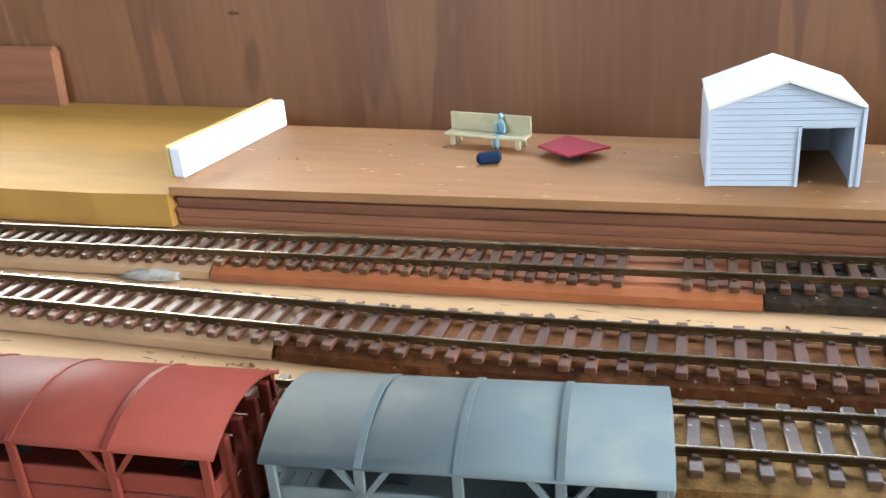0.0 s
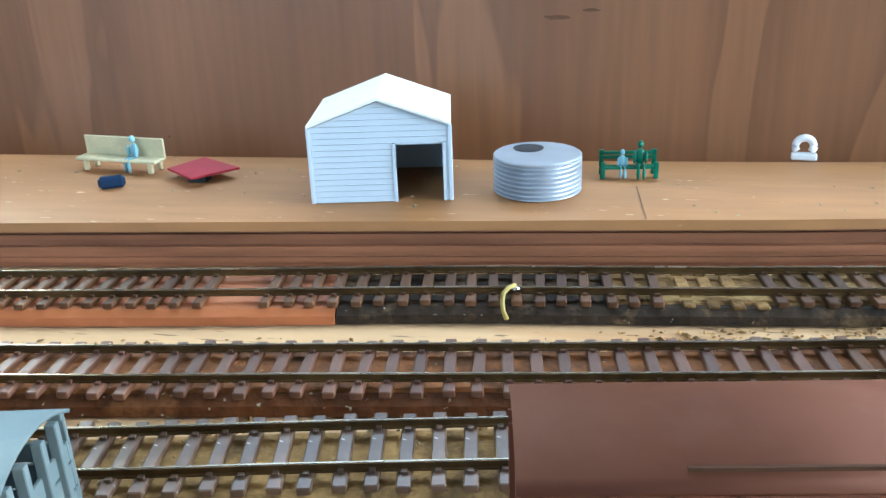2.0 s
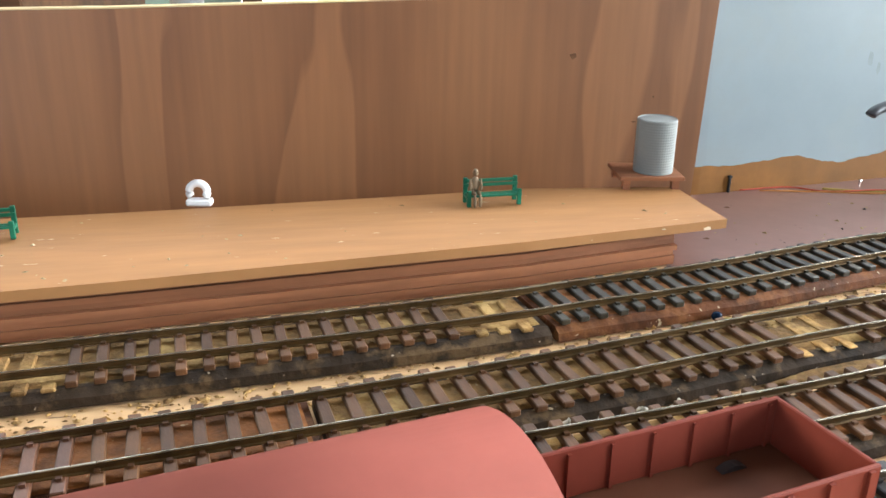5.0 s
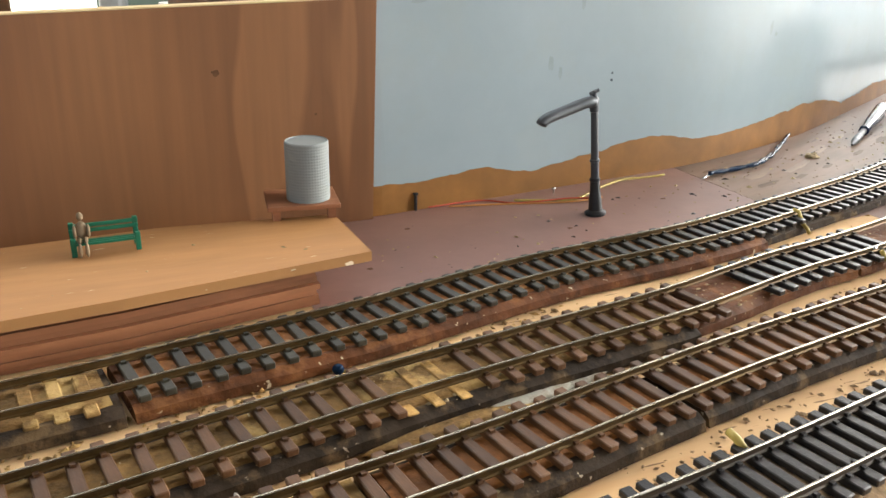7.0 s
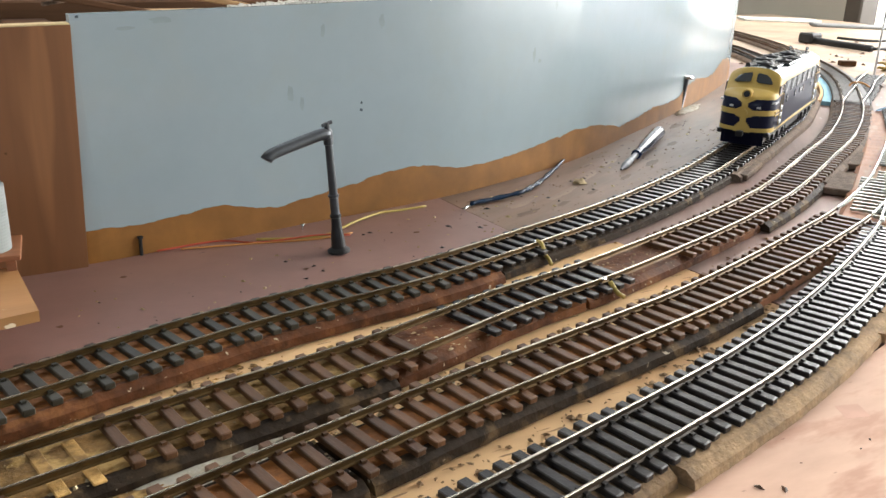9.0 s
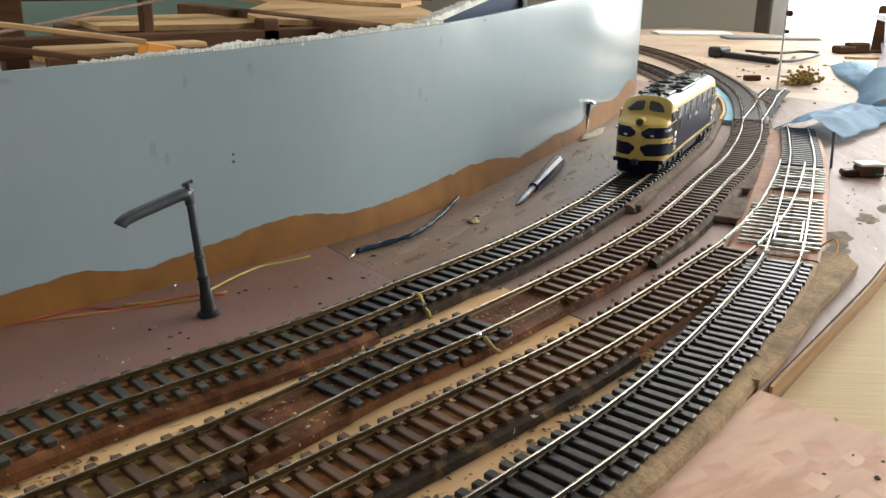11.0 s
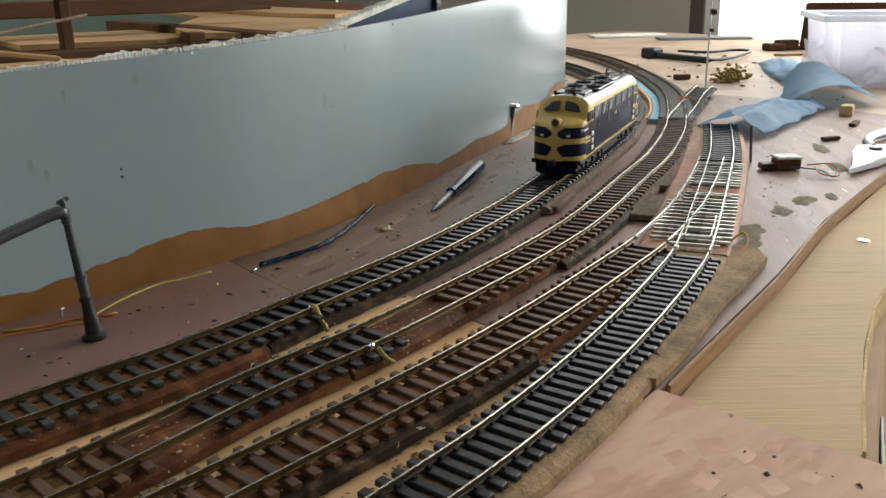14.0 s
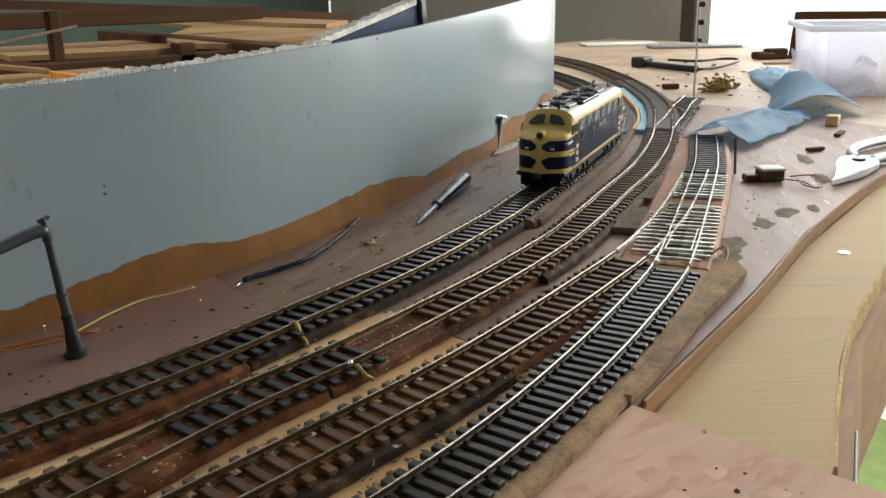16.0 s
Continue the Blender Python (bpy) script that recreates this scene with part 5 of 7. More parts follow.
def arched_roof(length, width, z, rise, thick, over=0.0008):
    bm = bmesh.new()
    n = 14
    prof = []
    for k in range(n + 1):
        u = -1 + 2 * k / n
        prof.append((u * (width / 2 + over), z + rise * (1 - abs(u) ** 2.1)))
    for (ya, za), (yb, zb) in zip(prof, prof[1:]):
        v = [bm.verts.new(c) for c in ((-length / 2, ya, za), (length / 2, ya, za), (length / 2, yb, zb), (-length / 2, yb, zb))]
        bm.faces.new(v)
    bmesh.ops.remove_doubles(bm, verts=bm.verts[:], dist=1e-6)
    bmesh.ops.solidify(bm, geom=bm.faces[:], thickness=thick)
    return bm


def running_gear(t, length):
    part("underframe", boxes((-length / 2, length / 2, -0.0125, 0.0125, 0.0062, 0.0085), (-length / 2 - 0.001, -length / 2 + 0.002, -0.014, 0.014, 0.0055, 0.0088), (length / 2 - 0.002, length / 2 + 0.001, -0.014, 0.014, 0.0055, 0.0088), bevel=0.0003), "black", t, "black underframe")
    for s in (-1, 1):
        axle = part("axle", cyl(bmesh.new(), (s * length * 0.27, -0.0105, 0.0054), (s * length * 0.27, 0.0105, 0.0054), 0.0010, seg=8), "crane_metal", t)
        for y in (-1, 1):
            part("wheel", cyl(bmesh.new(), (s * length * 0.27, y * 0.0078, 0.0054), (s * length * 0.27, y * 0.0102, 0.0054), 0.0054, seg=20), "crane_metal", axle)
            part("axle_box", boxes((s * length * 0.27 - 0.0022, s * length * 0.27 + 0.0022, y * 0.0128 - 0.0013, y * 0.0128 + 0.0013, 0.0030, 0.0072), bevel=0.0004), "black", t)
        part("coupler", boxes((min(s * length / 2, s * (length / 2 + 0.0045)), max(s * length / 2, s * (length / 2 + 0.0045)), -0.0014, 0.0014, 0.0066, 0.0094), bevel=0.0004), "black", t, "black coupler")


def livestock_van(label, mat, length, ribs):
    """A van with open upper sides: slats, posts and diagonal braces under an arched, ribbed roof."""
    t = thing("livestock_van", label, "wagon", group="wagons on the siding")
    running_gear(t, length)
    w, top = 0.0290, 0.0318
    part("roof", arched_roof(length + 0.002, w + 0.001, 0.0316, 0.0048, 0.0008), mat, t, "arched ribbed roof", smooth=True)
    for k in range(ribs):
        x = -length / 2 + length * (k + 1) / (ribs + 1)
        rib = arched_roof(0.0014, w + 0.001, 0.0319, 0.0048, 0.0007)
        part("roof_rib", rib, mat, t).matrix_basis = Matrix.Translation((x, 0, 0))
    part("floor", boxes((-length / 2, length / 2, -w / 2, w / 2, 0.0085, 0.0096)), mat, t)
    for y in (-1, 1):
        y0, y1 = sorted((y * (w / 2 - 0.0009), y * w / 2))
        for z0, z1 in ((0.0097, 0.0150), (0.0155, 0.0208), (0.0213, 0.0255), (0.0302, top)):
            part("side_board", boxes((-length / 2, length / 2, y0, y1, z0, z1), bevel=0.0002), mat, t)
        n = ribs + 1
        for k in range(n + 1):
            x = -length / 2 + length * k / n
            x = max(-length / 2 + 0.0011, min(length / 2 - 0.0011, x))
            a, b = sorted((y * w / 2, y * (w / 2 + 0.0010)))
            part("post", boxes((x - 0.0010, x + 0.0010, a, b, 0.0090, top), bevel=0.0002), mat, t)
            if k < n:
                xb = x + length / n * (0.32 if k < n / 2 else -0.0)
                bm = bmesh.new()
                if k % 2:
                    box(bm, x + 0.0005, x + 0.0018, a, b, 0.0255, 0.0318, m=None)
                    for v in bm.verts:
                        v.co.x += (v.co.z - 0.0255) * 0.75
                else:
                    box(bm, x + length / n - 0.0018, x + length / n - 0.0005, a, b, 0.0255, 0.0318)
                    for v in bm.verts:
                        v.co.x -= (v.co.z - 0.0255) * 0.75
                part("brace", bm, mat, t)
    for s in (-1, 1):
        x0, x1 = sorted((s * (length / 2 - 0.0009), s * length / 2))
        rows = [(x0, x1, -w / 2 + 0.0009, w / 2 - 0.0009, z0, z1) for z0, z1 in ((0.0097, 0.0150), (0.0155, 0.0208), (0.0213, 0.0255))]
        for r in rows:
            part("end_board", boxes(r, bevel=0.0002), mat, t)
        bm = bmesh.new()
        for y in (-0.0095, -0.0035, 0.0035, 0.0095):
            box(bm, min(x0, x0 + s * 0.0012), max(x1, x1 + s * 0.0012), y - 0.0009, y + 0.0009, 0.009, 0.0325, bevel=0.0002)
        part("end_post", bm, mat, t)
    return t


def box_van(label, mat, length):
    t = thing("box_van", label, "wagon", group="wagons on the siding")
    running_gear(t, length)
    w = 0.0300
    bm = boxes((-length / 2, length / 2, -w / 2, w / 2, 0.0085, 0.0346), bevel=0.0006)
    body = part("body", bm, mat, t, "plain brown body")
    part("roof", arched_roof(length + 0.0016, w + 0.0008, 0.0343, 0.0044, 0.0010), mat, t, "smooth brown arched roof", smooth=True)
    for y in (-1, 1):
        if y < 0:
            part("rain_strip", boxes((-0.018, 0.012, y * (w / 2 - 0.0022) - 0.0003, y * (w / 2 - 0.0022) + 0.0003, 0.0348, 0.0366)), "frame_wood", t, "raised dark rain strip")
        for k in range(9):
            x = -length / 2 + 0.004 + k * (length - 0.008) / 8
            a, b = sorted((y * w / 2, y * (w / 2 + 0.0006)))
            part("side_rib", boxes((x - 0.0006, x + 0.0006, a, b, 0.0095, 0.0338), bevel=0.0001), mat, body)
        a, b = sorted((y * w / 2, y * (w / 2 + 0.0009)))
        part("door", boxes((-0.010, 0.010, a, b, 0.0098, 0.0334), bevel=0.0002), mat, t, "sliding side door")
    for s in (-1, 1):
        a, b = sorted((s * length / 2, s * (length / 2 + 0.0010)))
        part("ladder", boxes((a, b, 0.0080, 0.0086, 0.010, 0.031), (a, b, 0.0125, 0.0131, 0.010, 0.031), *[(a, b, 0.0086, 0.0125, 0.013 + j * 0.0045, 0.0135 + j * 0.0045) for j in range(4)]), "wagon_brown", t)
    return t


def open_wagon(label, mat, length):
    t = thing("open_wagon", label, "wagon", group="wagons on the siding")
    running_gear(t, length)
    w, top = 0.0290, 0.0215
    part("floor", boxes((-length / 2, length / 2, -w / 2, w / 2, 0.0085, 0.0095)), "wagon_brown", t)
    for y in (-1, 1):
        a, b = sorted((y * (w / 2 - 0.0012), y * w / 2))
        side = part("side_panel", boxes((-length / 2, length / 2, a, b, 0.0095, top), bevel=0.0003), mat, t)
        for k in range(7):
            x = -length / 2 + 0.003 + k * (length - 0.006) / 6
            c, d = sorted((y * w / 2, y * (w / 2 + 0.0008)))
            part("side_rib", boxes((x - 0.0007, x + 0.0007, c, d, 0.0095, top - 0.0006)), mat, side)
            c, d = sorted((y * (w / 2 - 0.0012), y * (w / 2 - 0.0018)))
            part("inner_rib", boxes((x - 0.0004, x + 0.0004, c, d, 0.0096, top - 0.001)), mat, side)
    for s in (-1, 1):
        a, b = sorted((s * (length / 2 - 0.0012), s * length / 2))
        part("end_panel", boxes((a, b, -w / 2 + 0.0012, w / 2 - 0.0012, 0.0095, top), bevel=0.0003), mat, t)
    return t


def park(w, xa, xb, line=T4, turn=0.0, aside=0.0):
    p, h = along(line, (xa + xb) / 2)
    w.matrix_basis = Matrix.Translation((p.x, p.y + aside, RAIL_TOP)) @ Matrix.Rotation(h + radians(turn), 4, "Z")


park(livestock_van("red model livestock van with open slatted sides on siding", "wagon_red", 0.086, 3), -0.688, -0.602)
park(livestock_van("blue-grey model livestock van with ribbed roof on siding", "wagon_grey", 0.0715, 3), -0.593, -0.5215, turn=1.2, aside=0.0012)
park(box_van("brown model box van with smooth arched roof on siding", "wagon_brown", 0.0870), -0.4395, -0.3525)
park(box_van("maroon model box van coupled behind another on siding", "wagon_maroon", 0.080), -0.3465, -0.2665)
park(open_wagon("empty red-brown model open wagon on the siding", "wagon_red", 0.0685), -0.262, -0.1935)

# ---- things on the platform ----
PZ = 0.0201


def build_shed():
    t = thing("model_shed", "white plastic model shed with weatherboard walls and open doorway", "shed")
    w, d, e, a = 0.0265, 0.0235, 0.0300, 0.0395
    door0, door1, dh = 0.006, 0.0240, 0.0225

    def gable(y0, y1, hole):
        bm = bmesh.new()
        pts = [(-w, 0), (door0, 0), (door0, dh), (door1, dh), (door1, 0), (w, 0), (w, e), (0, a), (-w, e)] if hole else [(-w, 0), (w, 0), (w, e), (0, a), (-w, e)]
        A = [bm.verts.new((x, y0, z)) for x, z in pts]
        B = [bm.verts.new((x, y1, z)) for x, z in pts]
        bm.faces.new(A)
        bm.faces.new(B)
        n = len(pts)
        for k in range(n):
            bm.faces.new((A[k], A[(k + 1) % n], B[(k + 1) % n], B[k]))
        return bm

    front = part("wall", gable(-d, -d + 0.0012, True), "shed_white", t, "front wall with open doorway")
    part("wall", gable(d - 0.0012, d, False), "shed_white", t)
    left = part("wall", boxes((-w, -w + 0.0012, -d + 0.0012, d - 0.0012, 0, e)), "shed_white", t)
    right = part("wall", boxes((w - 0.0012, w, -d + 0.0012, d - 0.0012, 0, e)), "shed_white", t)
    rows = 17
    step = a / rows
    for k in range(rows):
        z0, z1 = k * step + 0.0003, (k + 1) * step

        def reach(z):
            return w if z <= e else max(0.0, w * (a - z) / (a - e))
        spans = [(-1, 1, None, None)] if z0 >= dh - 0.0004 else [(-1, None, None, door0 - 0.0001), (None, 1, door1 + 0.0001, None)]
        for sa, sb, xa, xb in spans:
            lo = (xa if sa is None else -reach(z0), xb if sb is None else reach(z0))
            hi = (xa if sa is None else -reach(z1), xb if sb is None else reach(z1))
            if lo[1] - lo[0] < 0.002:
                continue
            bm = bmesh.new()
            A = [bm.verts.new(c) for c in ((lo[0], -d - 0.0007, z0), (lo[1], -d - 0.0007, z0), (hi[1], -d - 0.0003, z1), (hi[0], -d - 0.0003, z1))]
            B = [bm.verts.new(c) for c in ((lo[0], -d, z0), (lo[1], -d, z0), (hi[1], -d, z1), (hi[0], -d, z1))]
            bm.faces.new(A)
            for n in range(4):
                bm.faces.new((A[n], A[(n + 1) % 4], B[(n + 1) % 4], B[n]))
            part("board", bm, "shed_white", front)
        if z1 < e:
            for sd_, side in ((-1, left), (1, right)):
                bm = bmesh.new()
                A = [bm.verts.new(c) for c in ((sd_ * (w + 0.0007), -d, z0), (sd_ * (w + 0.0007), d, z0), (sd_ * (w + 0.0003), d, z1), (sd_ * (w + 0.0003), -d, z1))]
                B = [bm.verts.new(c) for c in ((sd_ * w, -d, z0), (sd_ * w, d, z0), (sd_ * w, d, z1), (sd_ * w, -d, z1))]
                bm.faces.new(A)
                for n in range(4):
                    bm.faces.new((A[n], A[(n + 1) % 4], B[(n + 1) % 4], B[n]))
                part("board", bm, "shed_white", side)
    for x, y in ((-w - 0.0004, -d - 0.0004), (w + 0.0004, -d - 0.0004)):
        part("corner_trim", boxes((x - 0.0008, x + 0.0008, y - 0.0006, y + 0.0008, 0, e), bevel=0.0002), "shed_white", t)
    for x in (door0 - 0.0006, door1 + 0.0006):
        part("door_trim", boxes((x - 0.0006, x + 0.0006, -d - 0.0009, -d, 0, dh + 0.0008)), "shed_white", front)
    for s in (-1, 1):
        bm = bmesh.new()
        q = [(0, a + 0.0006), (s * (w + 0.0008), e + 0.0002), (s * (w + 0.0008), e + 0.0012), (0, a + 0.0017)]
        A = [bm.verts.new((x, -d - 0.0022, z)) for x, z in q]
        B = [bm.verts.new((x, d + 0.0010, z)) for x, z in q]
        bm.faces.new(A)
        bm.faces.new(B)
        for k in range(4):
            bm.faces.new((A[k], A[(k + 1) % 4], B[(k + 1) % 4], B[k]))
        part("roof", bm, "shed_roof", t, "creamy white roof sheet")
    return t


shed = build_shed()
shed.matrix_basis = pose(-0.5115, -0.0535, PZ, 0, 0, 9)

tank = thing("corrugated_tank", "silver corrugated model water tank with round lid opening", "water tank")
prof = [(0.0165 + 0.0010 * math.sin(k * math.tau / 8), 0.0002 + k * 0.000225) for k in range(61)]
part("wall", lathe(bmesh.new(), prof + [(0.0164, 0.0140)], 64), "tank_silver", tank, "ribbed silver tank wall", smooth=True)
part("lid", lathe(bmesh.new(), [(0.0173, 0.0140), (0.0174, 0.0146), (0.0168, 0.0150)], 64), "tank_silver", tank, "flat silver lid")
hole = part("opening", lathe(bmesh.new(), [(0.0058, 0.0149), (0.0062, 0.0152), (0.0050, 0.0152), (0.0046, 0.01505)], 28), "black", tank, "dark round opening")
hole.matrix_basis = Matrix.Translation((-0.004, 0.0065, 0))
tank.matrix_basis = pose(-0.449, -0.0575, PZ)


def bench(mat, label, cream=False):
    t = thing("park_bench", label, "bench", group="park benches")
    L = 0.0235
    if cream:
        part("seat", boxes((-0.021, 0.021, -0.0075, 0.0005, 0.0048, 0.0062), bevel=0.0004), mat, t)
        part("backrest", boxes((-0.021, 0.021, 0.0006, 0.0018, 0.0050, 0.0145), bevel=0.0004), mat, t)
        for x in (-0.018, 0.016):
            for y in (-0.0065, 0.0004):
                part("leg", boxes((x, x + 0.0022, y, y + 0.0022, 0, 0.0047), bevel=0.0003), mat, t)
        return t
    for z, y in ((0.0068, 0.0012), (0.0086, 0.0016)):
        part("back_slat", boxes((-L / 2, L / 2, y, y + 0.0008, z, z + 0.0014), bevel=0.0002), mat, t)
    for y in (-0.0042, -0.0024, -0.0006):
        part("seat_slat", boxes((-L / 2, L / 2, y - 0.0007, y + 0.0007, 0.0040, 0.0048), bevel=0.0002), mat, t)
    for x in (-L / 2 + 0.001, L / 2 - 0.001):
        part("end_frame", boxes((x - 0.0009, x + 0.0009, 0.0016, 0.0030, 0, 0.0106), (x - 0.0009, x + 0.0009, -0.0050, -0.0036, 0, 0.0068), (x - 0.0009, x + 0.0009, -0.0036, 0.0016, 0.0030, 0.0040), bevel=0.0002), mat, t)
    return t


def figure(at, label, mat, scale=1.0):
    """A small seated painted figurine, one plain shape."""
    bm = bmesh.new()
    def ball(x, y, z, rx, ry, rz):
        r = bmesh.ops.create_icosphere(bm, subdivisions=2, radius=1.0)
        for v in r["verts"]:
            v.co = Vector((x + v.co.x * rx, y + v.co.y * ry, z + v.co.z * rz))
    ball(0, 0, 0.0092, 0.0022, 0.0016, 0.0036)
    ball(0, -0.0004, 0.0146, 0.0013, 0.0014, 0.0017)
    for s in (-1, 1):
        ball(s * 0.0011, -0.0026, 0.0060, 0.0009, 0.0030, 0.0010)
        ball(s * 0.0012, -0.0052, 0.0030, 0.0008, 0.0009, 0.0030)
        ball(s * 0.0024, -0.0012, 0.0090, 0.0007, 0.0010, 0.0028)
    ob = tagged(part("figurine", bm, mat, smooth=True), label, "figurine", group="seated figurines")
    ob.matrix_basis = at @ Matrix.Scale(scale, 4)
    return ob


bench("bench_green", "green slatted model park bench on the platform").matrix_basis = pose(-0.413, -0.037, PZ, 0, 0, 6)
bench("bench_green", "green slatted model park bench near platform end").matrix_basis = pose(-0.219, -0.0235, PZ, 0, 0, 2)
bench("bench_cream", "cream moulded model park bench on the platform", True).matrix_basis = pose(-0.637, -0.038, PZ, 0, 0, -8)
figure(pose(-0.4155, -0.0385, PZ, 0, 0, 6), "small painted figurine in blue sitting on green bench", "skin_shirt", 0.72)
figure(pose(-0.4085, -0.0385, PZ, 0, 0, 6), "painted figurine in green sitting on green bench", "bench_green", 0.95)
figure(pose(-0.2265, -0.025, PZ, 0, 0, 2), "khaki painted figurine sitting on green bench", "figure", 0.95)
figure(pose(-0.630, -0.041, PZ, 0, 0, -20), "figurine in pale shirt sitting on cream bench", "skin_shirt", 1.0)
bag = tagged(part("travel_bag", boxes((-0.0055, 0.0055, -0.0022, 0.0022, 0, 0.0052), bevel=0.0014), "wire_blue"), "dark blue model travel bag lying on platform", "bag")
bag.matrix_basis = pose(-0.628, -0.0665, PZ, 0, 0, 28)
card = thing("red_card_sheet", "crimson folded card sheet lying on the platform", "card")
part("sheet", prism(bmesh.new(), [(-0.016, -0.004), (0.001, -0.0175), (0.016, -0.001), (-0.007, 0.014)], 0.0034, 0.0043), "book_red", card)
part("support", boxes((-0.004, 0.004, -0.010, -0.004, 0, 0.0034)), "black", card, "dark block under the card")
card.matrix_basis = pose(-0.594, -0.047, PZ)


def foam_block():
    t = thing("foam_offcut", "long white foam offcut with yellowed edge", "foam")
    part("slab", boxes((-0.0035, 0.0035, -0.045, 0.045, 0, 0.0145), bevel=0.001), "foam", t)
    part("edge", boxes((-0.0055, -0.0036, -0.045, 0.045, 0, 0.0150), bevel=0.0003), "foam_side", t, "yellowed card edge")
    return t


foam_block().matrix_basis = pose(-0.7625, -0.064, PZ, 0, 0, 0)
ring = thing("plastic_clip", "white plastic pipe clip standing on the platform", "clip")
bm = bmesh.new()
r = 0.0036
tube(bm, [Vector((r * math.cos(a), 0, 0.0058 + r * math.sin(a))) for a in np.linspace(-0.6, math.pi + 0.6, 26)], 0.0016, 10)
part("loop", bm, "white", ring, smooth=True)
part("foot", boxes((-0.0050, 0.0055, -0.0022, 0.0022, 0, 0.0028), bevel=0.0006), "white", ring)
ring.matrix_basis = pose(-0.3385, -0.0095, PZ, 0, 0, -10)
block = tagged(part("timber_offcut", boxes((-0.036, 0.036, -0.004, 0.004, 0, 0.045), bevel=0.003), "jarrah"), "reddish timber offcut leaning on the backdrop", "timber")
block.matrix_basis = pose(-0.992, 0.024, 0.010, -4, 0, 0)

stand = thing("tank_stand", "low red timber stand on the platform", "stand")
part("top", boxes((-0.0145, 0.0145, -0.0125, 0.0125, 0.0042, 0.0060), bevel=0.0003), "jarrah", stand)
for x in (-0.011, 0.011):
    for y in (-0.0095, 0.0095):
        part("leg", boxes((x - 0.0016, x + 0.0016, y - 0.0016, y + 0.0016, 0, 0.0041)), "jarrah", stand)
stand.matrix_basis = pose(-0.1425, -0.0045, PZ - 0.0001, 0, 0, -8)
tank2 = tagged(part("water_tank", lathe(bmesh.new(), [(0.0088 + 0.00008 * (k % 2), k * 0.00059) for k in range(41)] + [(0.0084, 0.0240), (0.0080, 0.0236)], 48), "tank_grey", smooth=False), "plain grey cylinder water tank standing on red stand", "water tank")
tank2.matrix_basis = pose(-0.1400, -0.0065, PZ + 0.0060)

# ---- water crane ----
crane = thing("water_crane", "dark grey model water crane beside the track", "water crane")
part("base", lathe(bmesh.new(), [(0.0052, 0), (0.0052, 0.0012), (0.0044, 0.0018), (0.0034, 0.0024), (0.0030, 0.0080), (0.0024, 0.0120), (0.0022, 0.0165), (0.0026, 0.0168), (0.0026, 0.0178), (0.0020, 0.0182)], 20), "black", crane, "black cast base", smooth=False)
part("post", lathe(bmesh.new(), [(0.0020, 0.018), (0.0020, 0.0260), (0.0025, 0.0263), (0.0025, 0.0272), (0.0019, 0.0276), (0.0017, 0.0500), (0.0022, 0.0503), (0.0022, 0.0560), (0.0012, 0.0575)], 18), "crane_metal", crane)
bm = bmesh.new()
tube(bm, spline([(0, 0, 0.0545), (-0.004, -0.0007, 0.0552), (-0.012, -0.002, 0.0541), (-0.026, -0.0045, 0.0517), (-0.0305, -0.0054, 0.0500), (-0.0315, -0.0056, 0.0484)], 0.0015), 0.0027, 12)
for v in bm.verts:
    k = 1 - 0.25 * min(1.0, max(0.0, -v.co.x / 0.03))
    v.co.z = 0.0530 + (v.co.z - 0.0530) * (0.6 + 0.4 * k)
part("arm", bm, "crane_metal", crane, "tapered leather hose arm", smooth=True)
bm = bmesh.new()
cyl(bm, (-0.0022, 0, 0.0588), (0.0024, 0, 0.0600), 0.0009, seg=8)
cyl(bm, (0, 0, 0.057), (0, 0, 0.0600), 0.0012, seg=10)
part("valve_wheel", bm, "crane_metal", crane)
crane.matrix_basis = pose(0.0032, 0.0006, 0.0002, -2.6, -4.0, 0)

# ---- loose wires, tools and clutter ----


def wire(pts, mat, r, label, z=0.0009):
    ob = part("wire", tube(bmesh.new(), spline([(*p, z + 0.0006 * math.sin(5 * k)) if len(p) == 2 else p for k, p in enumerate(pts)], 0.003), r, 8), mat, smooth=True)
    return tagged(ob, label, "wire", group="loose wires")


wire([(-0.025, 0.032), (-0.008, 0.027), (0.006, 0.024), (0.018, 0.029), (0.030, 0.036), (0.048, 0.045), (0.062, 0.046), (0.077, 0.046)], "wire_yellow", 0.0007, "yellow and brown insulated wire lying on baseboard")
wire([(-0.070, 0.036), (-0.041, 0.039), (-0.025, 0.028), (0.003, 0.024), (0.017, 0.017)], "wire_red", 0.00045, "thin red wire lying on the baseboard")
wire([(-0.060, 0.034), (-0.030, 0.029), (0.0, 0.021), (0.020, 0.020)], "wire_orange", 0.00045, "thin orange wire lying on the baseboard")
wire([(0.098, 0.0335), (0.108, 0.0385), (0.119, 0.0375), (0.132, 0.0400), (0.146, 0.0440), (0.158, 0.0540), (0.176, 0.0660), (0.196, 0.0820), (0.214, 0.0960)], "wire_gloss", 0.0011, "dark blue insulated wire twisted with another", 0.0022)
wire([(0.099, 0.0355), (0.110, 0.0365), (0.121, 0.0400), (0.134, 0.0385), (0.148, 0.0470), (0.160, 0.0530), (0.178, 0.0690), (0.197, 0.0815)], "wire_gloss", 0.0010, "dark blue insulated wire twisted with another", 0.0024)
wire([(0.0905, 0.0300, 0.0012), (0.094, 0.0316, 0.0016), (0.098, 0.0335, 0.0022)], "steel", 0.0006, "bared bright end of the blue wire")
wire([(0.214, 0.0960, 0.0022), (0.221, 0.1030, 0.0040), (0.225, 0.1060, 0.0075)], "steel", 0.0005, "bared bright end of the blue wire")
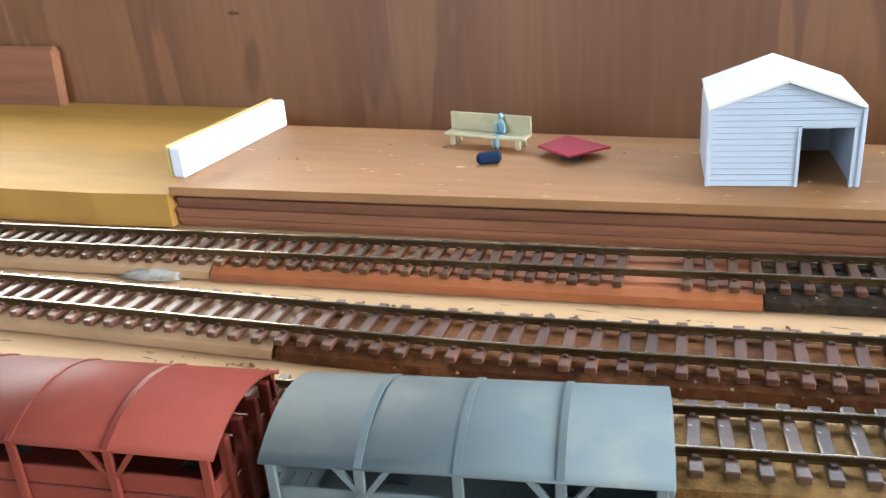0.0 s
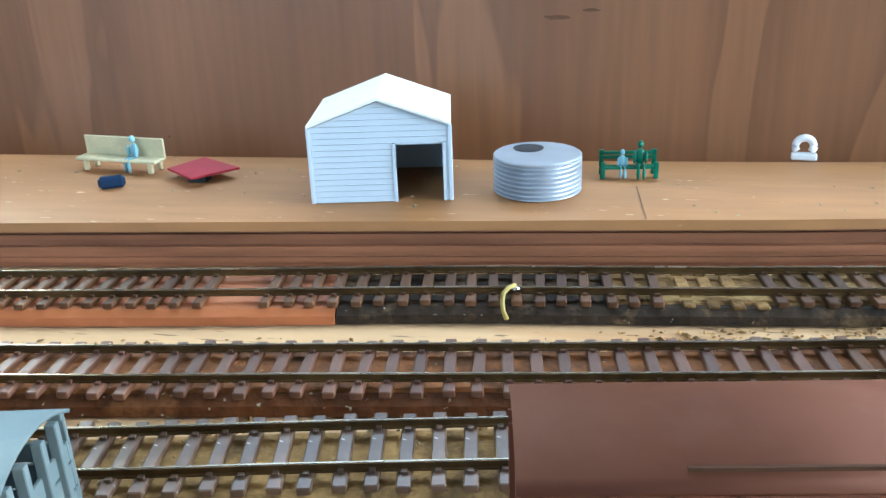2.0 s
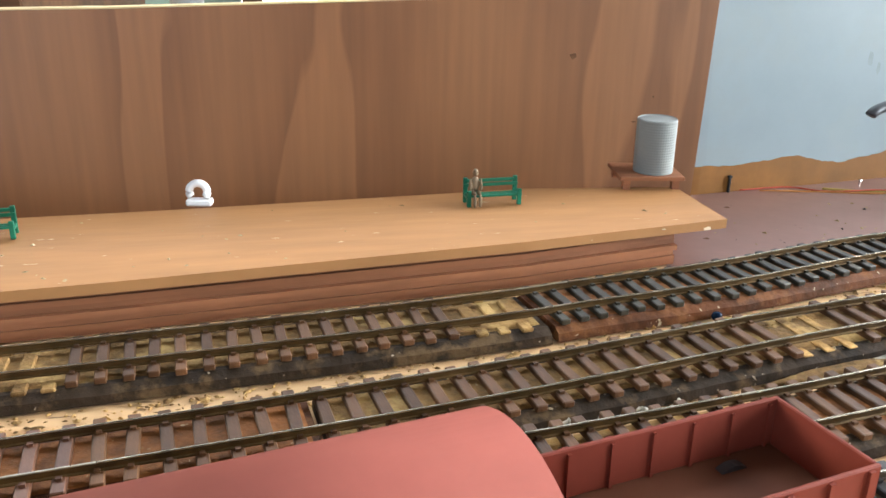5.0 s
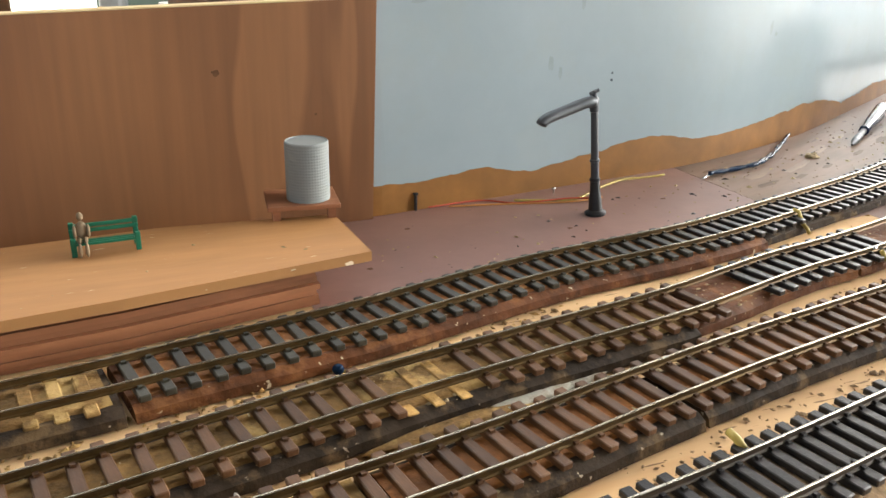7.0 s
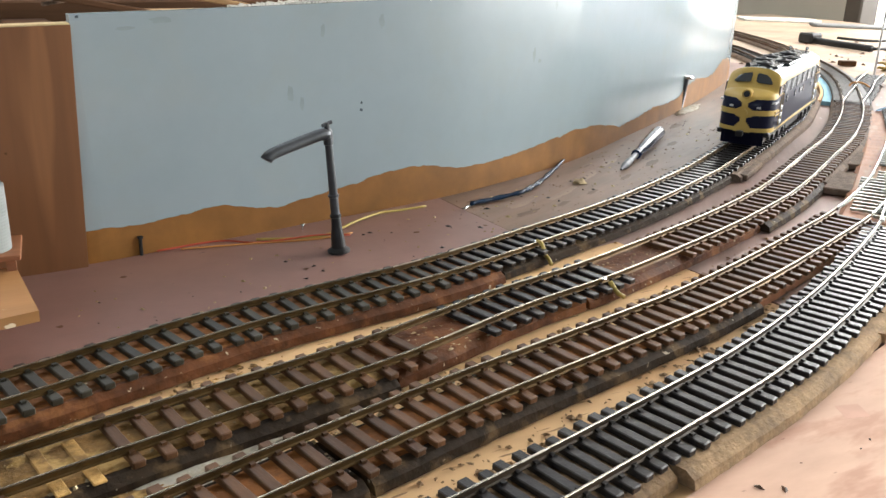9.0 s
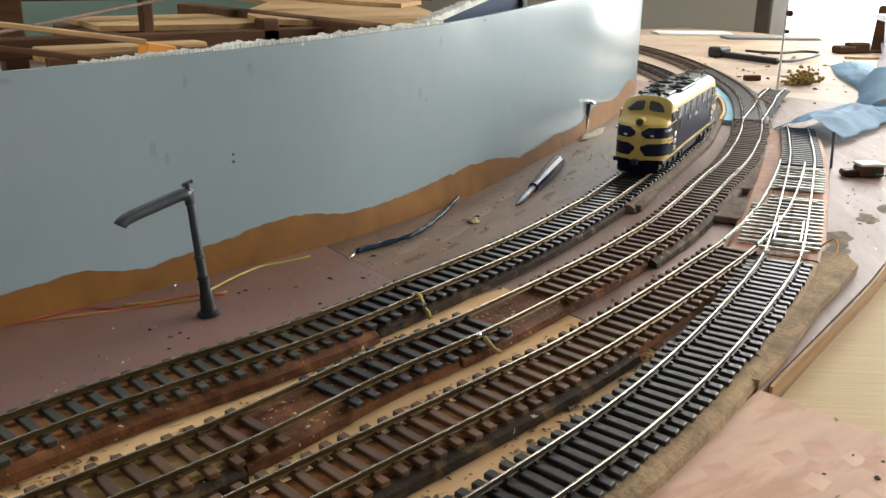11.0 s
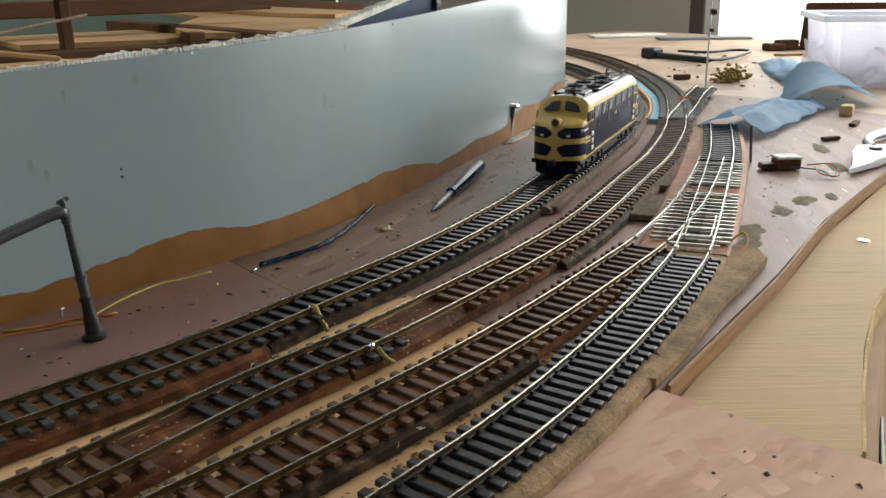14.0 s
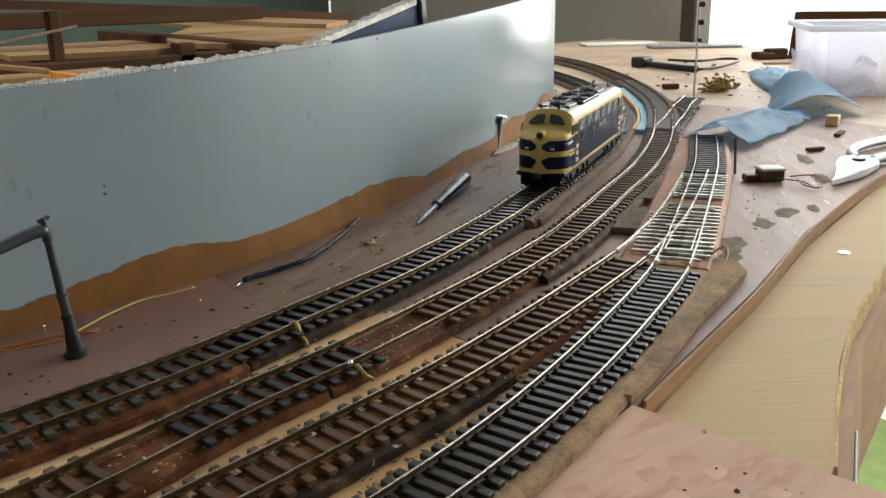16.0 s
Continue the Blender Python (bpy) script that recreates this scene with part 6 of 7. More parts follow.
wire([(0.0785, -0.0495, 0.0095), (0.0790, -0.0530, 0.0088), (0.0785, -0.0560, 0.0050), (0.0790, -0.0590, 0.0030), (0.0780, -0.0620, 0.0012)], "wire_yellow", 0.0009, "short yellow feeder wire soldered to rail")
wire([(0.0752, -0.1025, 0.0085), (0.0770, -0.1040, 0.0052), (0.0780, -0.1060, 0.0034), (0.0800, -0.1072, 0.0024), (0.0806, -0.1092, 0.0014)], "wire_yellow", 0.0010, "short yellow feeder wire soldered to rail")
wire([(-0.4515, -0.1300, 0.0105), (-0.4540, -0.1335, 0.0105), (-0.4550, -0.1360, 0.0085), (-0.4545, -0.1385, 0.0050), (-0.4525, -0.1405, 0.0015)], "wire_yellow", 0.0008, "short yellow feeder wire soldered to rail")
wire([(-0.075, -0.1885, 0.0090), (-0.0745, -0.192, 0.0080), (-0.072, -0.196, 0.003), (-0.071, -0.1985, 0.0012)], "wire_yellow", 0.0012, "short yellow feeder wire soldered to rail")
wire([(0.513, -0.035, 0.004), (0.52, -0.05, 0.006), (0.505, -0.064, 0.002), (0.497, -0.055, 0.003), (0.51, -0.042, 0.005)], "wire_red", 0.0005, "thin red wire curled beside the motor")
wire([(0.500, -0.030, 0.004), (0.507, -0.049, 0.003), (0.500, -0.062, 0.0015), (0.515, -0.058, 0.004)], "bench_green", 0.0005, "thin green wire curled beside the motor")
wire([(0.300, -0.105, 0.002), (0.306, -0.112, 0.010), (0.3, -0.118, 0.006), (0.285, -0.121, 0.002)], "wire_orange", 0.0006, "thin stiff wire standing beside the turnout")
wire([(0.70, 0.215, 0.001), (0.712, 0.222, 0.010), (0.722, 0.213, 0.010), (0.725, 0.2, 0.001)], "wire_orange", 0.0010, "stiff looped wire beside the far turnout")

bead = thing("wire_bead", "small dark blue bead on a bare wire end", "bead")
part("bead", lathe(bmesh.new(), [(0.0006, 0), (0.0017, 0.0006), (0.0020, 0.0018), (0.0015, 0.0030), (0.0005, 0.0034)], 14), "wire_gloss", bead, smooth=True)
part("lead", tube(bmesh.new(), spline([(0.0012, -0.0006, 0.0008), (0.004, -0.0018, 0.0014), (0.0065, -0.0022, 0.0006)], 0.001), 0.0004, 6), "wire_yellow", bead, "bare brass lead")
bead.matrix_basis = pose(-0.1575, -0.1075, 0.0003)
for k, (x, y) in enumerate(((0.0742, -0.0996), (0.0785, -0.0490), (-0.4512, -0.1295))):
    blob = bmesh.new()
    bmesh.ops.create_icosphere(blob, subdivisions=2, radius=1.0)
    for v in blob.verts:
        v.co = Vector((v.co.x * 0.0016, v.co.y * 0.0012, v.co.z * 0.0008)) * (1 + 0.3 * noise.noise(v.co * 2 + Vector((k, 0, 0))))
    o = tagged(part("solder_blob", blob, "rail_steel", smooth=True), "bright solder blob on the rail side", "solder", group="solder blobs")
    o.matrix_basis = pose(x, y, 0.0090, 0, 0, 30)
sd = thing("screwdriver", "small screwdriver with dark blue handle lying flat", "screwdriver")
part("handle", lathe(bmesh.new(), [(0.0030, 0), (0.0046, 0.002), (0.0050, 0.006), (0.0047, 0.030), (0.0040, 0.055), (0.0031, 0.070), (0.0029, 0.076), (0.0036, 0.079), (0.0034, 0.082)], 10), "handle_blue", sd, "glossy dark blue faceted handle")
part("shaft", lathe(bmesh.new(), [(0.0021, 0.082), (0.0020, 0.098), (0.0026, 0.104), (0.0024, 0.114), (0.0006, 0.125)], 12), "crane_metal", sd, "dark steel shaft and blade")
a, b = Vector((0.335, 0.129, 0.0055)), Vector((0.228, 0.057, 0.0018))
sd.matrix_basis = Matrix.Translation(a) @ (b - a).to_track_quat("Z", "Y").to_matrix().to_4x4()

screw = thing("coach_screw", "steel coach screw standing on its point", "screw")
part("head", lathe(bmesh.new(), [(0.0058, 0.0285), (0.0062, 0.0300), (0.0050, 0.0312)], 18), "steel", screw)
prof = [(0.0012, 0.0)]
for k in range(9):
    prof += [(0.0030, 0.0008 + k * 0.0018), (0.0021, 0.0017 + k * 0.0018)]
part("thread", lathe(bmesh.new(), prof + [(0.0024, 0.018), (0.0024, 0.0285)], 14), "crane_metal", screw)
screw.matrix_basis = pose(0.448, 0.216, 0.0003, 4, 5, 0)

motor = thing("point_motor", "small point motor with white top and trailing leads", "motor")
part("coil_box", boxes((-0.009, 0.009, -0.0065, 0.0065, 0, 0.008), bevel=0.001), "sleeper_brown", motor, "dark coil housing")
part("cover", boxes((-0.0095, 0.0095, -0.0075, 0.0075, 0.0081, 0.0100), bevel=0.0006), "card", motor, "white top plate")
part("bracket", boxes((-0.020, -0.0095, -0.005, 0.005, 0, 0.005), bevel=0.001), "sleeper_brown", motor, "small metal bracket")
motor.matrix_basis = pose(0.507, -0.022, 0.0002, 0, 0, -35)
post = tagged(part("thin_rod", cyl(bmesh.new(), (0, 0, 0), (0.002, 0.003, 0.028), 0.0011, seg=8), "crane_metal"), "thin dark rod standing upright in the baseboard", "rod")
post.matrix_basis = pose(0.508, 0.008, 0.0)

pl = thing("pliers", "pale metal pliers lying on the baseboard", "pliers")
bm = bmesh.new()
jaw = [(0.0, 0.0), (0.03, 0.008), (0.06, 0.022), (0.085, 0.030), (0.105, 0.024), (0.105, 0.008), (0.085, -0.002), (0.05, -0.004)]
prism(bm, jaw, 0.001, 0.007)
bmesh.ops.bevel(bm, geom=bm.edges[:], offset=0.0012, segments=1, affect="EDGES")
part("jaw", bm, "plier_metal", pl, "pale steel jaws")
part("pivot", cyl(bmesh.new(), (0.082, 0.013, 0.007), (0.082, 0.013, 0.0085), 0.005, seg=18), "black", pl)
for s in (0, 1):
    part("handle", tube(bmesh.new(), spline([(0.098, 0.02 - 0.01 * s, 0.004), (0.12, 0.034 - 0.03 * s, 0.005), (0.16, 0.040 - 0.06 * s, 0.005), (0.22, 0.030 - 0.06 * s, 0.005)], 0.006), 0.0038, 10), "plier_metal", pl, "pale handle", smooth=True)
pl.matrix_basis = pose(0.512, -0.067, 0.0002, 0, 0, 4)

offcut = tagged(part("wood_offcut", boxes((-0.009, 0.009, -0.006, 0.006, 0, 0.010), bevel=0.0008), "pale_ply"), "small pale wood offcut on the baseboard", "wood")
offcut.matrix_basis = pose(0.785, 0.070, 0.0001, 0, 0, 20)
chip = tagged(part("sawdust_lump", bmesh.new(), "bed_pale"), "small pale crumb of filler on baseboard", "crumb")
bm = bmesh.new()
bmesh.ops.create_icosphere(bm, subdivisions=2, radius=0.004)
for v in bm.verts:
    v.co = v.co * (1 + 0.5 * noise.noise(v.co * 400))
    v.co.z = max(v.co.z * 0.6, -0.0005)
bm.to_mesh(chip.data)
bm.free()
chip.matrix_basis = pose(0.188, 0.049, 0.0006)
sh = thing("wood_screw", "flat cross-head screw sunk in plywood shelf", "screw")
part("head", lathe(bmesh.new(), [(0.0034, -0.001), (0.0036, 0.0004), (0.0030, 0.0008)], 18), "steel", sh)
part("slot", boxes((-0.0022, 0.0022, -0.0003, 0.0003, 0.00082, 0.0010), (-0.0003, 0.0003, -0.0022, 0.0022, 0.00083, 0.00101)), "black", sh)
sh.matrix_basis = pose(0.398, -0.134, -0.0090)


def cloth(label, outline, height, seed, ripple=0.5, tilt=0.0, n=44):
    """A soft sheet between four corners: one broad arch across it, with a few long folds."""
    a, b, c, d = [Vector((*p, 0)) for p in outline]
    bm = bmesh.new()
    g = []
    for i in range(n):
        row = []
        for j in range(n):
            u, v = i / (n - 1), j / (n - 1)
            p = (a * (1 - u) + b * u) * (1 - v) + (d * (1 - u) + c * u) * v
            q = Vector((u * 1.6, v * 2.2, seed))
            arch = math.sin(math.pi * (0.04 + 0.92 * u)) ** 0.8
            z = height * arch * (1 - tilt * v) * (1 + ripple * noise.noise(q)) + height * 0.22 * ripple * abs(noise.noise(q * 2.7)) + 0.0042 * (0.4 - abs(noise.noise(q * 2.3))) * arch + 0.0012 * (0.4 - abs(noise.noise(q * 5.1))) * arch
            w = 0.014 * ripple + 0.004
            row.append(bm.verts.new((p.x + w * noise.noise(q * 1.7 + Vector((9, 0, 0))), p.y + w * noise.noise(q * 1.7 + Vector((0, 9, 0))), max(z, 0.0) + 0.001)))
        g.append(row)
    for i in range(n - 1):
        for j in range(n - 1):
            bm.faces.new((g[i][j], g[i + 1][j], g[i + 1][j + 1], g[i][j + 1]))
    bmesh.ops.solidify(bm, geom=bm.faces[:], thickness=0.0006)
    return tagged(part("cloth", bm, "cloth", smooth=True), label, "cloth", group="crumpled blue cloths")


cloth("crumpled blue paper cloth arched over the track", [(0.596, 0.118), (0.606, 0.056), (0.738, 0.082), (0.722, 0.140)], 0.0185, 2.0, 0.14, 0.1)
cloth("blue paper cloth trailing from the arched one", [(0.715, 0.118), (0.730, 0.078), (0.80, 0.105), (0.79, 0.140)], 0.012, 5.0, 0.6, 0.3)
cloth("crumpled blue paper cloth lying on the baseboard", [(0.95, 0.235), (0.965, 0.205), (1.22, 0.36), (1.16, 0.40)], 0.011, 7.0, 0.35, 0.2)
cloth("blue paper cloth folded down beside the tub", [(0.765, 0.125), (0.87, 0.078), (0.985, 0.19), (0.92, 0.222)], 0.024, 12.0, 0.3, -0.3)

sig = thing("signal_post", "thin model signal post with two round lamps", "signal")
part("post", cyl(bmesh.new(), (0, 0, 0), (0, 0, 0.118), 0.0014, 0.0011, seg=10), "silver", sig)
for z in (0.072, 0.094, 0.116):
    h = part("lamp_head", lathe(bmesh.new(), [(0.0045, 0), (0.0050, 0.002), (0.0046, 0.007), (0.0030, 0.0085)], 18), "signal_red", sig, "dark red round lamp")
    h.matrix_basis = Matrix.Translation((0.001, -0.003, z)) @ Matrix.Rotation(math.pi / 2, 4, "X") @ Matrix.Scale(0.55 if z < 0.08 else 0.8, 4)
sig.matrix_basis = pose(0.879, 0.302, 0.0, 0, 0, -30)


def lichen():
    bm = bmesh.new()
    rnd = random.Random(5)
    for k in range(260):
        c = Vector((rnd.gauss(0, 0.015), rnd.gauss(0, 0.011), abs(rnd.gauss(0.008, 0.007))))
        r = bmesh.ops.create_icosphere(bm, subdivisions=1, radius=rnd.uniform(0.0015, 0.004))
        for v in r["verts"]:
            v.co = Vector((v.co.x, v.co.y, v.co.z * 0.8)) * (1 + 0.4 * noise.noise(v.co * 700 + c * 50)) + c
            v.co.z = max(v.co.z, 0)
    return bm


tagged(part("lichen_clump", lichen(), "moss"), "clump of dry yellow-brown scenery lichen", "lichen").matrix_basis = pose(0.955, 0.315, 0.0002) @ Matrix.Scale(0.8, 4)

tub = thing("plastic_tub", "translucent milky plastic storage tub on baseboard", "storage tub")
bm = bmesh.new()
lo = [(-0.11, -0.08), (0.11, -0.08), (0.11, 0.08), (-0.11, 0.08)]
L = [bm.verts.new((x * 0.93, y * 0.9, 0.0)) for x, y in lo]
U = [bm.verts.new((x, y, 0.085)) for x, y in lo]
bm.faces.new(L)
for k in range(4):
    bm.faces.new((L[k], L[(k + 1) % 4], U[(k + 1) % 4], U[k]))
bmesh.ops.bevel(bm, geom=[e for e in bm.edges if abs(e.verts[0].co.z - e.verts[1].co.z) > 0.01], offset=0.015, segments=3, affect="EDGES")
bmesh.ops.solidify(bm, geom=bm.faces[:], thickness=0.0018)
part("body", bm, "tub_plastic", tub, "milky translucent tub")
part("rim", boxes((-0.117, 0.117, -0.087, -0.079, 0.080, 0.088), (-0.117, 0.117, 0.079, 0.087, 0.080, 0.088), (-0.117, -0.109, -0.079, 0.079, 0.080, 0.088), (0.109, 0.117, -0.079, 0.079, 0.080, 0.088), bevel=0.001), "plastic", tub, "white rim")
part("contents", boxes((-0.08, 0.05, -0.05, 0.04, 0.002, 0.03), bevel=0.006), "pale_ply", tub, "muted contents seen through wall")
tub.matrix_basis = pose(1.105, 0.160, 0.0003, 0, 0, -52)

bag_mesh = bmesh.new()
g = []
for i in range(22):
    row = []
    for j in range(22):
        u, v = i / 21, j / 21
        q = Vector((u * 3.0, v * 3.0, 4.0))
        row.append(bag_mesh.verts.new((-0.05 + 0.10 * u + 0.012 * noise.noise(q), -0.02 + 0.03 * noise.noise(q * 1.3 + Vector((3, 0, 0))) + 0.03 * v, 0.002 + 0.075 * v * (0.75 + 0.4 * noise.noise(Vector((u * 4, 0, 2)))))))
    g.append(row)
for i in range(21):
    for j in range(21):
        bag_mesh.faces.new((g[i][j], g[i + 1][j], g[i + 1][j + 1], g[i][j + 1]))
bmesh.ops.solidify(bag_mesh, geom=bag_mesh.faces[:], thickness=0.0005)
bag_thing = tagged(part("plastic_bag", bag_mesh, "tub_plastic", smooth=False), "crumpled clear plastic bag standing against the tub", "bag")
bag_thing.matrix_basis = pose(1.005, 0.185, 0.0003, 0, 0, -60)

for x, y, sx, sy, turn, lab in ((1.56, 0.98, 0.085, 0.035, -35, "pale card sheet lying at baseboard end"), (1.60, 0.80, 0.10, 0.03, -40, "dark grey card strip lying at baseboard end")):
    o = tagged(part("card_sheet", boxes((-sx, sx, -sy, sy, 0, 0.005), bevel=0.001), "tin_grey" if "grey" in lab else "card"), lab, "card", group="card sheets")
    o.matrix_basis = pose(x, y, 0.0003, 0, 0, turn)
plank = part("plank", prism(bmesh.new(), [(0.34, 0.0), (0.530, 0.0), (0.525, 0.080), (0.522, 0.083), (0.34, 0.086)], 0.0, 0.022), "frame_wood")
tagged(plank, "dark brown plank standing on edge behind the tub", "plank")
plank.matrix_basis = Matrix(((0, 0, 1, 1.52), (1, 0, 0, 0), (0, 1, 0, -0.0003), (0, 0, 0, 1)))
tool = thing("soldering_tool", "dark hand tool with cable lying on the baseboard", "tool")
part("grip", tube(bmesh.new(), spline([(1.165, 0.60, 0.0058), (1.145, 0.53, 0.0058), (1.135, 0.47, 0.0058)], 0.01), 0.0055, 10), "black", tool, smooth=True)
part("head", boxes((1.152, 1.182, 0.594, 0.622, 0.0002, 0.017), bevel=0.003), "black", tool, "black block at the tool end")
part("cable", tube(bmesh.new(), spline([(1.135, 0.47, 0.006), (1.2, 0.47, 0.006), (1.30, 0.50, 0.008), (1.33, 0.55, 0.006), (1.26, 0.56, 0.006), (1.25, 0.62, 0.006)], 0.012), 0.0024, 8), "black", tool, "dark grey cable", smooth=True)
bark = tagged(part("timber_scrap", boxes((-0.034, 0.0, -0.014, 0.014, 0, 0.013), (-0.012, 0.030, -0.009, 0.011, 0, 0.019), (0.022, 0.075, -0.006, 0.004, 0, 0.006), bevel=0.0028), "frame_wood"), "dark brown timber scrap on the baseboard", "timber")
bark.matrix_basis = pose(1.44, 0.52, 0.0003, 0, 0, -30)
low = tagged(part("timber_scrap", boxes((-0.011, 0.011, -0.005, 0.005, 0, 0.007), bevel=0.001), "frame_wood"), "small brown timber scrap on the baseboard", "timber")
low.matrix_basis = pose(0.93, 0.375, 0.0003, 0, 0, -30)

foam_line = spline([(0.606, 0.176), (0.66, 0.212), (0.724, 0.264), (0.795, 0.335), (0.87, 0.414)], 0.006)
under = thing("foam_underlay", "pale blue foam underlay strip beside the track", "underlay")
part("strip", sweep(bmesh.new(), foam_line, [(-0.0045, 0.0002), (0.0045, 0.0002), (0.0040, 0.0042), (-0.0040, 0.0042)]), "blue_foam", under)
part("edge", sweep(bmesh.new(), foam_line, [(0.0046, 0.0002), (0.0085, 0.0002), (0.0080, 0.0048), (0.0050, 0.0048)]), "base_pine", under, "cream timber edge")
for x, y, lx, ly, h, turn, mat, lab in (
    (1.22, 0.50, 0.035, 0.003, 0.004, 28, "frame_wood", "thin dark offcut lying on baseboard"),
    (1.36, 0.44, 0.045, 0.003, 0.004, -38, "sheet_ply", "thin pale offcut lying on baseboard"),
    (0.73, 0.035, 0.012, 0.003, 0.003, 15, "frame_wood", "small dark offcut on dusty baseboard"),
    (0.64, 0.012, 0.009, 0.0025, 0.003, -20, "frame_wood", "small dark offcut on dusty baseboard"),
    (0.50, 0.055, 0.016, 0.005, 0.004, 32, "sheet_ply", "small pale offcut beside the siding"),
    (0.305, 0.022, 0.022, 0.007, 0.0042, 27, "bed_far", "thin cork offcut between the tracks"),
    (0.335, -0.030, 0.026, 0.008, 0.0042, 26, "bed_far", "thin cork offcut between the tracks"),
    (0.405, 0.004, 0.024, 0.007, 0.0042, 28, "bed_far", "thin cork offcut between the tracks"),
):
    o = tagged(part("offcut", boxes((-lx, lx, -ly, ly, 0, h), bevel=0.0006), mat), lab, "offcut", group="loose offcuts")
    o.matrix_basis = pose(x, y, 0.0003, 0, 0, turn)


def debris(seed, n, place, mat, label, size=(0.0006, 0.0022), z=0.0001):
    """Scattered crumbs and chips lying on a board."""
    bm = bmesh.new()
    rnd = random.Random(seed)
    for k in range(n):
        x, y = place(rnd)
        s = rnd.uniform(*size) * rnd.choice((0.6, 1.0, 1.0, 1.5))
        m = Matrix.Translation((x, y, z)) @ Matrix.Rotation(rnd.uniform(0, 6.3), 4, "Z")
        e = rnd.uniform(0.3, 0.8)
        a = [bm.verts.new(m @ Vector((s * u * (1 + rnd.uniform(-0.3, 0.3)), s * e * w * (1 + rnd.uniform(-0.3, 0.3)), 0))) for u, w in ((-1, -0.6), (0.2, -1), (1, 0), (0.3, 1), (-0.8, 0.7))]
        t = bm.verts.new(m @ Vector((rnd.uniform(-0.2, 0.2) * s, 0, s * rnd.uniform(0.3, 0.7))))
        for j in range(5):
            bm.faces.new((a[j], a[(j + 1) % 5], t))
    tagged(part("debris", bm, mat), label, "debris", kind="stuff")


def beside(line, x0, x1, lo, hi):
    def pick(rnd):
        p, h = along(line, rnd.uniform(x0, x1))
        off = rnd.uniform(lo, hi)
        return p.x - math.sin(h) * off, p.y + math.cos(h) * off
    return pick


debris(1, 110, beside(T4, 0.32, 0.62, -0.062, -0.028), "putty", "pale dust and crumbs on the baseboard", (0.0003, 0.0011))
debris(2, 36, beside(T4, 0.32, 0.62, -0.062, -0.028), "sleeper_brown", "dark crumbs on the baseboard", (0.0003, 0.0010))
debris(3, 150, lambda r: (r.uniform(0.75, 1.3), r.uniform(0.12, 0.6)), "sleeper_brown", "dark crumbs on the baseboard", (0.001, 0.005))
debris(22, 170, beside(T1, 0.09, 0.45, 0.020, 0.085), "worn_pale", "pale splinters and dust along the panel foot", (0.0003, 0.0011))
debris(23, 80, beside(T1, 0.09, 0.45, 0.018, 0.085), "sleeper_brown", "dark crumbs along the panel foot", (0.0002, 0.0008))
debris(4, 120, beside(T1, -0.12, 0.45, 0.024, 0.075), "bed_pale", "pale chips between track and backdrop", (0.0004, 0.0014))
debris(5, 60, beside(T1, -0.12, 0.45, 0.024, 0.075), "sleeper_black", "dark chips between track and backdrop", (0.0004, 0.0014))
debris(6, 420, beside(T2, -0.7, 0.2, -0.027, -0.0195), "bed_gritty", "grit along the foot of roadbed", (0.0004, 0.0012))
debris(7, 200, beside(T2, -0.7, 0.2, 0.016, 0.030), "bed_gritty", "grit along the foot of roadbed", (0.0004, 0.0012))
debris(20, 320, beside(T2, -0.42, -0.06, 0.0145, 0.034), "bed_gritty", "golden grit between the tracks", (0.0004, 0.0015))
debris(21, 520, beside(T2, -0.42, -0.06, 0.0145, 0.034), "bed_sand", "pale grit between the tracks", (0.0003, 0.0012))
debris(8, 160, beside(T3, -0.7, 0.12, 0.017, 0.026), "bed_gritty", "grit along the foot of roadbed", (0.0004, 0.0012))
debris(9, 260, beside(T4, -0.1, 0.25, 0.018, 0.028), "bed_cork", "sandy grit beside the siding", (0.0004, 0.0012))
debris(10, 70, lambda r: (r.uniform(-0.75, -0.14), r.uniform(-0.085, -0.02)), "bed_pale", "pale flecks on the platform top", (0.0004, 0.0012), PZ)
debris(14, 420, beside(T2, -0.15, -0.085, -0.026, -0.0165), "putty", "grey-white plaster flakes along the roadbed", (0.0006, 0.0018))
debris(15, 260, beside(T3, -0.08, 0.1, 0.0125, 0.018), "bed_pale", "pale crumbs along sleeper ends", (0.0004, 0.0014))
debris(16, 300, beside(T1, -0.22, 0.27, -0.013, 0.013), "bed_rust", "rusty crumbs between the sleepers", (0.0003, 0.0009), BED_TOP + 0.0002)
debris(17, 300, beside(T2, -0.02, 0.2, -0.012, 0.012), "bed_pale", "pale crumbs between the rails", (0.0002, 0.0008), BED_TOP)
debris(18, 420, beside(T1, -0.12, 0.27, 0.0145, 0.0195), "bed_cork", "brown glue crumbs along the roadbed foot", (0.0004, 0.0014))
debris(19, 420, beside(T4, -0.1, 0.15, 0.0125, 0.021), "bed_cork", "sandy grit along the siding", (0.0003, 0.0012))
debris(11, 300, beside(T2, -0.3, -0.04, -0.0145, 0.0145), "bed_pale", "ballast crumbs between the sleepers", (0.0004, 0.0011), BED_TOP)
debris(12, 300, beside(T3, -0.6, 0.1, -0.014, 0.014), "bed_pale", "ballast crumbs between the sleepers", (0.0003, 0.0010), BED_TOP)
debris(13, 60, lambda r: (r.uniform(0.0, 0.145), r.uniform(-0.33, -0.215)), "sleeper_brown", "dark specks on raw plywood", (0.0004, 0.0012), 0.0003)

# ---- behind the backdrop ----


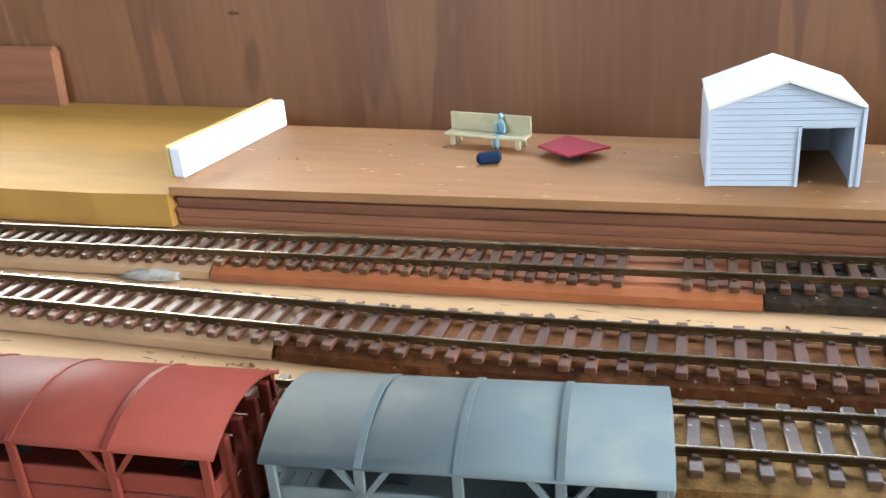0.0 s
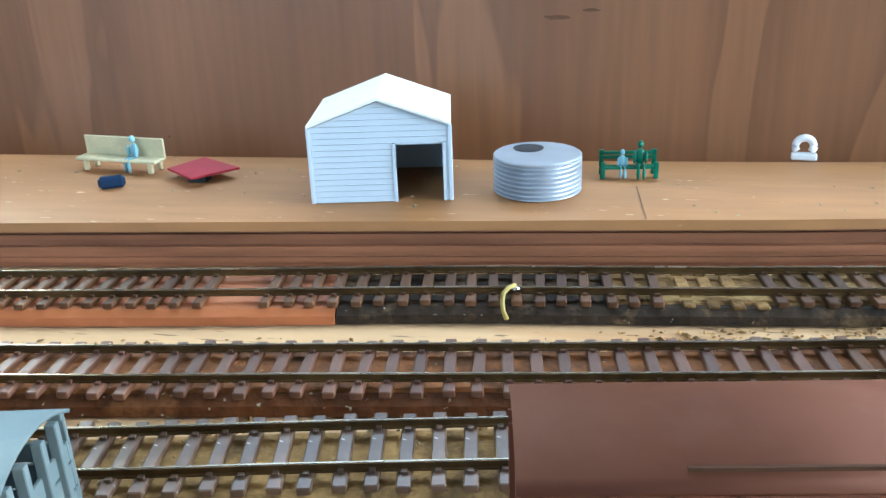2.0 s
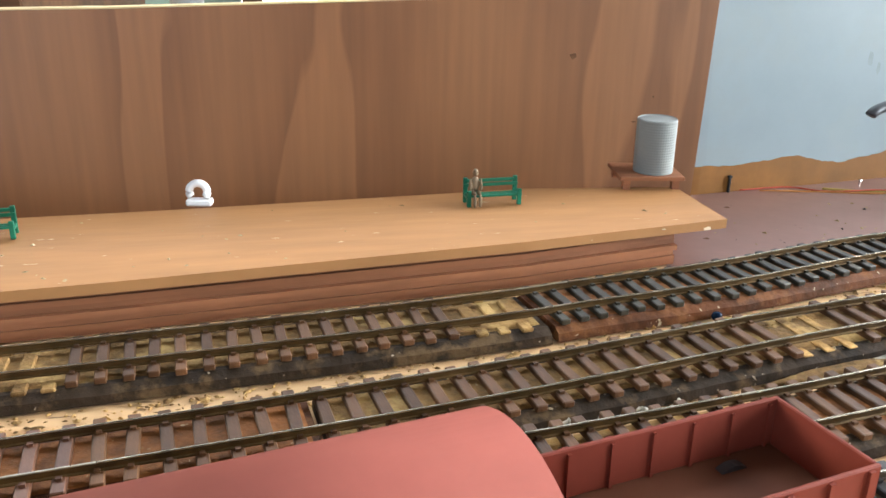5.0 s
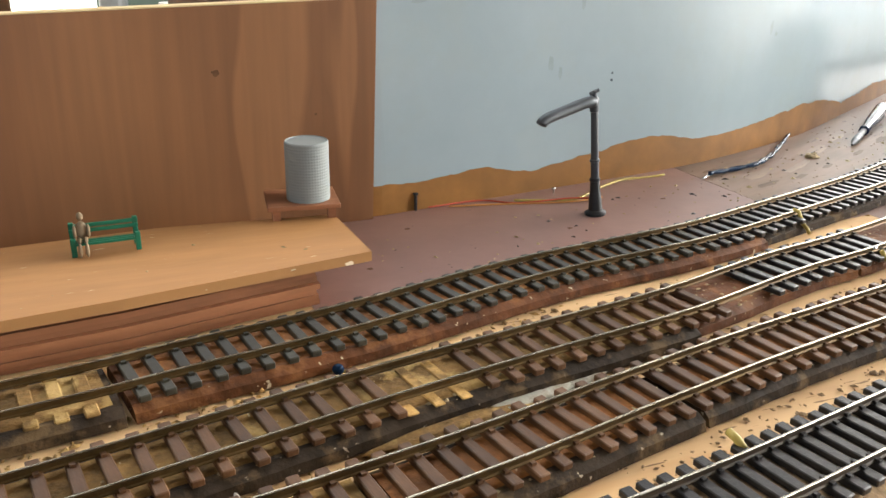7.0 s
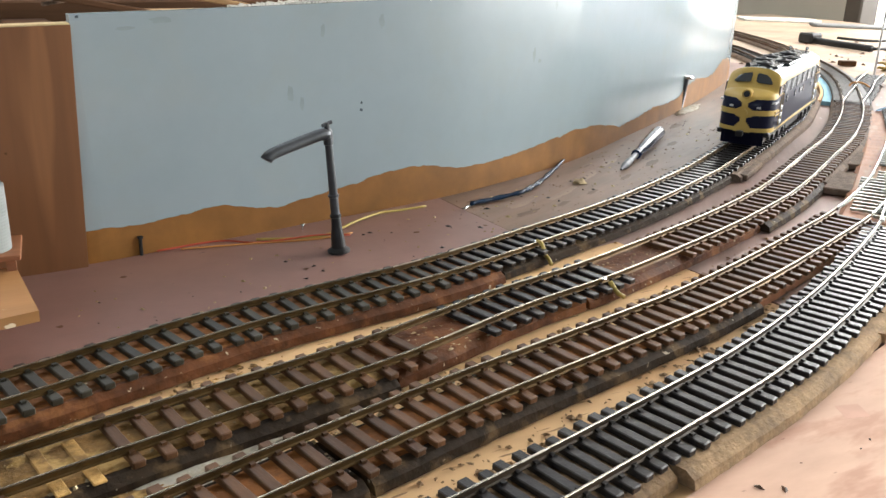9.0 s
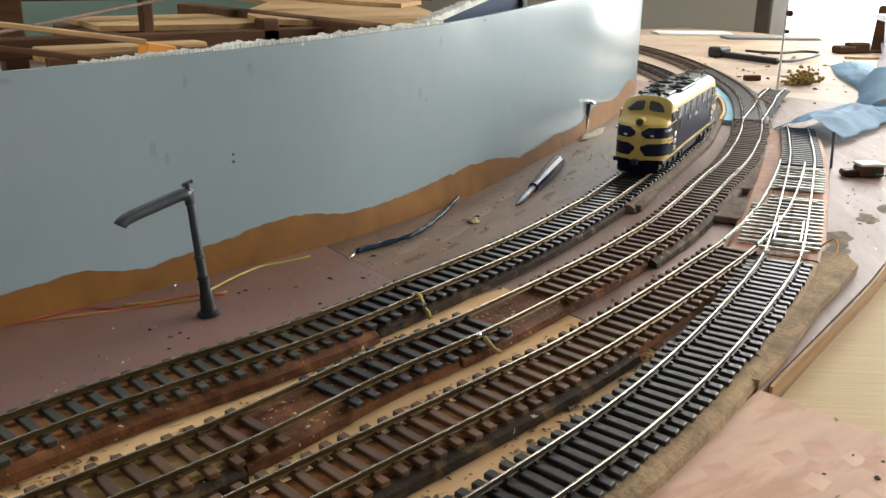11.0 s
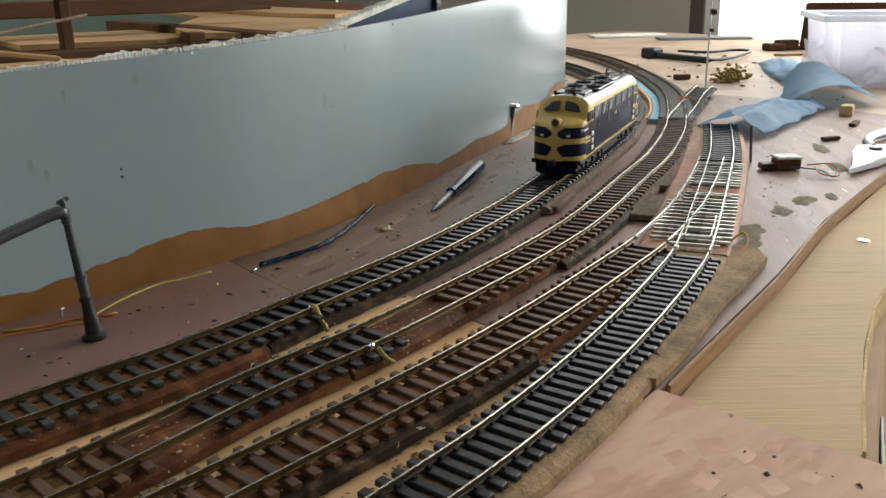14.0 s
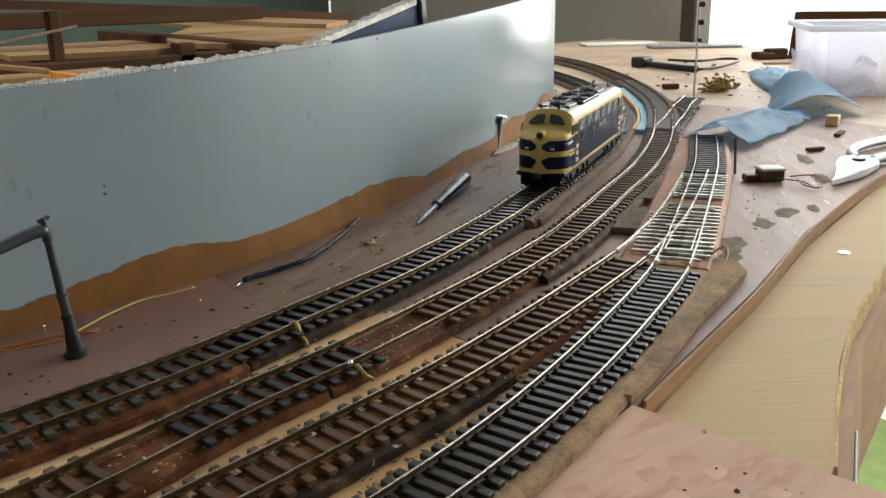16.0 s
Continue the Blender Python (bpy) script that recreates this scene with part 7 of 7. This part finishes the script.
def torn_edge():
    """Torn fibreboard along the top of the panel."""
    bm = bmesh.new()
    rnd = random.Random(11)
    seg = [p for p in WALL if -0.03 <= p.x <= 0.20]
    prev = None
    for k, p in enumerate(spline([tuple(q) for q in seg], 0.0007)):
        h = panel_top(p.x) + 0.0014 * min(1.0, (p.x + 0.03) / 0.05) + rnd.uniform(-0.0002, 0.0003) + 0.0014 * noise.noise(p * 90) + 0.0011 * noise.noise(p * 330)
        d = 0.0045 + rnd.uniform(0, 0.0006)
        row = [bm.verts.new(p + Vector((0, d, 0.09))), bm.verts.new(p + Vector((0, d, h))), bm.verts.new(p + Vector((0, d + 0.006 + rnd.uniform(0, 0.004), h + 0.0012 * noise.noise(p * 210 + Vector((3, 0, 0))) + rnd.uniform(-0.0004, 0.0004)))), bm.verts.new(p + Vector((0, d + 0.012, 0.09)))]
        if prev:
            for a in range(4):
                bm.faces.new((prev[a], prev[(a + 1) % 4], row[(a + 1) % 4], row[a]))
        prev = row
    return bm


tagged(part("torn_fibreboard", torn_edge(), "chip"), "torn white fibreboard edge behind the panel", "fibreboard", kind="structure")
lean = thing("leaning_board", "grey fibreboard offcut leaning behind the panel", "fibreboard", kind="structure")
bm = bmesh.new()
rnd = random.Random(4)
line = [Vector((k * 0.0016, 0, 0)) for k in range(98)]
sweep(bm, line, [(-0.003, -0.0035), (0.0045, -0.0035), (0.0045, 0), (-0.003, 0)])
for v in bm.verts:
    if v.co.z > -0.001:
        v.co.z += rnd.uniform(-0.0006, 0.0014)
part("fibre_edge", bm, "chip", lean, "torn pale fibre edge")
part("face", boxes((0.0, 0.156, -0.0025, 0.0040, -0.045, -0.0036), bevel=0.0004), "wire_blue", lean, "dark blue face")
part("end_block", boxes((0.1565, 0.166, -0.006, 0.008, -0.045, 0.004), bevel=0.001), "black", lean, "dark end block")
lean.matrix_basis = Matrix.Translation((0.19, 0.108, 0.1135)) @ Matrix.Rotation(radians(27.4), 4, "Z") @ Matrix.Rotation(radians(-8.0), 4, "Y")

rail = part("frame_timber", sweep(bmesh.new(), spline([(-0.6, 0.93, 0.142), (-0.1, 0.87, 0.140), (0.19, 0.85, 0.126), (0.45, 0.85, 0.110), (0.74, 0.87, 0.090)], 0.02), [(-0.012, 0), (0.012, 0), (0.012, 0.011), (-0.012, 0.011)]), "frame_wood")
tagged(rail, "long curved timber layout rail behind backdrop", "timber", group="layout frame timbers")
for k, (x0, x1, y0, y1, z0, z1, mat, lab) in enumerate((
    (-1.2, 0.70, 1.10, 1.14, 0.09, 0.115, "frame_wood", "long timber layout rail behind the backdrop"),
    (-0.08, 0.5, 0.80, 0.83, 0.035, 0.060, "frame_wood", "long timber layout rail behind the backdrop"),
    (-0.3, 0.6, 0.55, 0.58, 0.000, 0.030, "frame_wood", "timber layout joist behind the backdrop"),
    (-1.3, 0.7, 1.45, 1.50, 0.17, 0.20, "frame_wood", "long timber layout rail near back wall"),
    (-0.05, 0.0, 0.60, 1.40, -0.03, 0.04, "frame_wood", "timber cross bearer of layout frame"),
    (0.22, 0.26, 0.60, 1.20, -0.03, 0.05, "frame_wood", "timber cross bearer of layout frame"),
    (0.50, 0.54, 0.70, 1.40, -0.03, 0.07, "frame_wood", "timber cross bearer of layout frame"),
    (-0.60, -0.55, 0.6, 1.5, -0.05, 0.08, "frame_wood", "timber cross bearer of layout frame"),
    (0.252, 0.267, 0.838, 0.858, -0.9, 0.121, "frame_wood", "upright timber post under layout rail"),
    (0.27, 0.62, 1.02, 1.06, 0.036, 0.050, "frame_wood", "short timber joist behind the backdrop"),
    (0.05, 0.60, 1.25, 1.30, -0.06, 0.02, "frame_wood", "timber joist under plywood sheets"),
    (0.10, 0.30, 0.74, 0.78, 0.035, 0.052, "sheet_ply", "pale timber batten behind the backdrop"),
    (0.405, 0.43, 0.80, 0.83, 0.02, 0.074, "frame_wood", "short upright block under plywood sheets"),
    (0.10, 0.13, 0.95, 0.99, -0.9, 0.12, "frame_wood", "upright timber leg of layout frame"),
    (-0.36, -0.32, 1.45, 1.49, -0.9, 0.2, "frame_wood", "upright pale timber leg of layout frame"),
)):
    o = part("frame_timber", boxes((x0, x1, y0, y1, z0, z1), bevel=0.002), mat)
    tagged(o, lab, "timber", group="layout frame timbers")
for outline, z, lab in (([(0.826, 2.0), (0.72, 1.45), (0.56, 1.19), (0.48, 1.02), (0.45, 0.90), (0.49, 0.835), (0.70, 0.80), (0.80, 0.95), (0.98, 1.3), (1.12, 1.75), (1.1, 2.0)], 0.060, "wavy-edged raw plywood roadbed sheet behind backdrop"),
                        ([(0.90, 1.98), (0.82, 1.55), (0.80, 1.25), (0.82, 1.08), (0.95, 1.2), (1.08, 1.6), (1.08, 1.95)], 0.0685, "smaller plywood sheet lying on the wavy sheet"),
                        ([(0.24, 1.0), (0.42, 0.95), (0.56, 1.0), (0.60, 1.25), (0.25, 1.25)], 0.0502, "raw plywood sheet with cut curve behind backdrop")):
    tagged(part("plywood_sheet", prism(bmesh.new(), outline, z, z + 0.008), "sheet_ply"), lab, "plywood", group="plywood sheets")

def loose_timber(a, b, w, h, mat, label):
    """A length of timber lying between two points on the frame behind the backdrop."""
    a, b = Vector(a), Vector(b)
    o = part("frame_timber", boxes((0, (b - a).length, -w / 2, w / 2, -h, 0), bevel=0.001), mat)
    tagged(o, label, "timber", group="layout frame timbers")
    o.matrix_basis = Matrix.Translation(a) @ (b - a).to_track_quat("X", "Z").to_matrix().to_4x4()


loose_timber((-0.12, 0.60, 0.117), (0.176, 0.60, 0.070), 0.020, 0.0055, "sheet_ply", "pale timber batten lying across the frame")
loose_timber((-0.12, 0.585, 0.098), (0.145, 0.595, 0.051), 0.018, 0.006, "frame_wood", "brown timber batten lying across the frame")
loose_timber((0.181, 0.62, 0.066), (0.212, 0.62, 0.060), 0.030, 0.030, "box_orange", "orange timber block on the frame")
loose_timber((0.10, 0.70, 0.045), (0.33, 0.72, 0.048), 0.025, 0.03, "frame_wood", "short timber joist behind the backdrop")
rod = part("rod", cyl(bmesh.new(), (-0.03, 0.596, 0.070), (0.275, 0.805, 0.1025), 0.0020, seg=12), "bed_far")
tagged(rod, "thin grey metal rod leaning on the frame timbers", "rod")

bench_far = thing("workbench", "long timber workbench against the back wall", "workbench")
part("top", boxes((-1.9, 1.2, 1.95, 2.55, -0.29, -0.26), bevel=0.003), "sheet_ply", bench_far)
for x in (-1.8, -0.4, 1.1):
    for y in (2.0, 2.5):
        part("leg", boxes((x - 0.03, x + 0.03, y - 0.03, y + 0.03, R["z0"], -0.2901)), "frame_wood", bench_far)


def carton(x, y, w, d, h, mat, label, turn=0.0):
    t = thing("storage_box", label, "box", at=pose(x, y, -0.2599, 0, 0, turn), group="boxes on the workbench")
    part("body", boxes((-w / 2, w / 2, -d / 2, d / 2, 0, h * 0.86), bevel=0.002), mat, t)
    part("lid", boxes((-w / 2 - 0.004, w / 2 + 0.004, -d / 2 - 0.004, d / 2 + 0.004, h * 0.8601, h), bevel=0.003), mat, t)


def tin(x, y, r, h, mat, label):
    t = thing("paint_tin", label, "tin", at=pose(x, y, -0.2599), group="tins on the workbench")
    part("can", lathe(bmesh.new(), [(r, 0), (r, h * 0.92), (r * 1.04, h * 0.93), (r * 1.04, h), (r * 0.9, h), (r * 0.88, h * 0.97)], 24), mat, t)
    part("label_band", lathe(bmesh.new(), [(r * 1.012, h * 0.2), (r * 1.012, h * 0.7), (r * 1.0, h * 0.71)], 24), "box_tan", t)


for x, y, w, d, h, mat, label, turn in (
    (-0.90, 2.30, 0.15, 0.16, 0.20, "box_slate", "dark slate storage box on the workbench", 8),
    (-0.73, 2.36, 0.07, 0.10, 0.30, "box_tan", "tall tan carton on the workbench", 3),
    (-0.46, 2.32, 0.10, 0.12, 0.13, "box_slate", "dark low storage box on the workbench", -14),
    (-0.02, 2.34, 0.11, 0.12, 0.13, "box_tan", "brown carton on the workbench", 12),
    (0.20, 2.30, 0.16, 0.14, 0.16, "sheet_ply", "plain wooden box on the workbench", -6),
    (0.44, 2.26, 0.05, 0.06, 0.20, "box_red", "small red box on the workbench", 5),
    (0.72, 2.24, 0.09, 0.08, 0.21, "box_orange", "orange box on the workbench", -9),
):
    carton(x, y, w, d, h, mat, label, turn)
for x, y, r, h, mat, label in (
    (-0.64, 2.22, 0.045, 0.14, "tin_grey", "grey metal tin on the workbench"),
    (-0.55, 2.40, 0.05, 0.19, "tin_grey", "grey metal tin on the workbench"),
    (-0.10, 2.44, 0.04, 0.20, "tin_grey", "grey metal tin on the workbench"),
    (0.06, 2.42, 0.035, 0.15, "white", "white metal tin on the workbench"),
    (0.33, 2.40, 0.05, 0.18, "tin_grey", "grey metal tin on the workbench"),
    (0.57, 2.38, 0.05, 0.17, "box_slate", "dark metal tin on the workbench"),
):
    tin(x, y, r, h, mat, label)
lawn = tagged(part("lawn", boxes((1.42, 2.25, -14, 3.0, -1.060, -1.052)), "lawn"), "green mown lawn outside the open door", "lawn", kind="structure")

# ---- marks and small fittings ----


def blot(at, w, h, mat, label, seed, category="stain", thick=0.0001):
    """A thin irregular patch facing -y in its own frame."""
    bm = bmesh.new()
    n = 22
    ring = []
    for k in range(n):
        a = k * math.tau / n
        q = 1 + 0.5 * noise.noise(Vector((math.cos(a) * 1.6, math.sin(a) * 1.6, seed)))
        ring.append((w * q * math.cos(a), h * q * math.sin(a)))
    A = [bm.verts.new((x, 0, z)) for x, z in ring]
    B = [bm.verts.new((x, -thick, z)) for x, z in ring]
    bm.faces.new(B)
    bm.faces.new(A[::-1])
    for k in range(n):
        bm.faces.new((A[k], A[(k + 1) % n], B[(k + 1) % n], B[k]))
    ob = tagged(part("stain", bm, mat), label, category, group="stains and marks", kind="structure")
    ob.matrix_basis = at
    return ob


def on_wall(x, z):
    p, h = along(WALL, x)
    return Matrix.Translation((p.x + math.sin(h) * 0.00008, p.y - math.cos(h) * 0.00008, z)) @ Matrix.Rotation(h, 4, "Z")


for k, (x, z, w, h, mat) in enumerate(((0.040, 0.0585, 0.0007, 0.0006, "box_slate"), (0.0398, 0.0548, 0.0009, 0.0007, "box_slate"), (-0.094, 0.1035, 0.0008, 0.0006, "box_slate"), (0.083, 0.1085, 0.0007, 0.0007, "card"), (0.24, 0.1135, 0.0009, 0.0008, "box_slate"))):
    blot(on_wall(x, z), w, h, mat, "small dirty mark on the white panel", k * 1.7)
for k, (x, z, w, h) in enumerate(((0.000, 0.066, 0.0017, 0.0040), (0.006, 0.061, 0.0012, 0.0028), (0.170, 0.0745, 0.0016, 0.0036), (0.176, 0.0705, 0.0014, 0.0014), (0.190, 0.1030, 0.0013, 0.0028), (-0.060, 0.1015, 0.0050, 0.0012), (-0.075, 0.0985, 0.0040, 0.0008), (0.052, 0.0985, 0.0014, 0.0036), (0.018, 0.0945, 0.0012, 0.0030))):
    blot(on_wall(x, z), w, h, "smudge", "faint grey smudge on the white panel", 20 + k * 1.3, thick=0.00002)
for k, (x, z, w, h) in enumerate(((-0.168, 0.072, 0.0016, 0.0014), (-0.446, 0.076, 0.006, 0.0012), (-0.43, 0.079, 0.004, 0.0008), (-0.126, 0.052, 0.0005, 0.0005), (-0.818, 0.073, 0.004, 0.0012), (-0.135, 0.040, 0.0012, 0.0004), (-0.65, 0.017, 0.0006, 0.0006))):
    blot(Matrix.Translation((x, 0.0308, z)), w, h, "knot", "dark knot in the stained plywood", 50 + k)
flat = Matrix.Rotation(-math.pi / 2, 4, "X")
for k, (x, y, w, h, turn) in enumerate(((0.340, -0.097, 0.016, 0.008, 25), (0.318, -0.108, 0.012, 0.006, 15), (0.395, -0.083, 0.012, 0.006, 30), (0.43, -0.079, 0.014, 0.007, 20), (0.452, -0.086, 0.010, 0.004, 35), (0.54, -0.045, 0.02, 0.006, 40), (0.60, 0.0, 0.02, 0.006, 35))):
    blot(Matrix.Translation((x, y, -0.0002)) @ Matrix.Rotation(radians(turn), 4, "Z") @ flat, w, h, "glue_stain", "dark dried glue stain on the baseboard", 80 + k)
for k, (x, y) in enumerate(((-0.121, -0.028), (-0.019, -0.013), (-0.09, 0.012), (0.05, 0.01), (-0.10, -0.055))):
    blot(Matrix.Translation((x, y, 0.0001)) @ flat, 0.0013, 0.0009, "knot", "dark spot on the pink baseboard", 120 + k)
rnd = random.Random(21)
for row in range(4):
    for col in range(5):
        if rnd.random() < 0.6:
            x, y = 0.082 + col * 0.0125 + row * 0.003 + rnd.uniform(-0.002, 0.002), -0.208 - row * 0.0095 - col * 0.003 + rnd.uniform(-0.002, 0.002)
            o = tagged(part("brush_mark", prism(bmesh.new(), [(-0.0050, -0.0034), (0.0032, -0.0040), (0.0050, 0.0032), (-0.0030, 0.0038)], 0.0, 0.00002), "raw_mark" if rnd.random() < 0.5 else "raw_mark_faint"), "faint reddish brush mark on raw plywood", "stain", group="brush marks", kind="structure")
            o.matrix_basis = pose(x, y, 0.00022, 0, 0, rnd.uniform(-25, 25)) @ Matrix.Scale(rnd.uniform(0.5, 1.2), 4)
for k, (x, y, w, h, turn, m) in enumerate(((0.128, 0.030, 0.016, 0.004, 24, "worn_pale"), (0.165, 0.036, 0.020, 0.003, 28, "worn_pale"), (0.205, 0.062, 0.018, 0.004, 30, "worn_pale"), (0.245, 0.085, 0.012, 0.003, 30, "worn_pale"), (0.300, 0.110, 0.018, 0.003, 32, "worn_pale"), (0.350, 0.145, 0.020, 0.005, 30, "worn_pale"),
                                              (0.120, 0.012, 0.010, 0.0025, 20, "worn_dark"), (0.150, 0.018, 0.007, 0.002, 25, "worn_dark"), (0.182, 0.030, 0.006, 0.002, 28, "worn_dark"), (0.225, 0.048, 0.009, 0.002, 30, "worn_dark"), (0.270, 0.070, 0.012, 0.003, 30, "worn_dark"), (0.330, 0.110, 0.010, 0.0025, 28, "worn_dark"), (0.108, 0.045, 0.006, 0.002, 15, "worn_dark"), (0.385, 0.160, 0.014, 0.003, 30, "worn_dark"))):
    blot(Matrix.Translation((x, y, 0.00012)) @ Matrix.Rotation(radians(turn), 4, "Z") @ flat, w, h, m, "worn patch on the bare plywood", 140 + k, thick=0.00002)
crack = part("pencil_line", boxes((-0.0002, 0.0002, -0.019, 0.019, 0, 0.0001)), "knot")
tagged(crack, "thin dark pencil line across the platform", "line", kind="structure")
crack.matrix_basis = pose(-0.409, -0.0705, PZ, 0, 0, 3)
bracket = tagged(part("bracket", boxes((-0.0006, 0.0006, -0.0008, 0.0008, 0, 0.0085), (-0.0011, 0.0011, -0.0009, 0.0009, 0.0078, 0.0090), bevel=0.0002), "black"), "small black bracket at the panel foot", "bracket")
bracket.matrix_basis = pose(-0.077, 0.0355, 0.0001, 0, 0, 6)
nail = tagged(part("nail", lathe(bmesh.new(), [(0.0004, 0), (0.0004, 0.0024), (0.0012, 0.0026), (0.0010, 0.0031)], 12), "steel"), "small bright nail standing in baseboard", "nail")
nail.matrix_basis = pose(0.001, 0.038, 0.0001)
